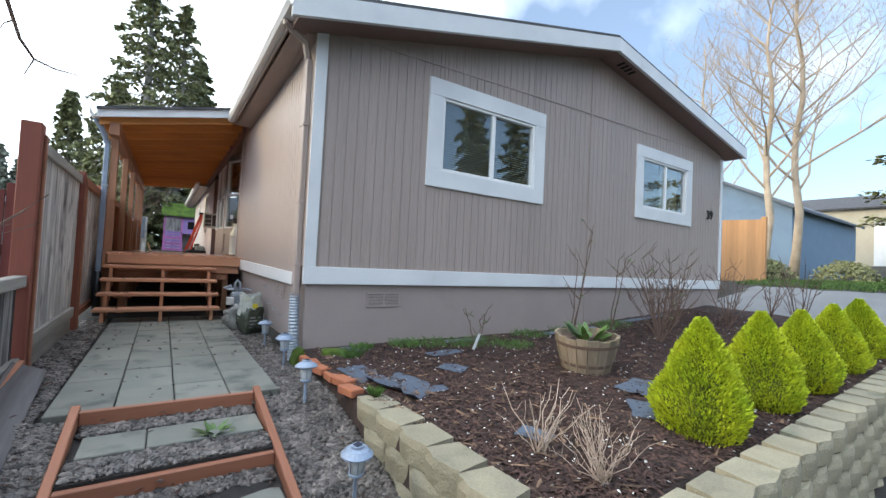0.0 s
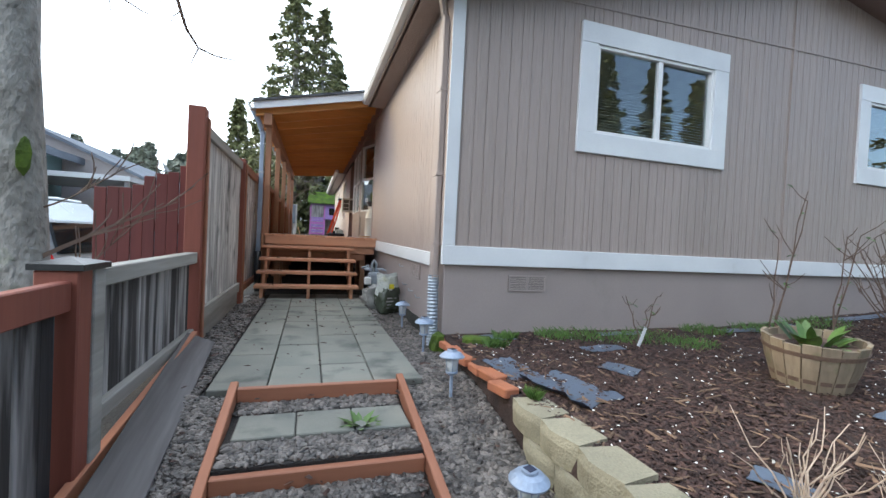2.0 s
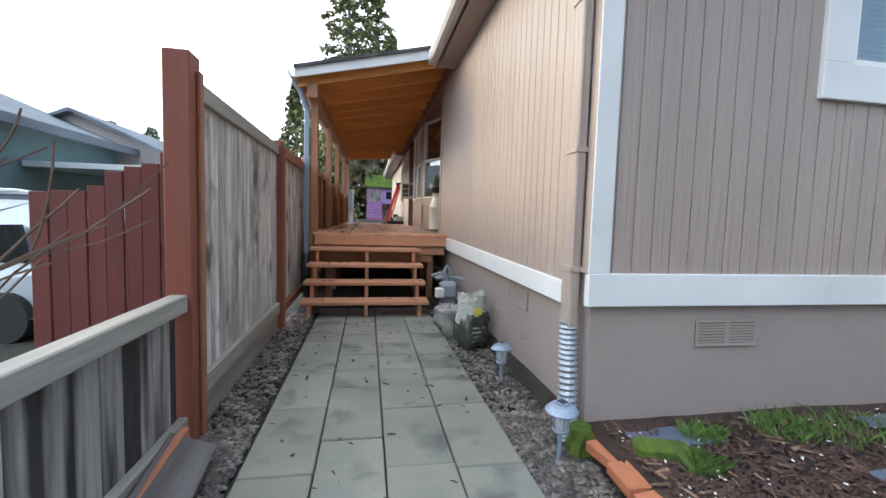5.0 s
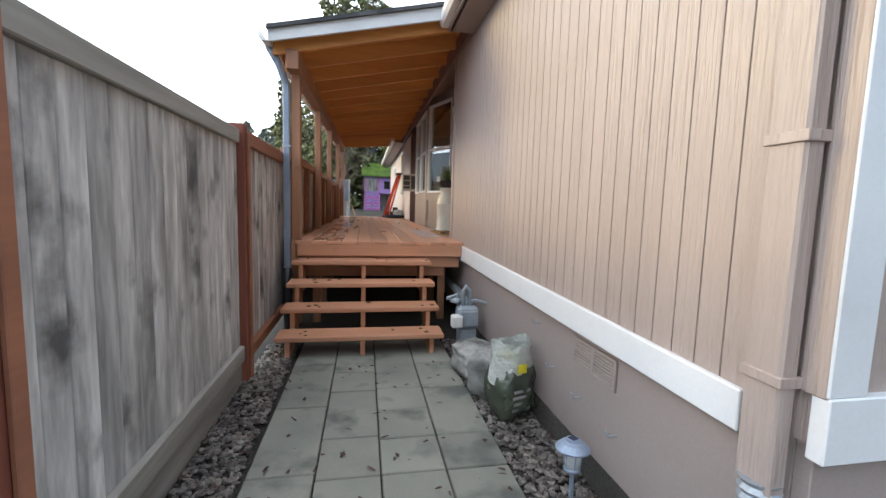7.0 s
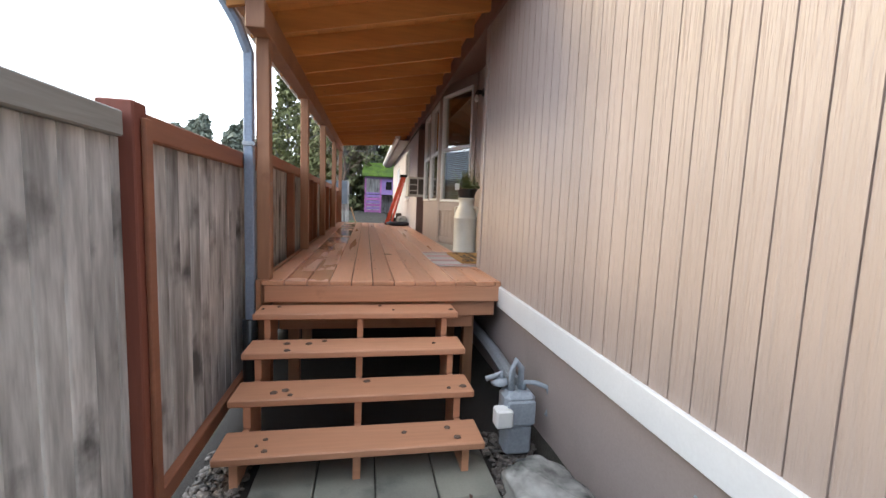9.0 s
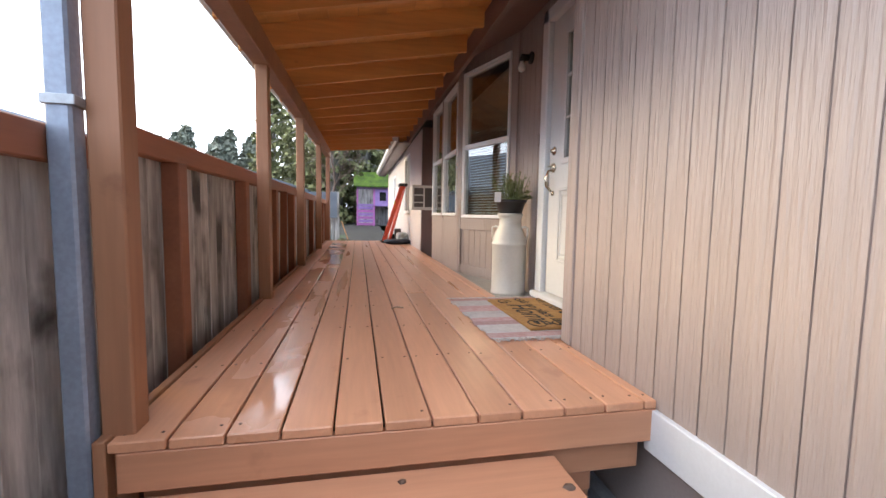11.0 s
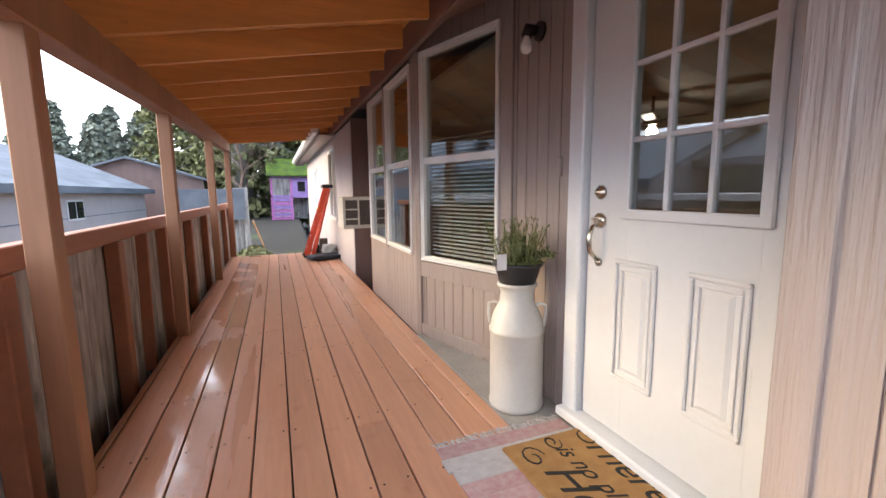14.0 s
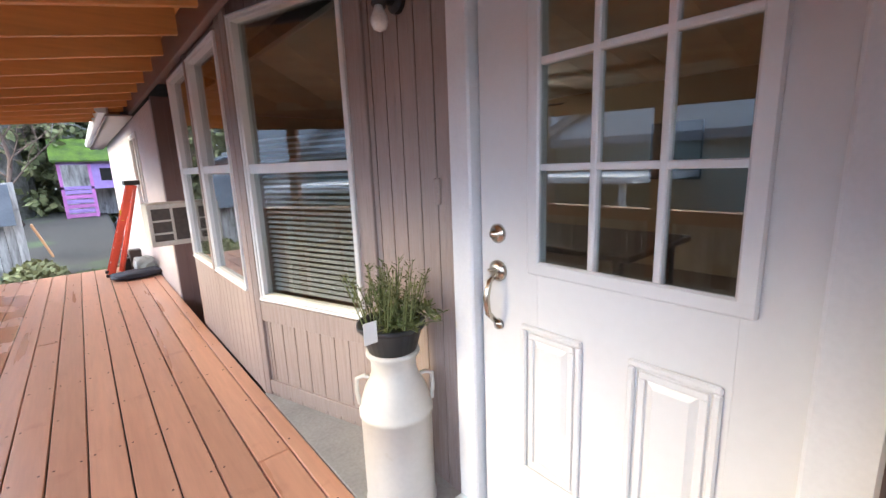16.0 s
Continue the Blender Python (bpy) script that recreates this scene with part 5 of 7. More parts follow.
def solar_light(x, y, z, lean):
    s = thing("solar_light", "small blue-grey solar path light on a stake", "light", at(x, y, z, lean, -lean * 0.6, 20 * x), "path lights")
    part("stake", Geo().tube([(0, 0, -0.1), (0, 0, 0.20)], 0.011, 8), "solar", s)
    part("lens", Geo().lathe([(0.02, 0.19), (0.036, 0.20), (0.047, 0.29), (0.03, 0.292)], 16), "lens", s, "clear ribbed lens", smooth=True)
    for i in range(6):
        a = i * math.pi / 3
        part("rib", Geo().tube([(0.037 * math.cos(a), 0.037 * math.sin(a), 0.197), (0.049 * math.cos(a), 0.049 * math.sin(a), 0.292)], 0.003, 5), "solar", s)
    part("collar", Geo().lathe([(0.012, 0.17), (0.04, 0.185), (0.042, 0.2), (0.012, 0.2)], 16), "solar", s, smooth=True)
    part("cap", Geo().lathe([(0.03, 0.288), (0.085, 0.292), (0.086, 0.300), (0.06, 0.325), (0.035, 0.333), (0.033, 0.345), (0.001, 0.347)], 20), "solar", s)
    part("solar_panel", box(-0.02, 0.02, -0.02, 0.02, 0.346, 0.350, 0.001), "solarcell", s)


for x, y, l in ((0.89, 1.93, 3), (0.93, 3.05, -4), (1.0, 4.05, 3), (1.03, 5.12, -3), (1.02, 6.2, 2)):
    solar_light(x, y, path_z(y) - (0.03 if y > 4.5 else 0), l)


# barrel planter with new leaves
def barrel(x, y, z):
    b = thing("barrel_planter", "weathered half-barrel planter of wooden staves", "planter", at(x, y, z, 3, -4, 0))
    n = 18
    for i in range(n):
        a0, a1 = 2 * math.pi * i / n + 0.012, 2 * math.pi * (i + 1) / n - 0.012
        g = Geo()
        top = 0.36 + rng.uniform(-0.015, 0.01)
        for r0, r1, zz in ((0.20, 0.225, 0.0), (0.255, 0.28, 0.2), (0.285, 0.31, top)):
            for r, a in ((r0, a0), (r1, a0), (r1, a1), (r0, a1)):
                g.v.append((r * math.cos(a), r * math.sin(a), zz))
        g.f = [(0, 1, 2, 3), (11, 10, 9, 8)] + [(k * 4 + i0, k * 4 + (i0 + 1) % 4, (k + 1) * 4 + (i0 + 1) % 4, (k + 1) * 4 + i0) for k in (0, 1) for i0 in range(4)]
        part("stave", g, "barrel", b)
    for zz, r in ((0.08, 0.247), (0.27, 0.298)):
        part("hoop", Geo().lathe([(r - 0.012, zz), (r, zz), (r + 0.008, zz + 0.03), (r - 0.004, zz + 0.03)], 30), "twig", b, "rusted hoop")
    part("soil", Geo().lathe([(0.20, 0.0), (0.272, 0.27), (0.15, 0.30), (0.001, 0.31)], 20, None, 0.1), "soil", b)


PBX, PBY = 3.52, 2.50
PBZ = ground_z(PBX, PBY)
barrel(PBX, PBY, PBZ)


def leaf_blade(g, base, tip, width, droop=0.0, segs=4):
    base, tip = Vector(base), Vector(tip)
    d = tip - base
    s = d.cross(Vector((0, 0, 1)))
    s = s.normalized() if s.length > 1e-6 else Vector((1, 0, 0))
    o = len(g.v)
    for i in range(segs + 1):
        t = i / segs
        p = base + d * t - Vector((0, 0, droop * t * t))
        w = width * math.sin(math.pi * (0.12 + 0.86 * t)) * 0.5
        g.v += [tuple(p - s * w + Vector((0, 0, 0.15 * w))), tuple(p), tuple(p + s * w + Vector((0, 0, 0.15 * w)))]
    for i in range(segs):
        k = o + i * 3
        g.f += [(k, k + 1, k + 4, k + 3), (k + 1, k + 2, k + 5, k + 4)]


g = Geo()
for i in range(26):
    a, r = rng.uniform(0, 6.28), rng.uniform(0.03, 0.16)
    x, y = PBX + r * math.cos(a), PBY + r * math.sin(a)
    L = rng.uniform(0.10, 0.24)
    leaf_blade(g, (x, y, PBZ + 0.28), (x + L * 0.8 * math.cos(a), y + L * 0.8 * math.sin(a), PBZ + 0.34 + rng.uniform(0.02, 0.2)), rng.uniform(0.05, 0.09), 0.06)
solo("broad_leaf_plant", g, "leaf", "young broad-leaved green plant growing in the barrel", "plant", fix=False)


def stems(g, x, y, z, n, h, spread, r, forks=3, bend=0.15):
    for i in range(n):
        a = rng.uniform(0, 6.28)
        L = h * rng.uniform(0.6, 1.05)
        sp = spread * rng.uniform(0.2, 1)
        pts = [Vector((x + rng.uniform(-.04, .04), y + rng.uniform(-.04, .04), z - 0.03))]
        for k in range(1, 6):
            t = k / 5
            pts.append(Vector((x + math.cos(a) * sp * t + rng.uniform(-1, 1) * bend * 0.12, y + math.sin(a) * sp * t + rng.uniform(-1, 1) * bend * 0.12, z + L * t)))
        g.tube(pts, [r * (1 - 0.12 * k) for k in range(6)], 5)
        for k in range(forks):
            j = rng.randint(2, 5)
            b = rng.uniform(0, 6.28)
            l2 = L * rng.uniform(0.12, 0.3)
            e = pts[j] + Vector((math.cos(b) * l2 * .7, math.sin(b) * l2 * .7, l2 * .7))
            m_ = pts[j].lerp(e, 0.5) + Vector((0, 0, -0.02))
            g.tube([pts[j], m_, e], [r * 0.5, r * 0.42, r * 0.25], 4)


def rose(x, y, n, h, spread, label, mat="twig", leaves=8, r=0.008, forks=3):
    z = ground_z(x, y)
    b = thing("rose_bush", label, "shrub")
    g = Geo()
    stems(g, x, y, z, n, h, spread, r, forks)
    part("stems", g, mat, b, fix=False)
    if leaves:
        gl = Geo()
        for i in range(leaves):
            v = g.v[rng.randrange(len(g.v))]
            for k in range(3):
                a = rng.uniform(0, 6.28)
                leaf_blade(gl, v, (v[0] + 0.06 * math.cos(a), v[1] + 0.06 * math.sin(a), v[2] + rng.uniform(-.02, .04)), 0.035, 0.01, 2)
        part("leaves", gl, "leaf", b, fix=False)


rose(4.35, 3.35, 3, 1.55, 0.30, "tall thin rose canes with a few leaves", leaves=10, r=0.010)
rose(4.75, 3.1, 2, 1.35, 0.45, "bare rose canes beside the house wall", leaves=6, r=0.010)
rose(3.0, 3.6, 3, 0.6, 0.25, "short rose stub with a few dark leaves", leaves=7)
for x, y, n, h in ((5.6, 2.9, 16, 0.95), (6.1, 3.2, 14, 1.1), (6.9, 3.4, 12, 1.2), (7.6, 2.9, 12, 0.9), (8.3, 2.2, 9, 1.0), (9.3, 2.9, 8, 0.8)):
    rose(x, y, n, h, 0.55, "leafless tangled shrub in the bed", leaves=3, r=0.009, forks=5)
rose(1.78, 1.47, 16, 0.36, 0.28, "pale dead stems of a cut-back perennial", "paletwig", 0, 0.0045, 1)
rose(1.86, 1.12, 34, 0.36, 0.34, "clump of dry beige twigs", "paletwig", 0, 0.003, 3)
solo("plant_tag", box(-0.022, 0.022, -0.003, 0.003, 0, 0.2, 0.002), "vinyl", "white plastic plant marker stuck in the bed", "marker", at(2.93, 3.55, ground_z(2.93, 3.55), 0, 28, 10))


def sheet(x, y, w, d, rz, seed):
    r2 = random.Random(seed)
    g, n = Geo(), 7
    c, s = math.cos(rz), math.sin(rz)
    for j in range(n + 1):
        for i in range(n + 1):
            u, v = (i / n - 0.5) * w * (1 + 0.25 * noise.noise((j * .7, seed, 0))), (j / n - 0.5) * d * (1 + 0.25 * noise.noise((i * .7, seed, 5)))
            px, py = x + u * c - v * s, y + u * s + v * c
            g.v.append((px, py, ground_z(px, py) + 0.020 + 0.016 * noise.noise((px * 9, py * 9, seed)) + (0.04 if i == 0 and seed == 0 else 0)))
    k = len(g.v)
    g.v += [(a, b, z - 0.004) for a, b, z in g.v]
    for j in range(n):
        for i in range(n):
            q = (j * (n + 1) + i, j * (n + 1) + i + 1, (j + 1) * (n + 1) + i + 1, (j + 1) * (n + 1) + i)
            g.f.append(q)
            g.f.append(tuple(a + k for a in q[::-1]))
    solo("landscape_fabric", g, "fabric", "torn blue-black weed fabric showing through the mulch", "fabric", group="weed fabric scraps", smooth=True, fix=False)


for i, (x, y, w, d, r) in enumerate(((1.62, 2.72, 0.40, 0.52, 0.3), (1.42, 3.15, 0.26, 0.42, 0.1), (2.25, 3.0, 0.2, 0.26, 0.5), (2.5, 3.5, 0.4, 0.16, 0.1), (1.6, 3.95, 0.5, 0.16, 0.0), (3.1, 3.95, 0.6, 0.12, 0.02),
                                     (3.5, 1.9, 0.5, 0.28, 0.2), (3.0, 1.55, 0.35, 0.25, 0.7), (1.9, 1.62, 0.16, 0.2, 0.4), (5, 3.9, 1.2, 0.14, 0.0), (7, 3.95, 1.4, 0.14, 0.0))):
    sheet(x, y, w, d, r, i * 3 + (i % 2))


# arborvitae: a cone of small upright sprays over a core with painted-in shade
def arborvitae(x, y, h, r, seed):
    r2 = random.Random(seed)
    z = ground_z(x, y) - 0.03
    a = thing("arborvitae", "small golden-green conical arborvitae", "shrub", at(x, y, z), "arborvitae row")

    def rad(t):
        return r * (0.78 + 1.1 * t) if t < 0.2 else r * max(0.0, 1 - ((t - 0.2) / 0.82) ** 1.45)
    # The core's darker green holds the shade between the sprays.
    part("core", Geo().lathe([(max(0.01, rad(k / 10) * 0.80), h * (0.02 + 0.9 * k / 10)) for k in range(11)], 14, None, 0.25), "arbor_core", a, "inner foliage with shade painted into its green", smooth=True)
    g = Geo()
    for i in range(15000):
        t = r2.random() ** 0.9
        th = r2.uniform(0, 6.28)
        lump = 1 + 0.16 * noise.noise((math.cos(th) * 2.2, math.sin(th) * 2.2, t * 5 + seed)) + 0.07 * noise.noise((math.cos(th) * 7, math.sin(th) * 7, t * 14 + seed))
        R = rad(t) * lump * r2.uniform(0.80, 1.03)
        p = Vector((R * math.cos(th), R * math.sin(th), h * (0.02 + 0.95 * t)))
        out = Vector((math.cos(th), math.sin(th), r2.uniform(0.5, 1.9))).normalized()
        L, w = r2.uniform(0.016, 0.040), r2.uniform(0.003, 0.0065)
        s = out.cross(Vector((r2.uniform(-1, 1), r2.uniform(-1, 1), r2.uniform(-1, 1)))).normalized()
        o = len(g.v)
        g.v += [tuple(p - s * w), tuple(p + s * w), tuple(p + out * L * 0.6 + s * w * 1.1), tuple(p + out * L), tuple(p + out * L * 0.6 - s * w * 1.1)]
        g.f.append((o, o + 1, o + 2, o + 3, o + 4))
    part("foliage", g, "yellowgreen", a, fix=False)


for i, (x, y, h, r) in enumerate(((3.05, 1.22, 0.80, 0.29), (4.15, 1.26, 0.80, 0.30), (5.15, 1.28, 0.77, 0.30), (6.2, 1.30, 0.74, 0.30), (7.3, 1.32, 0.72, 0.30))):
    arborvitae(x, y, h, r, i + 3)

# ---- beside the steps: bags and meter ----
def bag(name, label, x, y, z, w, d, h, mat, seed, rz=0, squash=2.4, m_extra=None):
    g, n, k = Geo(), 52, 30
    for j in range(k + 1):
        v = -math.pi / 2 + math.pi * j / k
        for i in range(n):
            u = 2 * math.pi * i / n
            def sp(c, e):
                return math.copysign(abs(c) ** e, c)
            px, py, pz = sp(math.cos(v), 0.55) * sp(math.cos(u), 0.6), sp(math.cos(v), 0.55) * sp(math.sin(u), 0.6), sp(math.sin(v), 0.7)
            f = 1 + 0.16 * noise.noise((px * 2 + seed, py * 2, pz * 2)) + 0.06 * noise.noise((px * 5, py * 5 + seed, pz * 5)) - 0.075 * abs(noise.noise((px * 7 + seed, py * 7, pz * 3.5))) - 0.04 * abs(noise.noise((px * 15, py * 15 + seed, pz * 9)))
            g.v.append((px * w / 2 * f, py * d / 2 * f, (pz * f + 1) * h / 2))
    for j in range(k):
        for i in range(n):
            g.f.append((j * n + i, j * n + (i + 1) % n, (j + 1) * n + (i + 1) % n, (j + 1) * n + i))
    t = thing(name, label, "bag", at(x, y, z, 0, 0, rz))
    part("sack", g, mat, t, smooth=True, fix=False)
    return t


b1 = bag("soil_bag", "upright dark soil bag with a gathered clear top", 1.0, 5.98, -0.03, 0.30, 0.30, 0.40, "darkbag", 1, 20)
gt = Geo()
for i in range(24):
    a = 2 * math.pi * i / 24
    for r, z in ((0.158, 0.27 + 0.03 * math.sin(3 * a)), (0.155, 0.38), (0.145, 0.46), (0.135 + 0.015 * math.sin(5 * a), 0.54 + 0.02 * math.cos(2 * a))):
        f = 1 + 0.22 * noise.noise((math.cos(a) * 3, math.sin(a) * 3, z * 9))
        gt.v.append((r * f * math.cos(a), r * f * math.sin(a) * 0.8, z))
for i in range(24):
    for k in range(3):
        a, b = i * 4 + k, ((i + 1) % 24) * 4 + k
        gt.f.append((a, b, b + 1, a + 1))
part("clear_top", gt, "clearbag", b1, "cloudy clear plastic top", smooth=True, fix=False)
part("print", box(-0.06, 0.01, -0.155, -0.148, 0.36, 0.42, 0.001), "yellow", b1, "yellow printed patch")
for k in range(4):
    part("print_bar", box(-0.09 + 0.01 * (k % 2), 0.06 - 0.02 * (k % 3), -0.151, -0.144, 0.10 + k * 0.042, 0.118 + k * 0.042, 0.001), "plasticbag", b1, "grey printed bar")
b3 = bag("soil_bag", "crumpled pale plastic sack leaning on the others", 0.93, 6.26, -0.03, 0.24, 0.3, 0.36, "plasticbag", 5, 50)
b2 = bag("soil_bag", "grey soil bag lying flat on the gravel", 0.98, 6.66, -0.03, 0.42, 0.64, 0.27, "plasticbag", 9, 8)
part("print", box(-0.04, 0.05, -0.2, -0.1, 0.235, 0.246, 0.002), "yellow", b2, "yellow printed patch")
mt = thing("gas_meter", "grey domestic gas meter with pipes against the skirting", "meter")
mx, my = 1.02, 7.36
part("body", Geo().box(mx - 0.10, mx + 0.11, my - 0.08, my + 0.09, 0.18, 0.42, 0.03).box(mx - 0.085, mx + 0.095, my - 0.07, my + 0.08, 0.0, 0.20, 0.02), "meter", mt)
part("cover", Geo().box(mx - 0.09, mx + 0.10, my - 0.10, my - 0.075, 0.22, 0.38, 0.01), "meter", mt)
part("index_box", Geo().box(mx - 0.17, mx - 0.06, my - 0.13, my - 0.03, 0.22, 0.34, 0.012), "vinyl", mt, "white dial housing")
part("pipe", Geo().tube([(mx - 0.04, my, 0.40), (mx - 0.04, my, 0.56), (mx - 0.01, my + 0.02, 0.61), (mx + 0.03, my + 0.02, 0.56), (mx + 0.03, my + 0.02, 0.42)], 0.022, 10), "meter", mt, smooth=True)
part("pipe", Geo().tube([(mx + 0.05, my, 0.41), (mx + 0.05, my, 0.47), (mx + 0.12, my - 0.02, 0.47), (mx + 0.19, my - 0.05, 0.45), (mx + 0.22, my - 0.06, 0.36), (mx + 0.2, my - 0.06, 0.28), (WX + 0.03, my - 0.06, 0.26)], 0.016, 10), "meter", mt, smooth=True)
part("pipe", Geo().tube([(mx - 0.09, my + 0.05, 0.45), (mx - 0.1, my + 0.06, 0.52), (mx - 0.13, my + 0.05, 0.5), (mx - 0.2, my + 0.05, 0.48)], 0.018, 10), "meter", mt, smooth=True)
part("regulator", Geo().lathe([(0.001, 0), (0.06, 0), (0.065, 0.02), (0.045, 0.04), (0.001, 0.05)], 16, Matrix.Translation((mx - 0.10, my + 0.06, 0.44))), "meter", mt, smooth=True)
solo("conduit", Geo().tube([(1.1, 7.6, 0.35), (1.12, 8.2, 0.38), (1.12, 9.0, 0.4)], 0.05, 8), "steel", "grey pipe running under the deck", "pipe")

# ---- on the deck ----
can = thing("milk_can", "old cream-painted steel milk can", "milk can", at(1.385, 10.56, 0.968))
part("body", Geo().lathe([(0.001, 0), (0.158, 0.0), (0.163, 0.012), (0.163, 0.03), (0.158, 0.035), (0.158, 0.455), (0.164, 0.46), (0.164, 0.48), (0.158, 0.485), (0.152, 0.52), (0.135, 0.575), (0.112, 0.62), (0.100, 0.645), (0.098, 0.70), (0.108, 0.725), (0.118, 0.735), (0.116, 0.75), (0.10, 0.752)], 32), "milk", can, smooth=True)
for s in (1, -1):
    a = radians(-35)
    c, d = s * math.cos(a), s * math.sin(a)
    part("handle", Geo().tube([(c * 0.095, d * 0.095, 0.615), (c * 0.135, d * 0.135, 0.63), (c * 0.165, d * 0.165, 0.62), (c * 0.168, d * 0.168, 0.56), (c * 0.16, d * 0.16, 0.50), (c * 0.140, d * 0.140, 0.49)], 0.010, 8), "milk", can, smooth=True)
pot = thing("potted_plant", "black plastic bowl of rosemary and trailing herbs on the milk can", "plant", at(1.385, 10.56, 0.968 + 0.75))
part("pot", Geo().lathe([(0.001, 0.0), (0.105, 0.0), (0.135, 0.10), (0.148, 0.105), (0.148, 0.125), (0.138, 0.125), (0.12, 0.10), (0.001, 0.10)], 28), "pot", pot, smooth=True)
g = Geo()
r2 = random.Random(21)
for i in range(90):
    a, r = r2.uniform(0, 6.28), r2.uniform(0.0, 0.12)
    x, y = r * math.cos(a), r * math.sin(a)
    trail = i % 4 == 0
    L = r2.uniform(0.10, 0.26)
    if trail:
        a = r2.uniform(-1.6, 0.6)
        tip = (x + math.cos(a) * L * 0.95, y + math.sin(a) * L * 0.95, 0.14 + r2.uniform(-0.02, 0.07))
    else:
        tip = (x * 1.5 + r2.uniform(-.05, .05), y * 1.5 + r2.uniform(-.05, .05), 0.12 + L)
    p0, p1 = Vector((x, y, 0.10)), Vector(tip)
    g.tube([p0, p0.lerp(p1, 0.5) + Vector((0, 0, 0.02)), p1], [0.003, 0.0025, 0.0015], 4)
    for k in range(14):
        t = r2.uniform(0.15, 1.0)
        q = p0.lerp(p1, t) + Vector((0, 0, 0.08 * t * (1 - t)))
        b = r2.uniform(0, 6.28)
        l = r2.uniform(0.02, 0.042)
        leaf_blade(g, q, (q.x + l * math.cos(b), q.y + l * math.sin(b), q.z + r2.uniform(0.0, 0.03)), 0.008 if not trail else 0.016, 0.0, 2)
part("foliage", g, "herb", pot, fix=False)
part("price_tag", box(-0.19, -0.13, -0.10, -0.098, 0.10, 0.19, 0.0005), "vinyl", pot, "white plant label")

rugz = DZ + 0.002
rug = thing("striped_rug", "frayed cotton rug in pink and white stripes under the doormat", "rug")
nst = 12
for i in range(nst):
    y0, y1 = 9.14 + (10.28 - 9.14) * i / nst, 9.14 + (10.28 - 9.14) * (i + 1) / nst
    xa = 0.76 + 0.012 * math.sin(i * 1.7)
    part("stripe", box(xa, 1.50, y0, y1 + 0.001, rugz, rugz + 0.012, 0.003), "rugpink" if i in (0, 3, 4, 7, 8, 11) else "rug", rug)
r3 = random.Random(5)
for yy, s in ((9.14, -1), (10.28, 1)):
    gf_ = Geo()
    for i in range(70):
        x = 0.77 + i * 0.0104
        gf_.tube([(x, yy, rugz + 0.008), (x + r3.uniform(-.02, .02), yy + s * 0.03, rugz + 0.012), (x + r3.uniform(-.03, .03), yy + s * r3.uniform(0.04, 0.07), rugz + 0.004)], [0.004, 0.004, 0.002], 4)
    part("fringe", gf_, "rug", rug, "frayed cotton fringe", fix=False)
mat_ = thing("doormat", "brown coir doormat with black script lettering", "doormat", at(1.32, 9.68, DZ + 0.015))
part("coir", box(-0.27, 0.25, -0.44, 0.46, 0.0, 0.02, 0.006), "coir", mat_)
for txt, x, size, y in (("There", 0.14, 0.19, 0.12), ("is no place like", -0.01, 0.125, -0.02), ("Home", -0.16, 0.24, -0.06)):
    cu = bpy.data.curves.new("lettering", "FONT")
    cu.body, cu.size, cu.extrude, cu.align_x, cu.shear = txt, size * K, 0.001, "CENTER", 0.35
    ob = new("lettering", cu)
    cu.materials.append(M["ink"])
    ob.parent = mat_
    ob.matrix_basis = at(x - 0.03, y, 0.0206, 0, 0, -90)
    ob["label"] = "black script lettering"

for cx, cy, rr, turn in ((0.17, 0.36, 0.055, 1), (0.15, -0.33, 0.06, -1), (-0.02, 0.40, 0.045, -1), (-0.17, 0.33, 0.06, 1), (-0.19, -0.33, 0.07, -1), (-0.04, -0.36, 0.05, 1)):
    swirl = [(cx + rr * (1 - 0.055 * k) * math.cos(turn * k * 0.55), cy + 1.5 * rr * (1 - 0.055 * k) * math.sin(turn * k * 0.55), 0.0205) for k in range(15)]
    part("flourish", Geo().tube(swirl, [0.0025 + 0.0025 * math.sin(k * 0.22) for k in range(15)], 5), "ink", mat_)

lamp = thing("wall_lamp", "small black porch lamp with a bare white bulb", "lamp")
part("base", Geo().lathe([(0.001, 0), (0.055, 0), (0.055, 0.02), (0.03, 0.035), (0.001, 0.035)], 18, Matrix.Translation((DX, 10.68, 3.18)) @ Matrix.Rotation(-math.pi / 2, 4, "Y")), "black", lamp)
part("socket", Geo().tube([(DX - 0.03, 10.68, 3.18), (DX - 0.09, 10.68, 3.18), (DX - 0.10, 10.68, 3.14)], [0.03, 0.034, 0.032], 12), "black", lamp, smooth=True)
part("bulb", Geo().lathe([(0.018, 0.0), (0.022, -0.015), (0.036, -0.045), (0.038, -0.065), (0.026, -0.09), (0.001, -0.1)], 18, Matrix.Translation((DX - 0.10, 10.68, 3.14))), "bulb", lamp, "white glass bulb", smooth=True)
solo("doorbell", box(DX - 0.022, DX, 10.44, 10.475, 2.33, 2.44, 0.006), "siding", "taupe doorbell button beside the door", "doorbell")

ac = thing("air_conditioner", "beige window air conditioner jutting from the bay", "air conditioner")
ax0, ax1, ay0, ay1, az0, az1 = 0.93, 1.34, 14.25, 14.75, 1.77, 2.20
part("case", box(ax0, ax1, ay0 + 0.012, ay1, az0, az1, 0.012), "ac", ac)
part("grille", box(ax0 + 0.03, ax1 - 0.03, ay0 + 0.004, ay0 + 0.016, az0 + 0.05, az1 - 0.04), "acfin", ac)
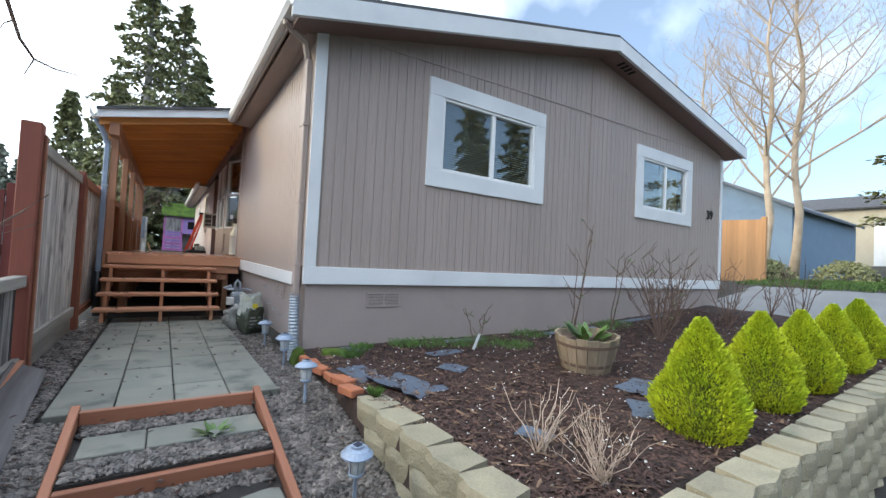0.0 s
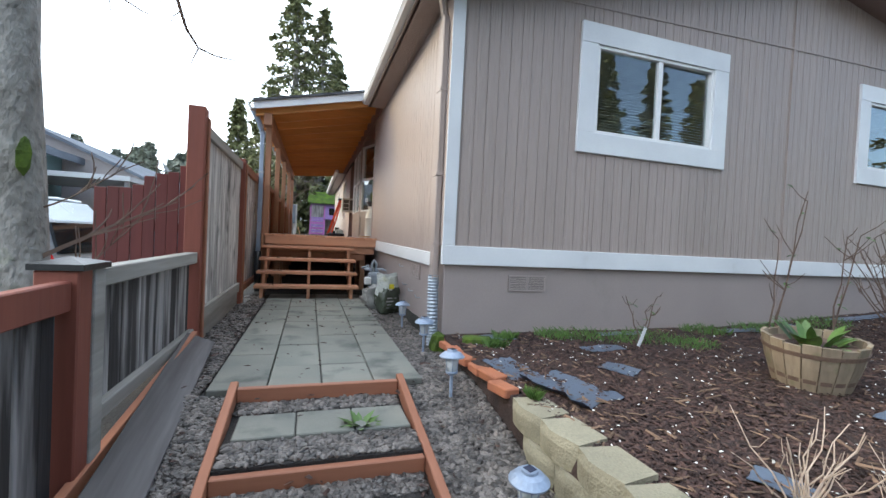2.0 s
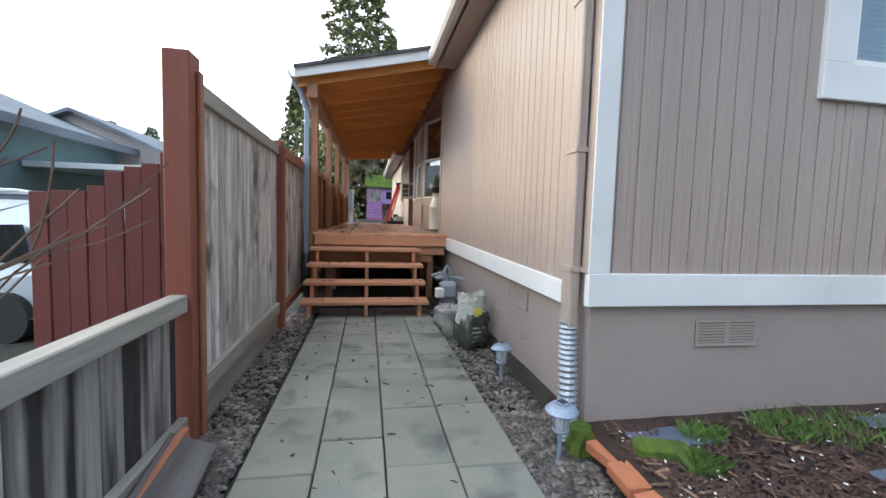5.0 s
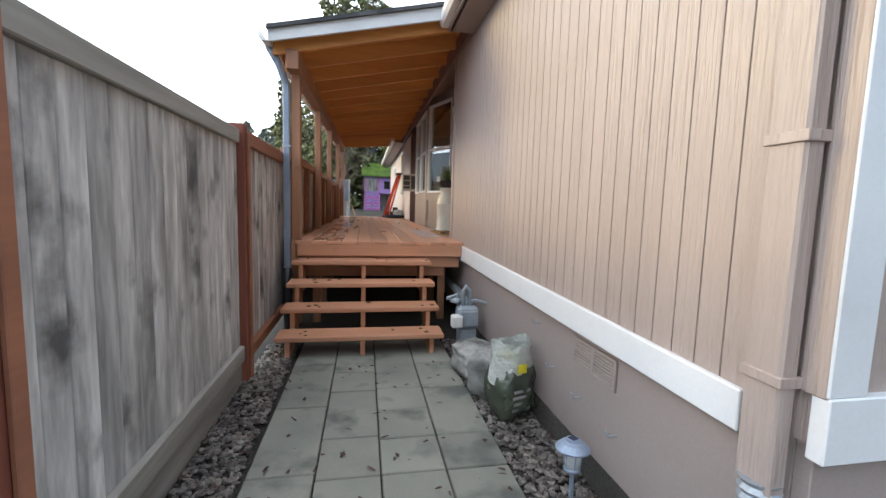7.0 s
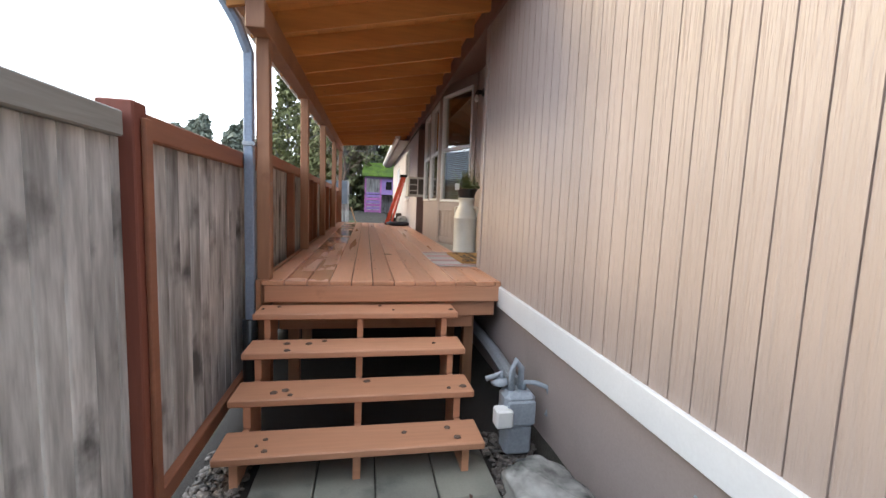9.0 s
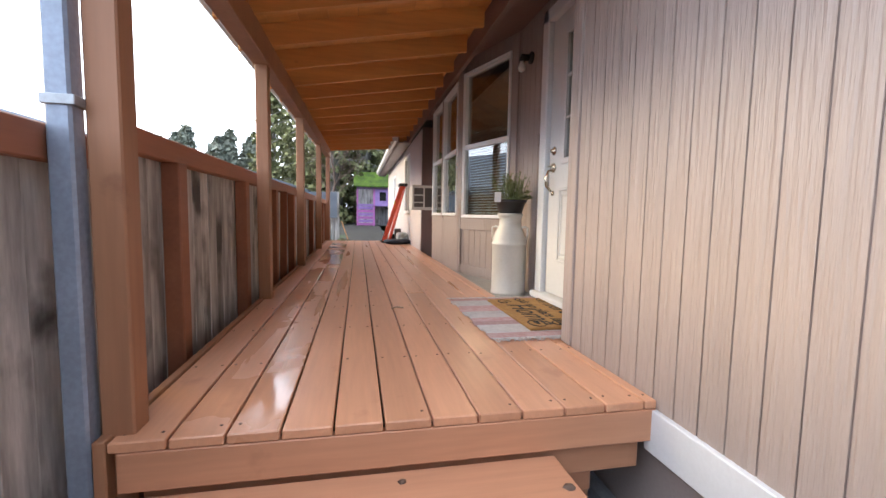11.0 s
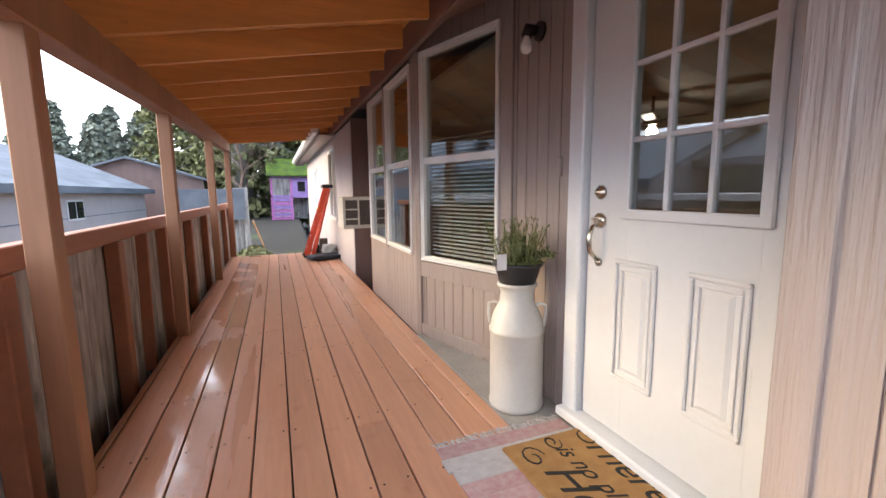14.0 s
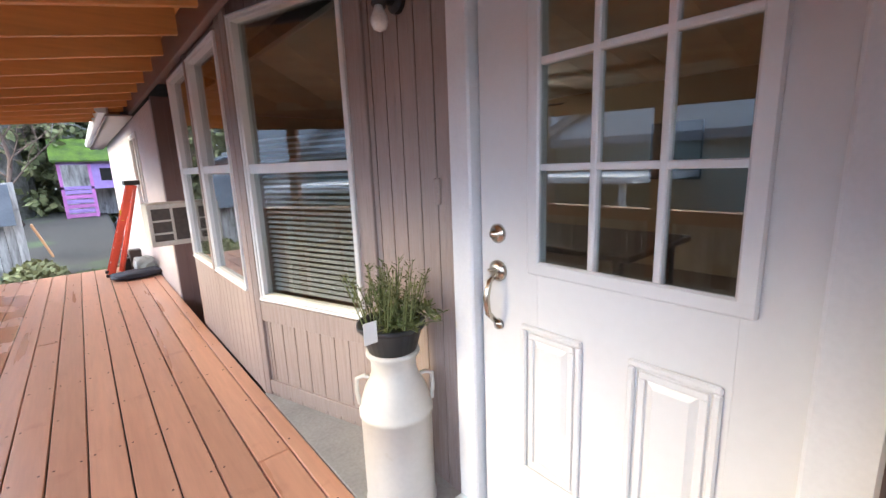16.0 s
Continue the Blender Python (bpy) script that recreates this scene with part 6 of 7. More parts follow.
for b in ((ax0, ax1, az0, az0 + 0.05), (ax0, ax1, az1 - 0.045, az1), (ax0, ax0 + 0.035, az0 + 0.05, az1 - 0.045), (ax1 - 0.035, ax1, az0 + 0.05, az1 - 0.045), (ax0 + 0.20, ax0 + 0.225, az0 + 0.05, az1 - 0.045), (ax0 + 0.035, ax0 + 0.20, az0 + 0.12, az0 + 0.14), (ax0 + 0.035, ax0 + 0.20, az0 + 0.25, az0 + 0.27)):
    part("rim", box(b[0], b[1], ay0 - 0.004, ay0 + 0.012, b[2], b[3], 0.003), "ac", ac)
LY = 17.0
lad = thing("stepladder", "orange fibreglass stepladder standing folded", "ladder")
for dx in (0.0, 0.36):
    rail = part("rail", Geo().add([(x + a, y + dx * k + b, z) for x, y, z, k in ((0.62, LY + 0.3, DZ, 1), (1.06, LY + 0.2, DZ + 1.40, 0.62)) for a, b in ((-0.045, -0.016), (0.045, -0.016), (0.045, 0.016), (-0.045, 0.016))],
                                  [(3, 2, 1, 0), (4, 5, 6, 7), (0, 1, 5, 4), (1, 2, 6, 5), (2, 3, 7, 6), (3, 0, 4, 7)]), "ladder", lad)
    part("rubber_foot", box(0.56, 0.69, LY + 0.27 + dx, LY + 0.33 + dx, DZ, DZ + 0.045), "rubber", rail)
    part("back_rail", Geo().tube([(0.76, LY + 0.35 + dx, DZ), (1.12, LY + 0.22 + dx * 0.62, DZ + 1.38)], 0.024, 6), "ladder", lad)
for k in range(5):
    t = 0.12 + 0.17 * k
    part("step", box(0.62 + 0.44 * t - 0.03, 0.62 + 0.44 * t + 0.06, LY + 0.31 - 0.1 * t, LY + 0.65 - 0.22 * t, DZ + 1.40 * t, DZ + 1.40 * t + 0.024), "alu", lad)
part("warning_label", box(0.865, 0.905, LY + 0.222, LY + 0.226, DZ + 0.86, DZ + 1.02, 0.001), "yellow", lad, "yellow warning sticker")
part("top_cap", box(0.98, 1.18, LY + 0.16, LY + 0.52, DZ + 1.39, DZ + 1.46, 0.008), "black", lad)
bag("tool_bag", "collapsed dark navy cloth bag on the deck", 0.93, LY - 0.05, DZ, 0.66, 0.44, 0.11, "navy", 3, 10)
bag("rag_heap", "heap of grey and white rags", 1.06, LY + 0.22, DZ + 0.001, 0.28, 0.26, 0.27, "clearbag", 8, 10)
solo("paint_tin", Geo().lathe([(0.001, 0), (0.08, 0), (0.08, 0.19), (0.083, 0.2), (0.001, 0.2)], 18), "pot", "black tin standing on the deck", "tin", at(0.86, LY + 0.72, DZ))
solo("speaker_box", box(-0.08, 0.08, -0.08, 0.08, 0, 0.34, 0.01), "acfin", "dark brown box on the deck", "box", at(0.99, LY + 0.62, DZ))
twl = Geo().tube([(0.25, 10.02, DZ + 0.006), (0.29, 10.05, DZ + 0.01), (0.34, 10.03, DZ + 0.006)], 0.006, 5)
solo("twig", twl, "paletwig", "small broken twig lying on the deck", "twig")

# ---- neighbours, vehicles, yard ----
def long_house(name, label, x0, x1, y0, y1, z0, eave, ridge, wall, roof_mat, wins=(), over=0.3, across=False):
    """A plain low house; ridge along y, or along x when across."""
    h = thing(name, label, "house")
    part("wall", box(x0, x1, y0, y1, z0 - 0.5, eave, 0.01), wall, h)
    if across:
        ym = (y0 + y1) / 2
        part("gable", Geo().prism([(y0, eave), (y1, eave), (ym, ridge)], x0, x1, 0), wall, h)
        for a, b in ((y0 - over, ym), (y1 + over, ym)):
            za = eave - (ridge - eave) * over / (ym - y0)
            part("roof", Geo().prism([(a, za), (b, ridge), (b, ridge + 0.12), (a, za + 0.12)], x0 - over, x1 + over, 0), roof_mat, h)
    else:
        xm = (x0 + x1) / 2
        part("gable", Geo().prism([(x0, eave), (x1, eave), (xm, ridge)], y0, y1, 1), wall, h)
        for a, b in ((x0 - over, xm), (x1 + over, xm)):
            za = eave - (ridge - eave) * over / (xm - x0)
            part("roof", Geo().prism([(a, za), (b, ridge), (b, ridge + 0.10), (a, za + 0.10)], y0 - over, y1 + over, 1), roof_mat, h)
        part("fascia", box(x1 + over - 0.02, x1 + over + 0.03, y0 - over, y1 + over, eave - 0.22, eave - 0.02), "metalroof", h, "grey gutter")
    for (wx0, wx1, wy0, wy1, wz0, wz1) in wins:
        w = part("window", box(wx0, wx1, wy0, wy1, wz0, wz1), "vinyl", h)
        if wx1 - wx0 < wy1 - wy0:
            part("pane", box(wx1, wx1 + 0.01, wy0 + 0.06, (wy0 + wy1) / 2 - 0.03, wz0 + 0.06, wz1 - 0.06), "vanglass", w)
            part("pane", box(wx1, wx1 + 0.01, (wy0 + wy1) / 2 + 0.03, wy1 - 0.06, wz0 + 0.06, wz1 - 0.06), "vanglass", w)
        else:
            part("pane", box(wx0 + 0.06, wx1 - 0.06, wy0 - 0.01, wy0, wz0 + 0.06, wz1 - 0.06), "vanglass", w)
    return h


nh = long_house("neighbour_house", "long pale manufactured home with a grey roof", -11.5, -5.3, 16.2, 31, 0.0, 2.55, 3.95, "palewall", "metalroof", [(-5.3, -5.27, 23.2, 24.3, 1.55, 2.15), (-5.3, -5.27, 18, 19.2, 1.3, 2.2)])
part("skirting", box(-5.33, -5.26, 16.2, 31, -0.5, 0.95), "metalroof", nh)
part("siding_joint", box(-5.31, -5.285, 16.2, 31, 1.62, 1.64), "metalroof", nh)
dish = thing("satellite_dish", "small grey satellite dish on a bent mast", "satellite dish", at(-6.1, 20.9, 2.78))
part("mast", Geo().tube([(0, 0, 0), (0, 0, 0.35), (0.16, 0, 0.62)], 0.025, 8), "alu", dish)
part("reflector", Geo().lathe([(0.001, 0.0), (0.15, 0.02), (0.27, 0.07), (0.275, 0.075), (0.15, 0.03), (0.001, 0.012)], 20, Matrix.Translation((0.16, 0, 0.66)) @ Matrix.Rotation(1.0, 4, "Y")), "alu", dish, smooth=True)
part("feed_arm", Geo().tube([(0.16, 0, 0.55), (0.42, 0, 0.62)], 0.012, 6), "alu", dish)
long_house("carport_roof_house", "low building with a long sloping grey roof", -9.5, -3.2, 33, 39, 0.5, 3.0, 4.0, "brown", "metalroof")
long_house("far_house", "house with a dark blue-grey roof behind the neighbour", -22, -13, 24, 38, 0.0, 3.6, 5.4, "palewall", "metalroof")
th = long_house("teal_house", "teal sided home with a flat carport roof", -13.5, -7.2, 9.0, 16.0, -0.3, 3.0, 4.3, "teal", "metalroof", over=0.45)
part("carport_roof", box(-7.15, -4.2, 12.4, 15.6, 2.05, 2.17), "white", th, "white carport edge")
for y in (12.6, 15.3):
    part("carport_post", box(-4.4, -4.3, y, y + 0.1, -0.8, 2.05), "white", th)

# far side of the lot
bh = long_house("blue_house", "blue-grey house with a pale gable roof edge", 22.5, 32, 6.6, 12.5, 0.9, 4.2, 5.7, "blue", "metalroof", across=True)
long_house("beige_house", "beige house with a dark roof", 38, 50, 4.0, 12, 1.8, 6.0, 7.6, "beige", "shingle", [(37.9, 38.0, 4.3, 7.0, 2.2, 5.2)], across=False)
cf = thing("cedar_fence", "fresh orange cedar board fence panel", "fence")
for i in range(9):
    s = i / 9
    part("fence_board", box(-0.09, 0.09, -0.01, 0.01, -0.2, 1.8, 0.004), "newcedar", cf, m=at(14.25 + 0.27 * s * 1.0, 5.75 - 0.9 * s, 0.98, 0, 0, -72))
part("post", box(14.50, 14.62, 4.80, 4.92, 0.8, 2.86), "newcedar", cf)


def tree_limb(g, p, d, L, r, depth, rg, up=0.25, n=5, spread=0.7, twigs=None):
    pts, rr = [p.copy()], [r]
    q, dd = p.copy(), d.copy()
    for i in range(n):
        dd = (dd + Vector((rg.uniform(-.22, .22), rg.uniform(-.22, .22), rg.uniform(-.05, .12) + up * 0.2))).normalized()
        q = q + dd * (L / n)
        pts.append(q.copy())
        rr.append(max(0.004, r * (1 - 0.75 * (i + 1) / n)))
    g.tube(pts, rr, 6 if depth > 1 else 4, False)
    if depth > 0:
        for i in range(2, n + 1):
            for k in range(2):
                a = Vector((rg.uniform(-1, 1), rg.uniform(-1, 1), rg.uniform(-0.1, 0.8))).normalized()
                tree_limb(g, pts[i], (dd * (1 - spread) + a * spread).normalized(), L * rg.uniform(0.35, 0.55), rr[i] * 0.65, depth - 1, rg, up, max(3, n - 1), spread)
    return pts


def bare_tree(x, y, z, h, r, seed, label, mat="birch", depth=2, first=0.25, limbs=16):
    rg = random.Random(seed)
    t = thing("bare_tree", label, "tree")
    g = Geo()
    pts = [Vector((x + 0.12 * math.sin(k * 1.3 + seed), y + 0.12 * math.cos(k * 1.7), z - 0.2 + h * k / 10)) for k in range(11)]
    g.tube(pts, [r * (1.25 - 0.3 * min(1, k)) * (1 - 0.088 * k) for k in range(11)], 10)
    part("trunk", g, mat, t, smooth=True)
    gl = Geo()
    for i in range(limbs):
        s = first + (0.97 - first) * i / limbs
        j = min(9, int(s * 10))
        p = pts[j].lerp(pts[j + 1], s * 10 - j)
        a = i * 2.4 + rg.uniform(-.4, .4)
        L = h * 0.34 * (1.05 - 0.75 * (s - first) / (1 - first)) * rg.uniform(0.8, 1.15)
        tree_limb(gl, p, Vector((math.cos(a), math.sin(a), 0.75)).normalized(), L, r * 0.34 * (1.1 - s * 0.7), depth, rg, 0.35)
    part("limbs", gl, mat, t, fix=False)


bare_tree(16.6, 5.5, 0.95, 11.5, 0.14, 3, "tall leafless pale-barked birch", limbs=22)
bare_tree(17.9, 5.1, 0.95, 13.0, 0.15, 8, "tall leafless pale-barked birch", limbs=24)
bare_tree(26, 12, 1.0, 14, 0.2, 11, "distant leafless tree behind the houses", limbs=16, depth=2)
bare_tree(21, 2.6, 1.0, 3.0, 0.03, 12, "thin leafless sapling on the lawn", "twig", 1, 0.1, 9)

# the trunk beside the low fence, with moss and low twigs, and its branches overhead
nt = thing("street_tree", "grey-barked tree trunk with moss and thin bare branches", "tree")
tg = Geo()
TX, TY_ = -1.70, 3.48
tp = [Vector((TX + 0.05 * math.sin(k), TY_ + 0.02 * k, -0.5 + 0.62 * k)) for k in range(12)]
tg.tube(tp, [0.16 - 0.007 * k for k in range(12)], 14)
part("trunk", tg, "bark", nt, smooth=True)
bl = Geo()
rg = random.Random(31)
for z, ax, ay, L, r in ((0.75, 0.9, 0.45, 0.75, 0.020), (0.55, 0.95, 0.3, 0.6, 0.009), (1.05, 0.9, 0.6, 0.5, 0.007)):
    tree_limb(bl, Vector((TX + 0.13, TY_, z)), Vector((ax, ay, 0.45)).normalized(), L, r, 1, rg, 0.0, 5, 0.4)
for z, ax, ay, L in ((3.9, 0.55, 0.75, 2.2), (4.4, 0.8, 0.2, 2.6), (4.2, 0.3, -0.9, 2.8), (4.9, -0.5, 0.8, 2.6), (5.3, 0.9, -0.4, 2.6), (5.8, 0.2, 0.9, 2.4)):
    tree_limb(bl, Vector((TX, TY_ + 0.1, z)), Vector((ax, ay, 0.05)).normalized(), L, 0.045, 2, rg, -0.25, 6, 0.55)
for twig_line, r0 in (([(-1.8, 3.7, 4.6), *[(-1.23, 4.52, 3.28), (-1.2, 4.61, 3.0), (-1.13, 4.69, 2.75), (-1.05, 4.77, 2.63), (-0.92, 4.82, 2.6), (-0.75, 4.86, 2.6)]], 0.022), ([(-1.05, 4.77, 2.63), (-1.09, 4.78, 2.53), (-1.11, 4.79, 2.48)], 0.008), ([(-1.17, 4.66, 2.88), (-1.23, 4.68, 2.84), (-1.25, 4.69, 2.79)], 0.007), ([(-1.8, 3.7, 4.6), *[(-1.66, 4.47, 3.08), (-1.57, 4.54, 2.85), (-1.43, 4.59, 2.79), (-1.31, 4.55, 2.74)]], 0.012), ([(-1.8, 3.7, 4.6), *[(-1.75, 4.51, 3.13), (-1.62, 4.45, 2.84), (-1.64, 4.57, 2.7)]], 0.010), ([(-1.8, 3.7, 4.6), *[(-1.32, 4.34, 3.15), (-1.28, 4.43, 2.91), (-1.24, 4.41, 2.8)]], 0.010)):
    bl.tube(twig_line, [max(0.003, r0 * (1 - 0.8 * k / (len(twig_line) - 1))) for k in range(len(twig_line))], 6)
part("limbs", bl, "twig", nt, fix=False)
part("moss", Geo().lathe([(0.001, -0.11), (0.03, -0.06), (0.034, 0.03), (0.015, 0.10), (0.001, 0.12)], 10, Matrix.Translation((TX + 0.115, TY_ - 0.06, 1.35)), 0.8), "moss", nt)


def conifer(x, y, z, h, r, seed, label="tall dark green fir", n=9000, leafy=0.16, bare=0.12, limbs=True, mat="fir"):
    rg = random.Random(seed)
    t = thing("conifer", label, "tree", at(x, y, z))
    part("trunk", Geo().tube([(0, 0, -0.4), (0.1, 0, h * 0.5), (0, 0, h * 0.98)], [r * 0.09, r * 0.05, 0.02], 8), "bark", t, smooth=True)
    g, gl = Geo(), Geo()
    nl = 90
    per = n // nl
    for i in range(nl):
        s = bare + (1 - bare) * (i / nl) ** 0.9
        a = i * 2.399 + rg.uniform(-.3, .3)
        L = r * (1 - s) ** 0.8 * rg.uniform(0.65, 1.15) + 0.15
        base = Vector((0, 0, h * s))
        d = Vector((math.cos(a), math.sin(a), 0))
        droop = 0.30 * L
        end = base + d * L - Vector((0, 0, droop))
        if limbs:
            gl.tube([base, base + d * L * 0.5 - Vector((0, 0, droop * 0.25)), end], [0.05, 0.03, 0.01], 4, False)
        side = Vector((-d.y, d.x, 0))
        for k in range(per):
            u = rg.random() ** 0.6
            w = (rg.random() - 0.5) * L * 0.42 * (1.1 - u)
            p = base + d * L * u - Vector((0, 0, droop * u * u + rg.random() * 0.35)) + side * w
            q = leafy * rg.uniform(0.6, 1.5)
            v1 = Vector((rg.uniform(-1, 1), rg.uniform(-1, 1), rg.uniform(-1.2, 0.1))).normalized() * q
            v2 = v1.cross(Vector((rg.uniform(-1, 1), rg.uniform(-1, 1), rg.uniform(-1, 1)))).normalized() * q * 0.32
            o = len(g.v)
            g.v += [tuple(p), tuple(p + v1 * 0.5 + v2), tuple(p + v1), tuple(p + v1 * 0.5 - v2)]
            g.f.append((o, o + 1, o + 2, o + 3))
    if limbs:
        part("limbs", gl, "bark", t, fix=False)
    part("crown", g, mat, t, fix=False)


conifer(-1.55, 33.5, 0.9, 18.8, 5.1, 1, "tall fir rising behind the porch roof", 6600, 0.28, 0.22)
conifer(0.35, 34.6, 0.9, 17.6, 4.5, 2, "slimmer fir beside the tall one", 4800, 0.26, 0.22)
conifer(1.6, 38, 1.2, 15, 4.6, 4, "broad fir behind the playhouse", 11000, 0.30)
conifer(-3.5, 41, 1.0, 13, 4.6, 5, "broad fir behind the grey fence", 11000, 0.30)
conifer(6.5, 40, 1.2, 14, 4.2, 6, "fir behind the house", 8000, 0.30)
for i, (x, y, h) in enumerate(((-1.2, 34.5, 9), (2.6, 35, 10), (4.6, 36, 11), (0.6, 36.5, 12), (-6.5, 42, 12), (-2.6, 36, 9))):
    conifer(x, y, 0.9, h, 2.8, 60 + i, "dense evergreen behind the playhouse", 5000, 0.32, 0.02, False)
bare_tree(-1.3, 29.8, 0.8, 6.5, 0.10, 40, "leafless branching tree at the end of the yard", "twig", 2, 0.25, 14)
rgt = random.Random(77)
for i in range(52):
    x = -60 + i * 1.02 + rgt.uniform(-.6, .6)
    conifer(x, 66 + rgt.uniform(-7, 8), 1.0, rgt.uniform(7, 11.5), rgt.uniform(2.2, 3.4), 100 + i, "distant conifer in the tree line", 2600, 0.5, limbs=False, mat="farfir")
for i in range(14):
    conifer(-8 + i * 3.4 + rgt.uniform(-1, 1), -24 + rgt.uniform(-3, 3), -0.5, rgt.uniform(14, 23), 4.0, 170 + i, "tall conifer across the road", 4500, 0.40, limbs=False)
# dark overhanging evergreen branch at the edge of the lawn
eg = thing("evergreen_tree", "spreading dark evergreen beside the lawn", "tree")
part("trunk", Geo().tube([(15.6, 1.0, 0.4), (15.6, 1.0, 4.5)], [0.16, 0.08], 8), "bark", eg)
g = Geo()
rg = random.Random(9)
for i in range(26):
    a = rg.uniform(0, 6.28)
    z = rg.uniform(2.3, 4.4)
    L = rg.uniform(0.9, 2.3)
    for k in range(150):
        u = rg.random() ** 0.7
        p = Vector((15.6 + math.cos(a) * L * u + rg.gauss(0, .12), 1.0 + math.sin(a) * L * u + rg.gauss(0, .12), z - 0.2 * u + rg.gauss(0, 0.08)))
        v1 = Vector((math.cos(a) + rg.uniform(-.8, .8), math.sin(a) + rg.uniform(-.8, .8), rg.uniform(-.4, .4))).normalized() * 0.16
        v2 = v1.cross(Vector((rg.uniform(-1, 1), rg.uniform(-1, 1), 1))).normalized() * 0.05
        o = len(g.v)
        g.v += [tuple(p), tuple(p + v1 * 0.5 + v2), tuple(p + v1), tuple(p + v1 * 0.5 - v2)]
        g.f.append((o, o + 1, o + 2, o + 3))
part("crown", g, "fir", eg, fix=False)


def hedge(x, y, z, w, d, h, seed, label):
    rg = random.Random(seed)
    g = Geo()
    for i in range(1500):
        th, ph = rg.uniform(0, 6.28), rg.uniform(0, 1.5)
        k = rg.uniform(0.7, 1.05)
        p = Vector((x + w * k * math.cos(th) * math.cos(ph), y + d * k * math.sin(th) * math.cos(ph), z + h * k * math.sin(ph)))
        v1 = Vector((rg.uniform(-1, 1), rg.uniform(-1, 1), rg.uniform(-1, 1))).normalized() * 0.13
        v2 = v1.orthogonal().normalized() * 0.05
        o = len(g.v)
        g.v += [tuple(p), tuple(p + v1 * .5 + v2), tuple(p + v1), tuple(p + v1 * .5 - v2)]
        g.f.append((o, o + 1, o + 2, o + 3))
    b = thing("bush", label, "bush")
    part("foliage", g, "fir", b, fix=False)


hedge(15.9, 5.2, 0.9, 0.7, 0.7, 0.7, 1, "dark green bush at the foot of the birches")
hedge(24.0, 5.2, 1.0, 2.2, 1.0, 0.9, 2, "low dark hedge across the lawn")
hedge(-0.55, 21.6, 0.25, 0.5, 0.8, 0.45, 3, "low leafy shrub by the yard fence")


# vehicles
def vehicle(name, label, x, y, z, rz, paint, L=4.6, W=1.85, H=1.75, van=True):
    v = thing(name, label, "car", at(x, y, z, 0, 0, rz))
    prof = [(0.0, 0.35), (0.0, 0.75), (0.12, 1.02), (0.35, 1.62), (0.6, H), (2.9, H), (3.55, 1.12), (L - 0.15, 0.95), (L, 0.7), (L, 0.3)] if van else [(0.0, 0.35), (0.0, 0.8), (0.5, 0.9), (1.1, 1.35), (2.6, 1.38), (3.3, 0.95), (L - .1, 0.8), (L, 0.35)]
    k = len(prof)
    g = Geo()
    rows = ((-W / 2 + 0.1, 0.05), (-W / 2, 0.0), (W / 2, 0.0), (W / 2 - 0.1, 0.05))
    for xw, ins in rows:
        for (yy, zz) in prof:
            tum = 0.16 * max(0, zz - 1.0) * (1 if xw > 0 else -1)
            g.v.append((xw - tum, yy + (ins if yy < L / 2 else -ins), zz - (ins if zz > 1 else 0)))
    for r in range(3):
        for i in range(k):
            i2 = (i + 1) % k
            g.f.append((r * k + i, r * k + i2, (r + 1) * k + i2, (r + 1) * k + i))
    g.f.append(tuple(range(k)))
    g.f.append(tuple(3 * k + i for i in range(k))[::-1])
    part("body", g, paint, v)
    for s in (-1, 1):
        for yy in (0.95, L - 0.95):
            wm = Matrix.Translation((s * (W / 2 - 0.1), yy, 0.34)) @ Matrix.Rotation(math.pi / 2, 4, "Y")
            wh = part("wheel", Geo().lathe([(0.2, -0.11), (0.33, -0.11), (0.34, -0.06), (0.34, 0.06), (0.33, 0.11), (0.2, 0.11)], 22, wm), "rubber", v)
            part("rim", Geo().lathe([(0.01, -0.08), (0.2, -0.1), (0.2, 0.1), (0.01, 0.08)], 16, wm), "alu", wh)
        xg = s * (W / 2 - 0.075)
        if van:
            for y0, y1 in ((0.55, 1.55), (1.65, 2.55), (2.65, 3.2)):
                part("side_window", Geo().prism([(y0 + 0.08, 1.08), (y1, 1.08), (y1 - (0.3 if y1 > 3 else 0.02), 1.55), (y0 + 0.16, 1.58)], xg - 0.012, xg + 0.055 if s > 0 else xg + 0.012, 0) if s > 0 else Geo().prism([(y0 + 0.08, 1.08), (y1, 1.08), (y1 - (0.3 if y1 > 3 else 0.02), 1.55), (y0 + 0.16, 1.58)], xg - 0.055, xg + 0.012, 0), "vanglass", v)
            part("tail_lamp", Geo().prism([(-0.03, 0.82), (0.18, 0.82), (0.34, 1.32), (0.16, 1.34), (-0.0, 1.0)], s * (W / 2 - 0.02) - 0.1, s * (W / 2 - 0.02) + 0.03, 0), "taillight", v, "red tail lamp")
            part("roof_rail", Geo().tube([(s * 0.68, 0.6, H + 0.03), (s * 0.68, 1.0, H + 0.08), (s * 0.68, 2.6, H + 0.08), (s * 0.68, 2.9, H + 0.03)], 0.022, 6), "alu", v)
    if van:
        part("rear_window", Geo().add([(-0.72, 0.09, 1.08), (0.72, 0.09, 1.08), (0.62, 0.28, 1.58), (-0.62, 0.28, 1.58), (-0.72, 0.13, 1.08), (0.72, 0.13, 1.08), (0.62, 0.34, 1.58), (-0.62, 0.34, 1.58)], [(0, 1, 2, 3), (7, 6, 5, 4), (0, 4, 5, 1), (1, 5, 6, 2), (2, 6, 7, 3), (3, 7, 4, 0)]), "vanglass", v)
        part("bumper", box(-W / 2 + 0.03, W / 2 - 0.03, -0.08, 0.06, 0.38, 0.62, 0.03), paint, v)
    return v


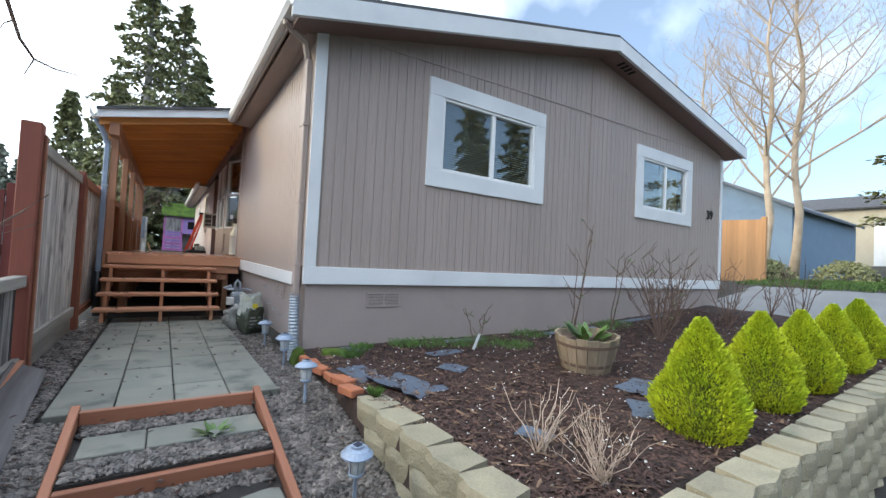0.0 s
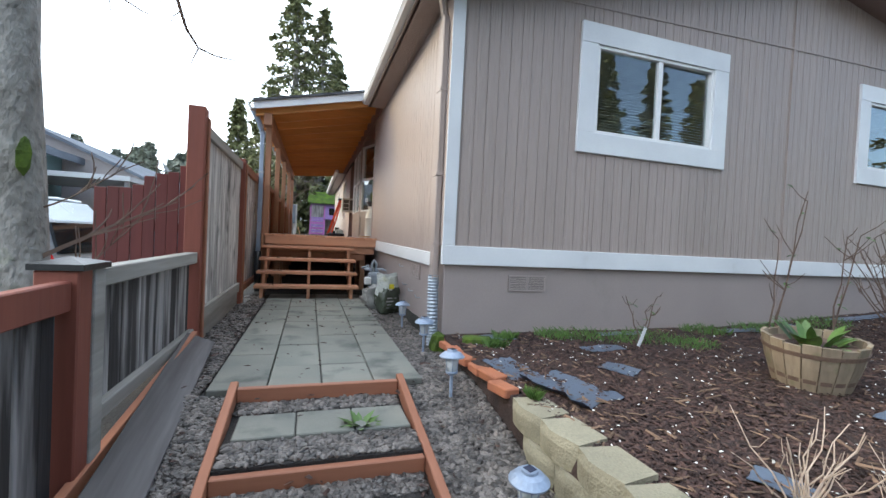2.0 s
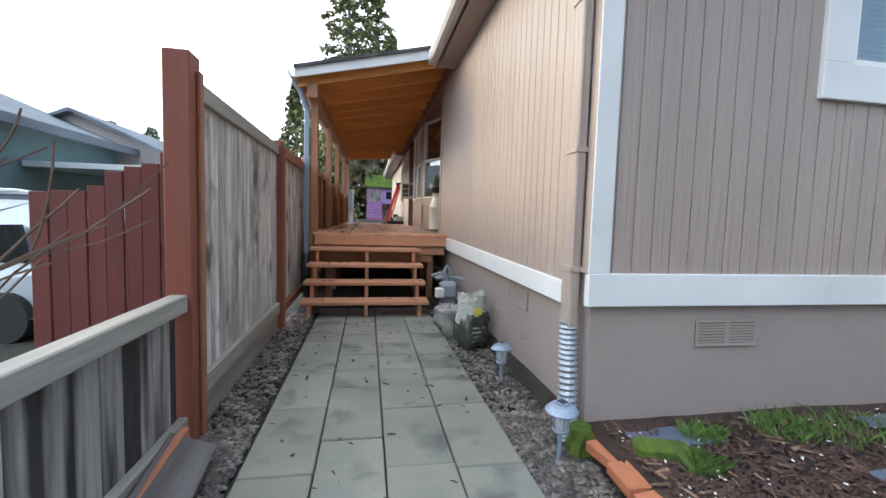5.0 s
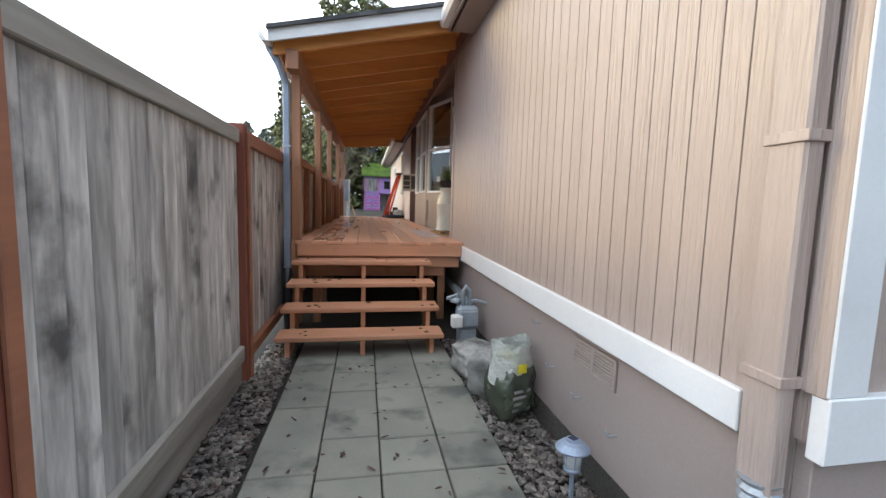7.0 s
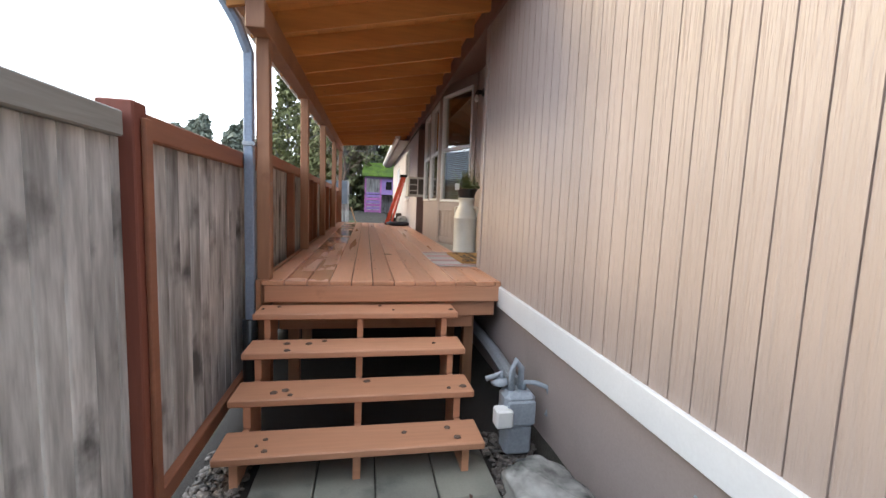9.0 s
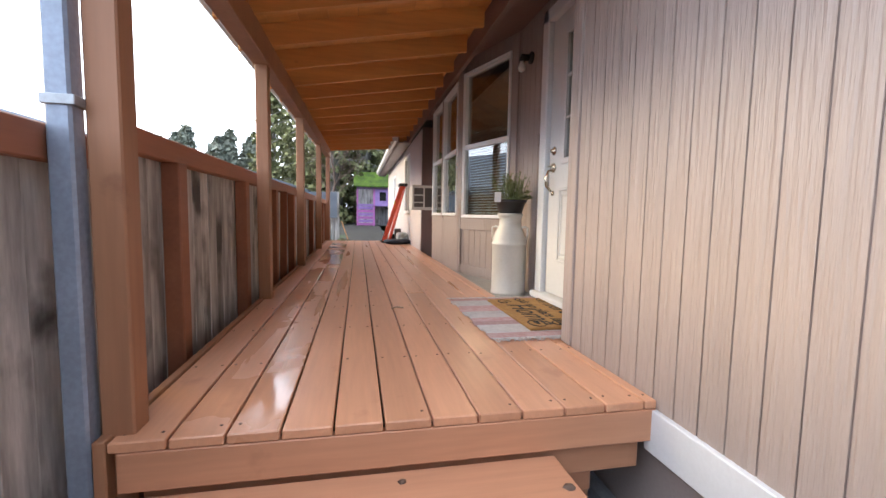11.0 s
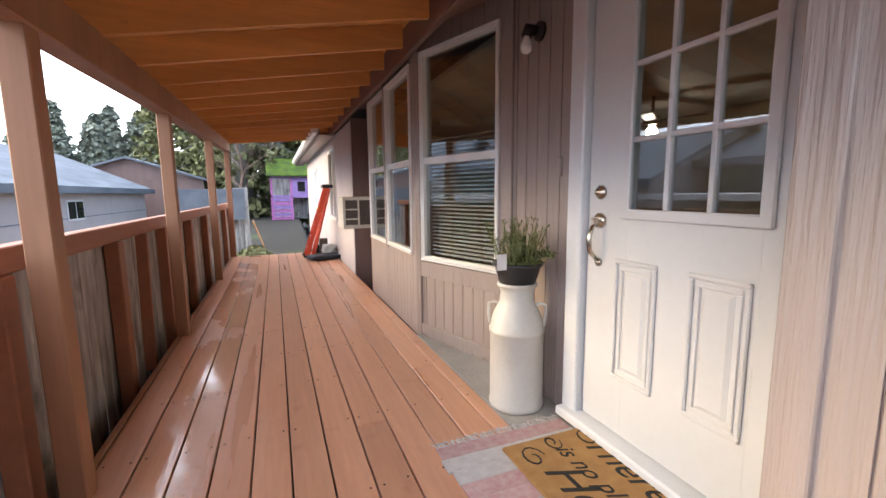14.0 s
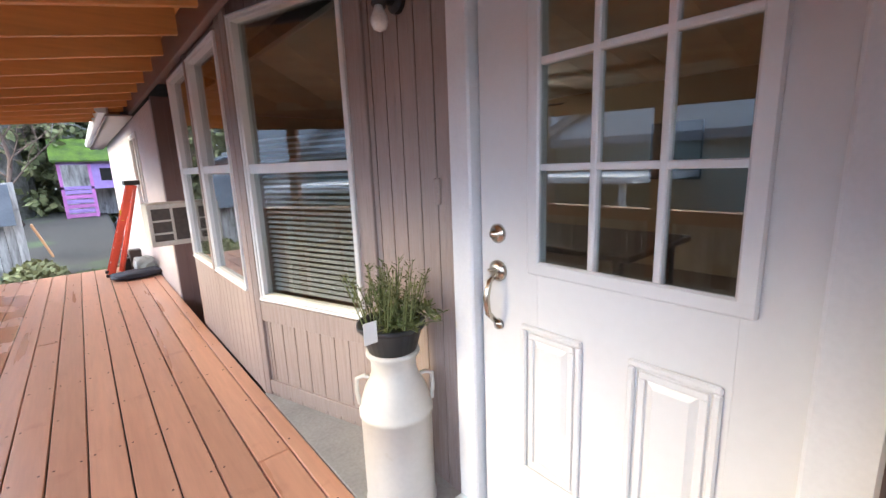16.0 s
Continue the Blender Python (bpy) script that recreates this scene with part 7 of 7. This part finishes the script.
vehicle("van", "silver-blue minivan parked by the neighbour's carport", -3.62, 9.3, -0.60, 84, "vanpaint", L=5.2, W=2.05, H=1.95)
vehicle("parked_car", "red car parked under a shelter", 30.5, 8.0, 1.2, 70, "redcar", van=False)

# playhouse
ph = thing("playhouse", "pink and purple wooden playhouse with a mossy roof", "playhouse", at(0.92, 30.6, 0.95))
for b, mtl in (((-1.0, -0.90, 0, 0.1, 0, 2.15), "pink"), ((0.86, 0.96, 0, 0.1, 0, 2.15), "pink"), ((-0.1, 0.0, 0, 0.1, 0, 2.15), "pink"), ((-1.0, 0.96, 0, 0.08, 2.05, 2.25), "purple"), ((-1.0, 0.96, 0, 0.09, 1.12, 1.24), "purple"), ((0.0, 0.86, 0.01, 0.06, 1.24, 2.05), "purple"), ((-1.0, 0.96, 1.6, 1.7, 0, 2.2), "grey")):
    part("panel", box(*b), mtl, ph)
for i in range(6):
    part("slat", box(-0.90, -0.10, 0.0, 0.05, 0.05 + i * 0.18, 0.19 + i * 0.18), "purple" if i % 2 else "pink", ph)
part("window_shutter", box(0.25, 0.6, -0.01, 0.012, 1.42, 1.9), "vanglass", ph)
part("floor", box(-1.0, 0.96, 0.1, 1.6, 1.10, 1.18), "grey", ph)
for s in (0, 1):
    part("roof", Geo().prism([(-0.25, 2.15), (0.8, 2.98), (0.8, 3.05), (-0.25, 2.22)] if not s else [(1.95, 2.15), (0.8, 2.98), (0.8, 3.05), (1.95, 2.22)], -1.15, 1.12, 0), "mossroof", ph, "roof covered with bright green moss")
solo("leaning_board", box(-0.02, 0.02, -0.12, 0.12, 0, 1.0), "newcedar", "pale board leaning on the grey fence", "board", at(-0.35, 24.5, 0.4, 0, -18, 0))

# ---- loose cover: gravel, mulch, grass ----
def scatter_stones(n, area, seed, zfun, size=(0.008, 0.024)):
    rg = random.Random(seed)
    ph_ = (1 + 5 ** 0.5) / 2
    vs = [Vector(v).normalized() for v in ((-1, ph_, 0), (1, ph_, 0), (-1, -ph_, 0), (1, -ph_, 0), (0, -1, ph_), (0, 1, ph_), (0, -1, -ph_), (0, 1, -ph_), (ph_, 0, -1), (ph_, 0, 1), (-ph_, 0, -1), (-ph_, 0, 1))]
    fs = ((0, 11, 5), (0, 5, 1), (0, 1, 7), (0, 7, 10), (0, 10, 11), (1, 5, 9), (5, 11, 4), (11, 10, 2), (10, 7, 6), (7, 1, 8), (3, 9, 4), (3, 4, 2), (3, 2, 6), (3, 6, 8), (3, 8, 9), (4, 9, 5), (2, 4, 11), (6, 2, 10), (8, 6, 7), (9, 8, 1))
    g = Geo()
    done = 0
    while done < n:
        x, y = area(rg)
        if x is None:
            continue
        s = rg.uniform(*size)
        a = rg.uniform(0, 6.28)
        c, d = math.cos(a), math.sin(a)
        ax, ay, az = s * rg.uniform(0.9, 1.7), s * rg.uniform(0.6, 1.0), s * rg.uniform(0.4, 0.75)
        z = zfun(x, y) + az * rg.uniform(0.1, 0.8)
        o = len(g.v)
        for v in vs:
            u, w = v.x * ax, v.y * ay
            g.v.append((x + u * c - w * d, y + u * d + w * c, z + v.z * az))
        g.f += [(i + o, j + o, k + o) for i, j, k in fs]
        done += 1
    return g


def gravel_area(rg):
    y = rg.uniform(-0.6, 7.6) if rg.random() < 0.45 else rg.uniform(1.2, 4.6)
    x = rg.uniform(-0.92, 1.17)
    if y > 3.24 and -0.63 < x < 0.81:
        return None, None
    if y < 3.2 and -0.43 < x < 0.62:
        back = (3.22 - y) % 0.74
        if x < -0.38 or x > 0.575 or back < 0.06 or 0.17 < back < 0.51 or back > 0.72:
            return None, None
    return x, y


def gravel_z(x, y):
    if y < 3.2 and -0.40 < x < 0.59:
        k = int((3.22 - y) / 0.74)
        return max(0.03 - 0.145 * k - 0.126, ground_z(x, y) + 0.004)
    return ground_z(x, y) + 0.008


solo("gravel", scatter_stones(42000, gravel_area, 4, gravel_z), "stone", "loose grey river gravel", "gravel", kind="stuff", fix=False)


def flakes(n, seed, area, size, flat=0.35, lift=0.01):
    rg = random.Random(seed)
    g = Geo()
    for i in range(n):
        x, y = area(rg)
        z = ground_z(x, y) + rg.uniform(0.0, lift)
        L, w = rg.uniform(*size), rg.uniform(0.004, 0.012)
        a = rg.uniform(0, 6.28)
        e = Vector((math.cos(a), math.sin(a), rg.uniform(-flat, flat))) * L
        s = Vector((-math.sin(a), math.cos(a), rg.uniform(-.5, .5))) * w
        p = Vector((x, y, z + 0.004))
        t = Vector((0, 0, 0.006))
        o = len(g.v)
        g.v += [tuple(p - s), tuple(p + s), tuple(p + e + s * 0.6), tuple(p + e - s * 0.6), tuple(p + e * 0.5 + t)]
        g.f += [(o, o + 1, o + 4), (o + 1, o + 2, o + 4), (o + 2, o + 3, o + 4), (o + 3, o, o + 4)]
    return g


def bed_area(rg):
    x = 1.3 + 7.5 * rg.random() ** 1.7
    return x, rg.uniform(0.95, 4.1)


solo("mulch", flakes(45000, 6, bed_area, (0.015, 0.05)), "chip", "dark brown bark mulch", "mulch", kind="stuff", fix=False)
solo("straw_litter", flakes(1500, 7, bed_area, (0.04, 0.12), 0.2, 0.02), "straw", "dry stems and needles lying on the mulch", "litter", kind="stuff", fix=False)
solo("pale_flecks", flakes(900, 8, bed_area, (0.008, 0.018), 0.3, 0.02), "fleck", "small white flecks in the mulch", "litter", kind="stuff", fix=False)
solo("path_litter", flakes(500, 12, lambda rg: (rg.uniform(-0.9, 1.15), rg.uniform(1, 7)), (0.02, 0.06), 0.2, 0.05), "chip", "bits of bark and leaf on the gravel", "litter", kind="stuff", fix=False)


def blades(n, seed, area, h, w=0.006):
    rg = random.Random(seed)
    g = Geo()
    for i in range(n):
        x, y = area(rg)
        if x is None:
            continue
        z = ground_z(x, y) - 0.01
        a = rg.uniform(0, 6.28)
        L = rg.uniform(*h)
        lean = rg.uniform(0.2, 0.9) * L
        o = len(g.v)
        c, s = math.cos(a), math.sin(a)
        g.v += [(x - s * w, y + c * w, z), (x + s * w, y - c * w, z), (x + c * lean * 0.5, y + s * lean * 0.5, z + L * 0.7), (x + c * lean, y + s * lean, z + L)]
        g.f += [(o, o + 1, o + 2), (o, o + 2, o + 3)]
    return g


def weeds(rg):
    cx, cy, r = rg.choice(((1.75, 3.95, .12), (2.3, 3.95, .2), (2.7, 3.85, .3), (3.2, 3.75, .35), (3.5, 3.5, .25), (1.55, 3.7, .1), (4.2, 3.95, .3), (5.0, 3.95, .3), (1.28, 2.62, .05), (6, 3.9, .4)))
    a, q = rg.uniform(0, 6.28), r * math.sqrt(rg.random())
    return max(1.3, cx + q * math.cos(a)), min(4.08, cy + q * 0.7 * math.sin(a))


solo("weeds", blades(3000, 3, weeds, (0.03, 0.10), 0.004), "leaf", "low green weeds along the house wall", "grass", kind="stuff", fix=False)


def lawn_area(rg):
    x = 12 + 24 * rg.random() ** 1.6
    y = rg.uniform(-3, 5.2)
    if 8.3 < x < 13.6 and y > 1.3:
        return None, None
    return x, y


solo("lawn", blades(60000, 5, lawn_area, (0.05, 0.12), 0.016), "grass", "mown green lawn", "grass", kind="stuff", fix=False)
solo("yard_grass", blades(9000, 9, lambda rg: (rg.uniform(-0.9, 1.1), rg.uniform(16.8, 22)), (0.03, 0.09), 0.008), "grass", "thin grass in the back yard", "grass", kind="stuff", fix=False)
wd = Geo()
for i in range(16):
    a = i * 0.39
    leaf_blade(wd, (0.30, 2.80, -0.10), (0.30 + 0.13 * math.cos(a), 2.80 + 0.10 * math.sin(a), -0.06 + 0.02 * (i % 3)), 0.04, 0.01, 3)
solo("weed_plant", wd, "leaf", "green rosette of weed in the gravel step", "plant", fix=False)
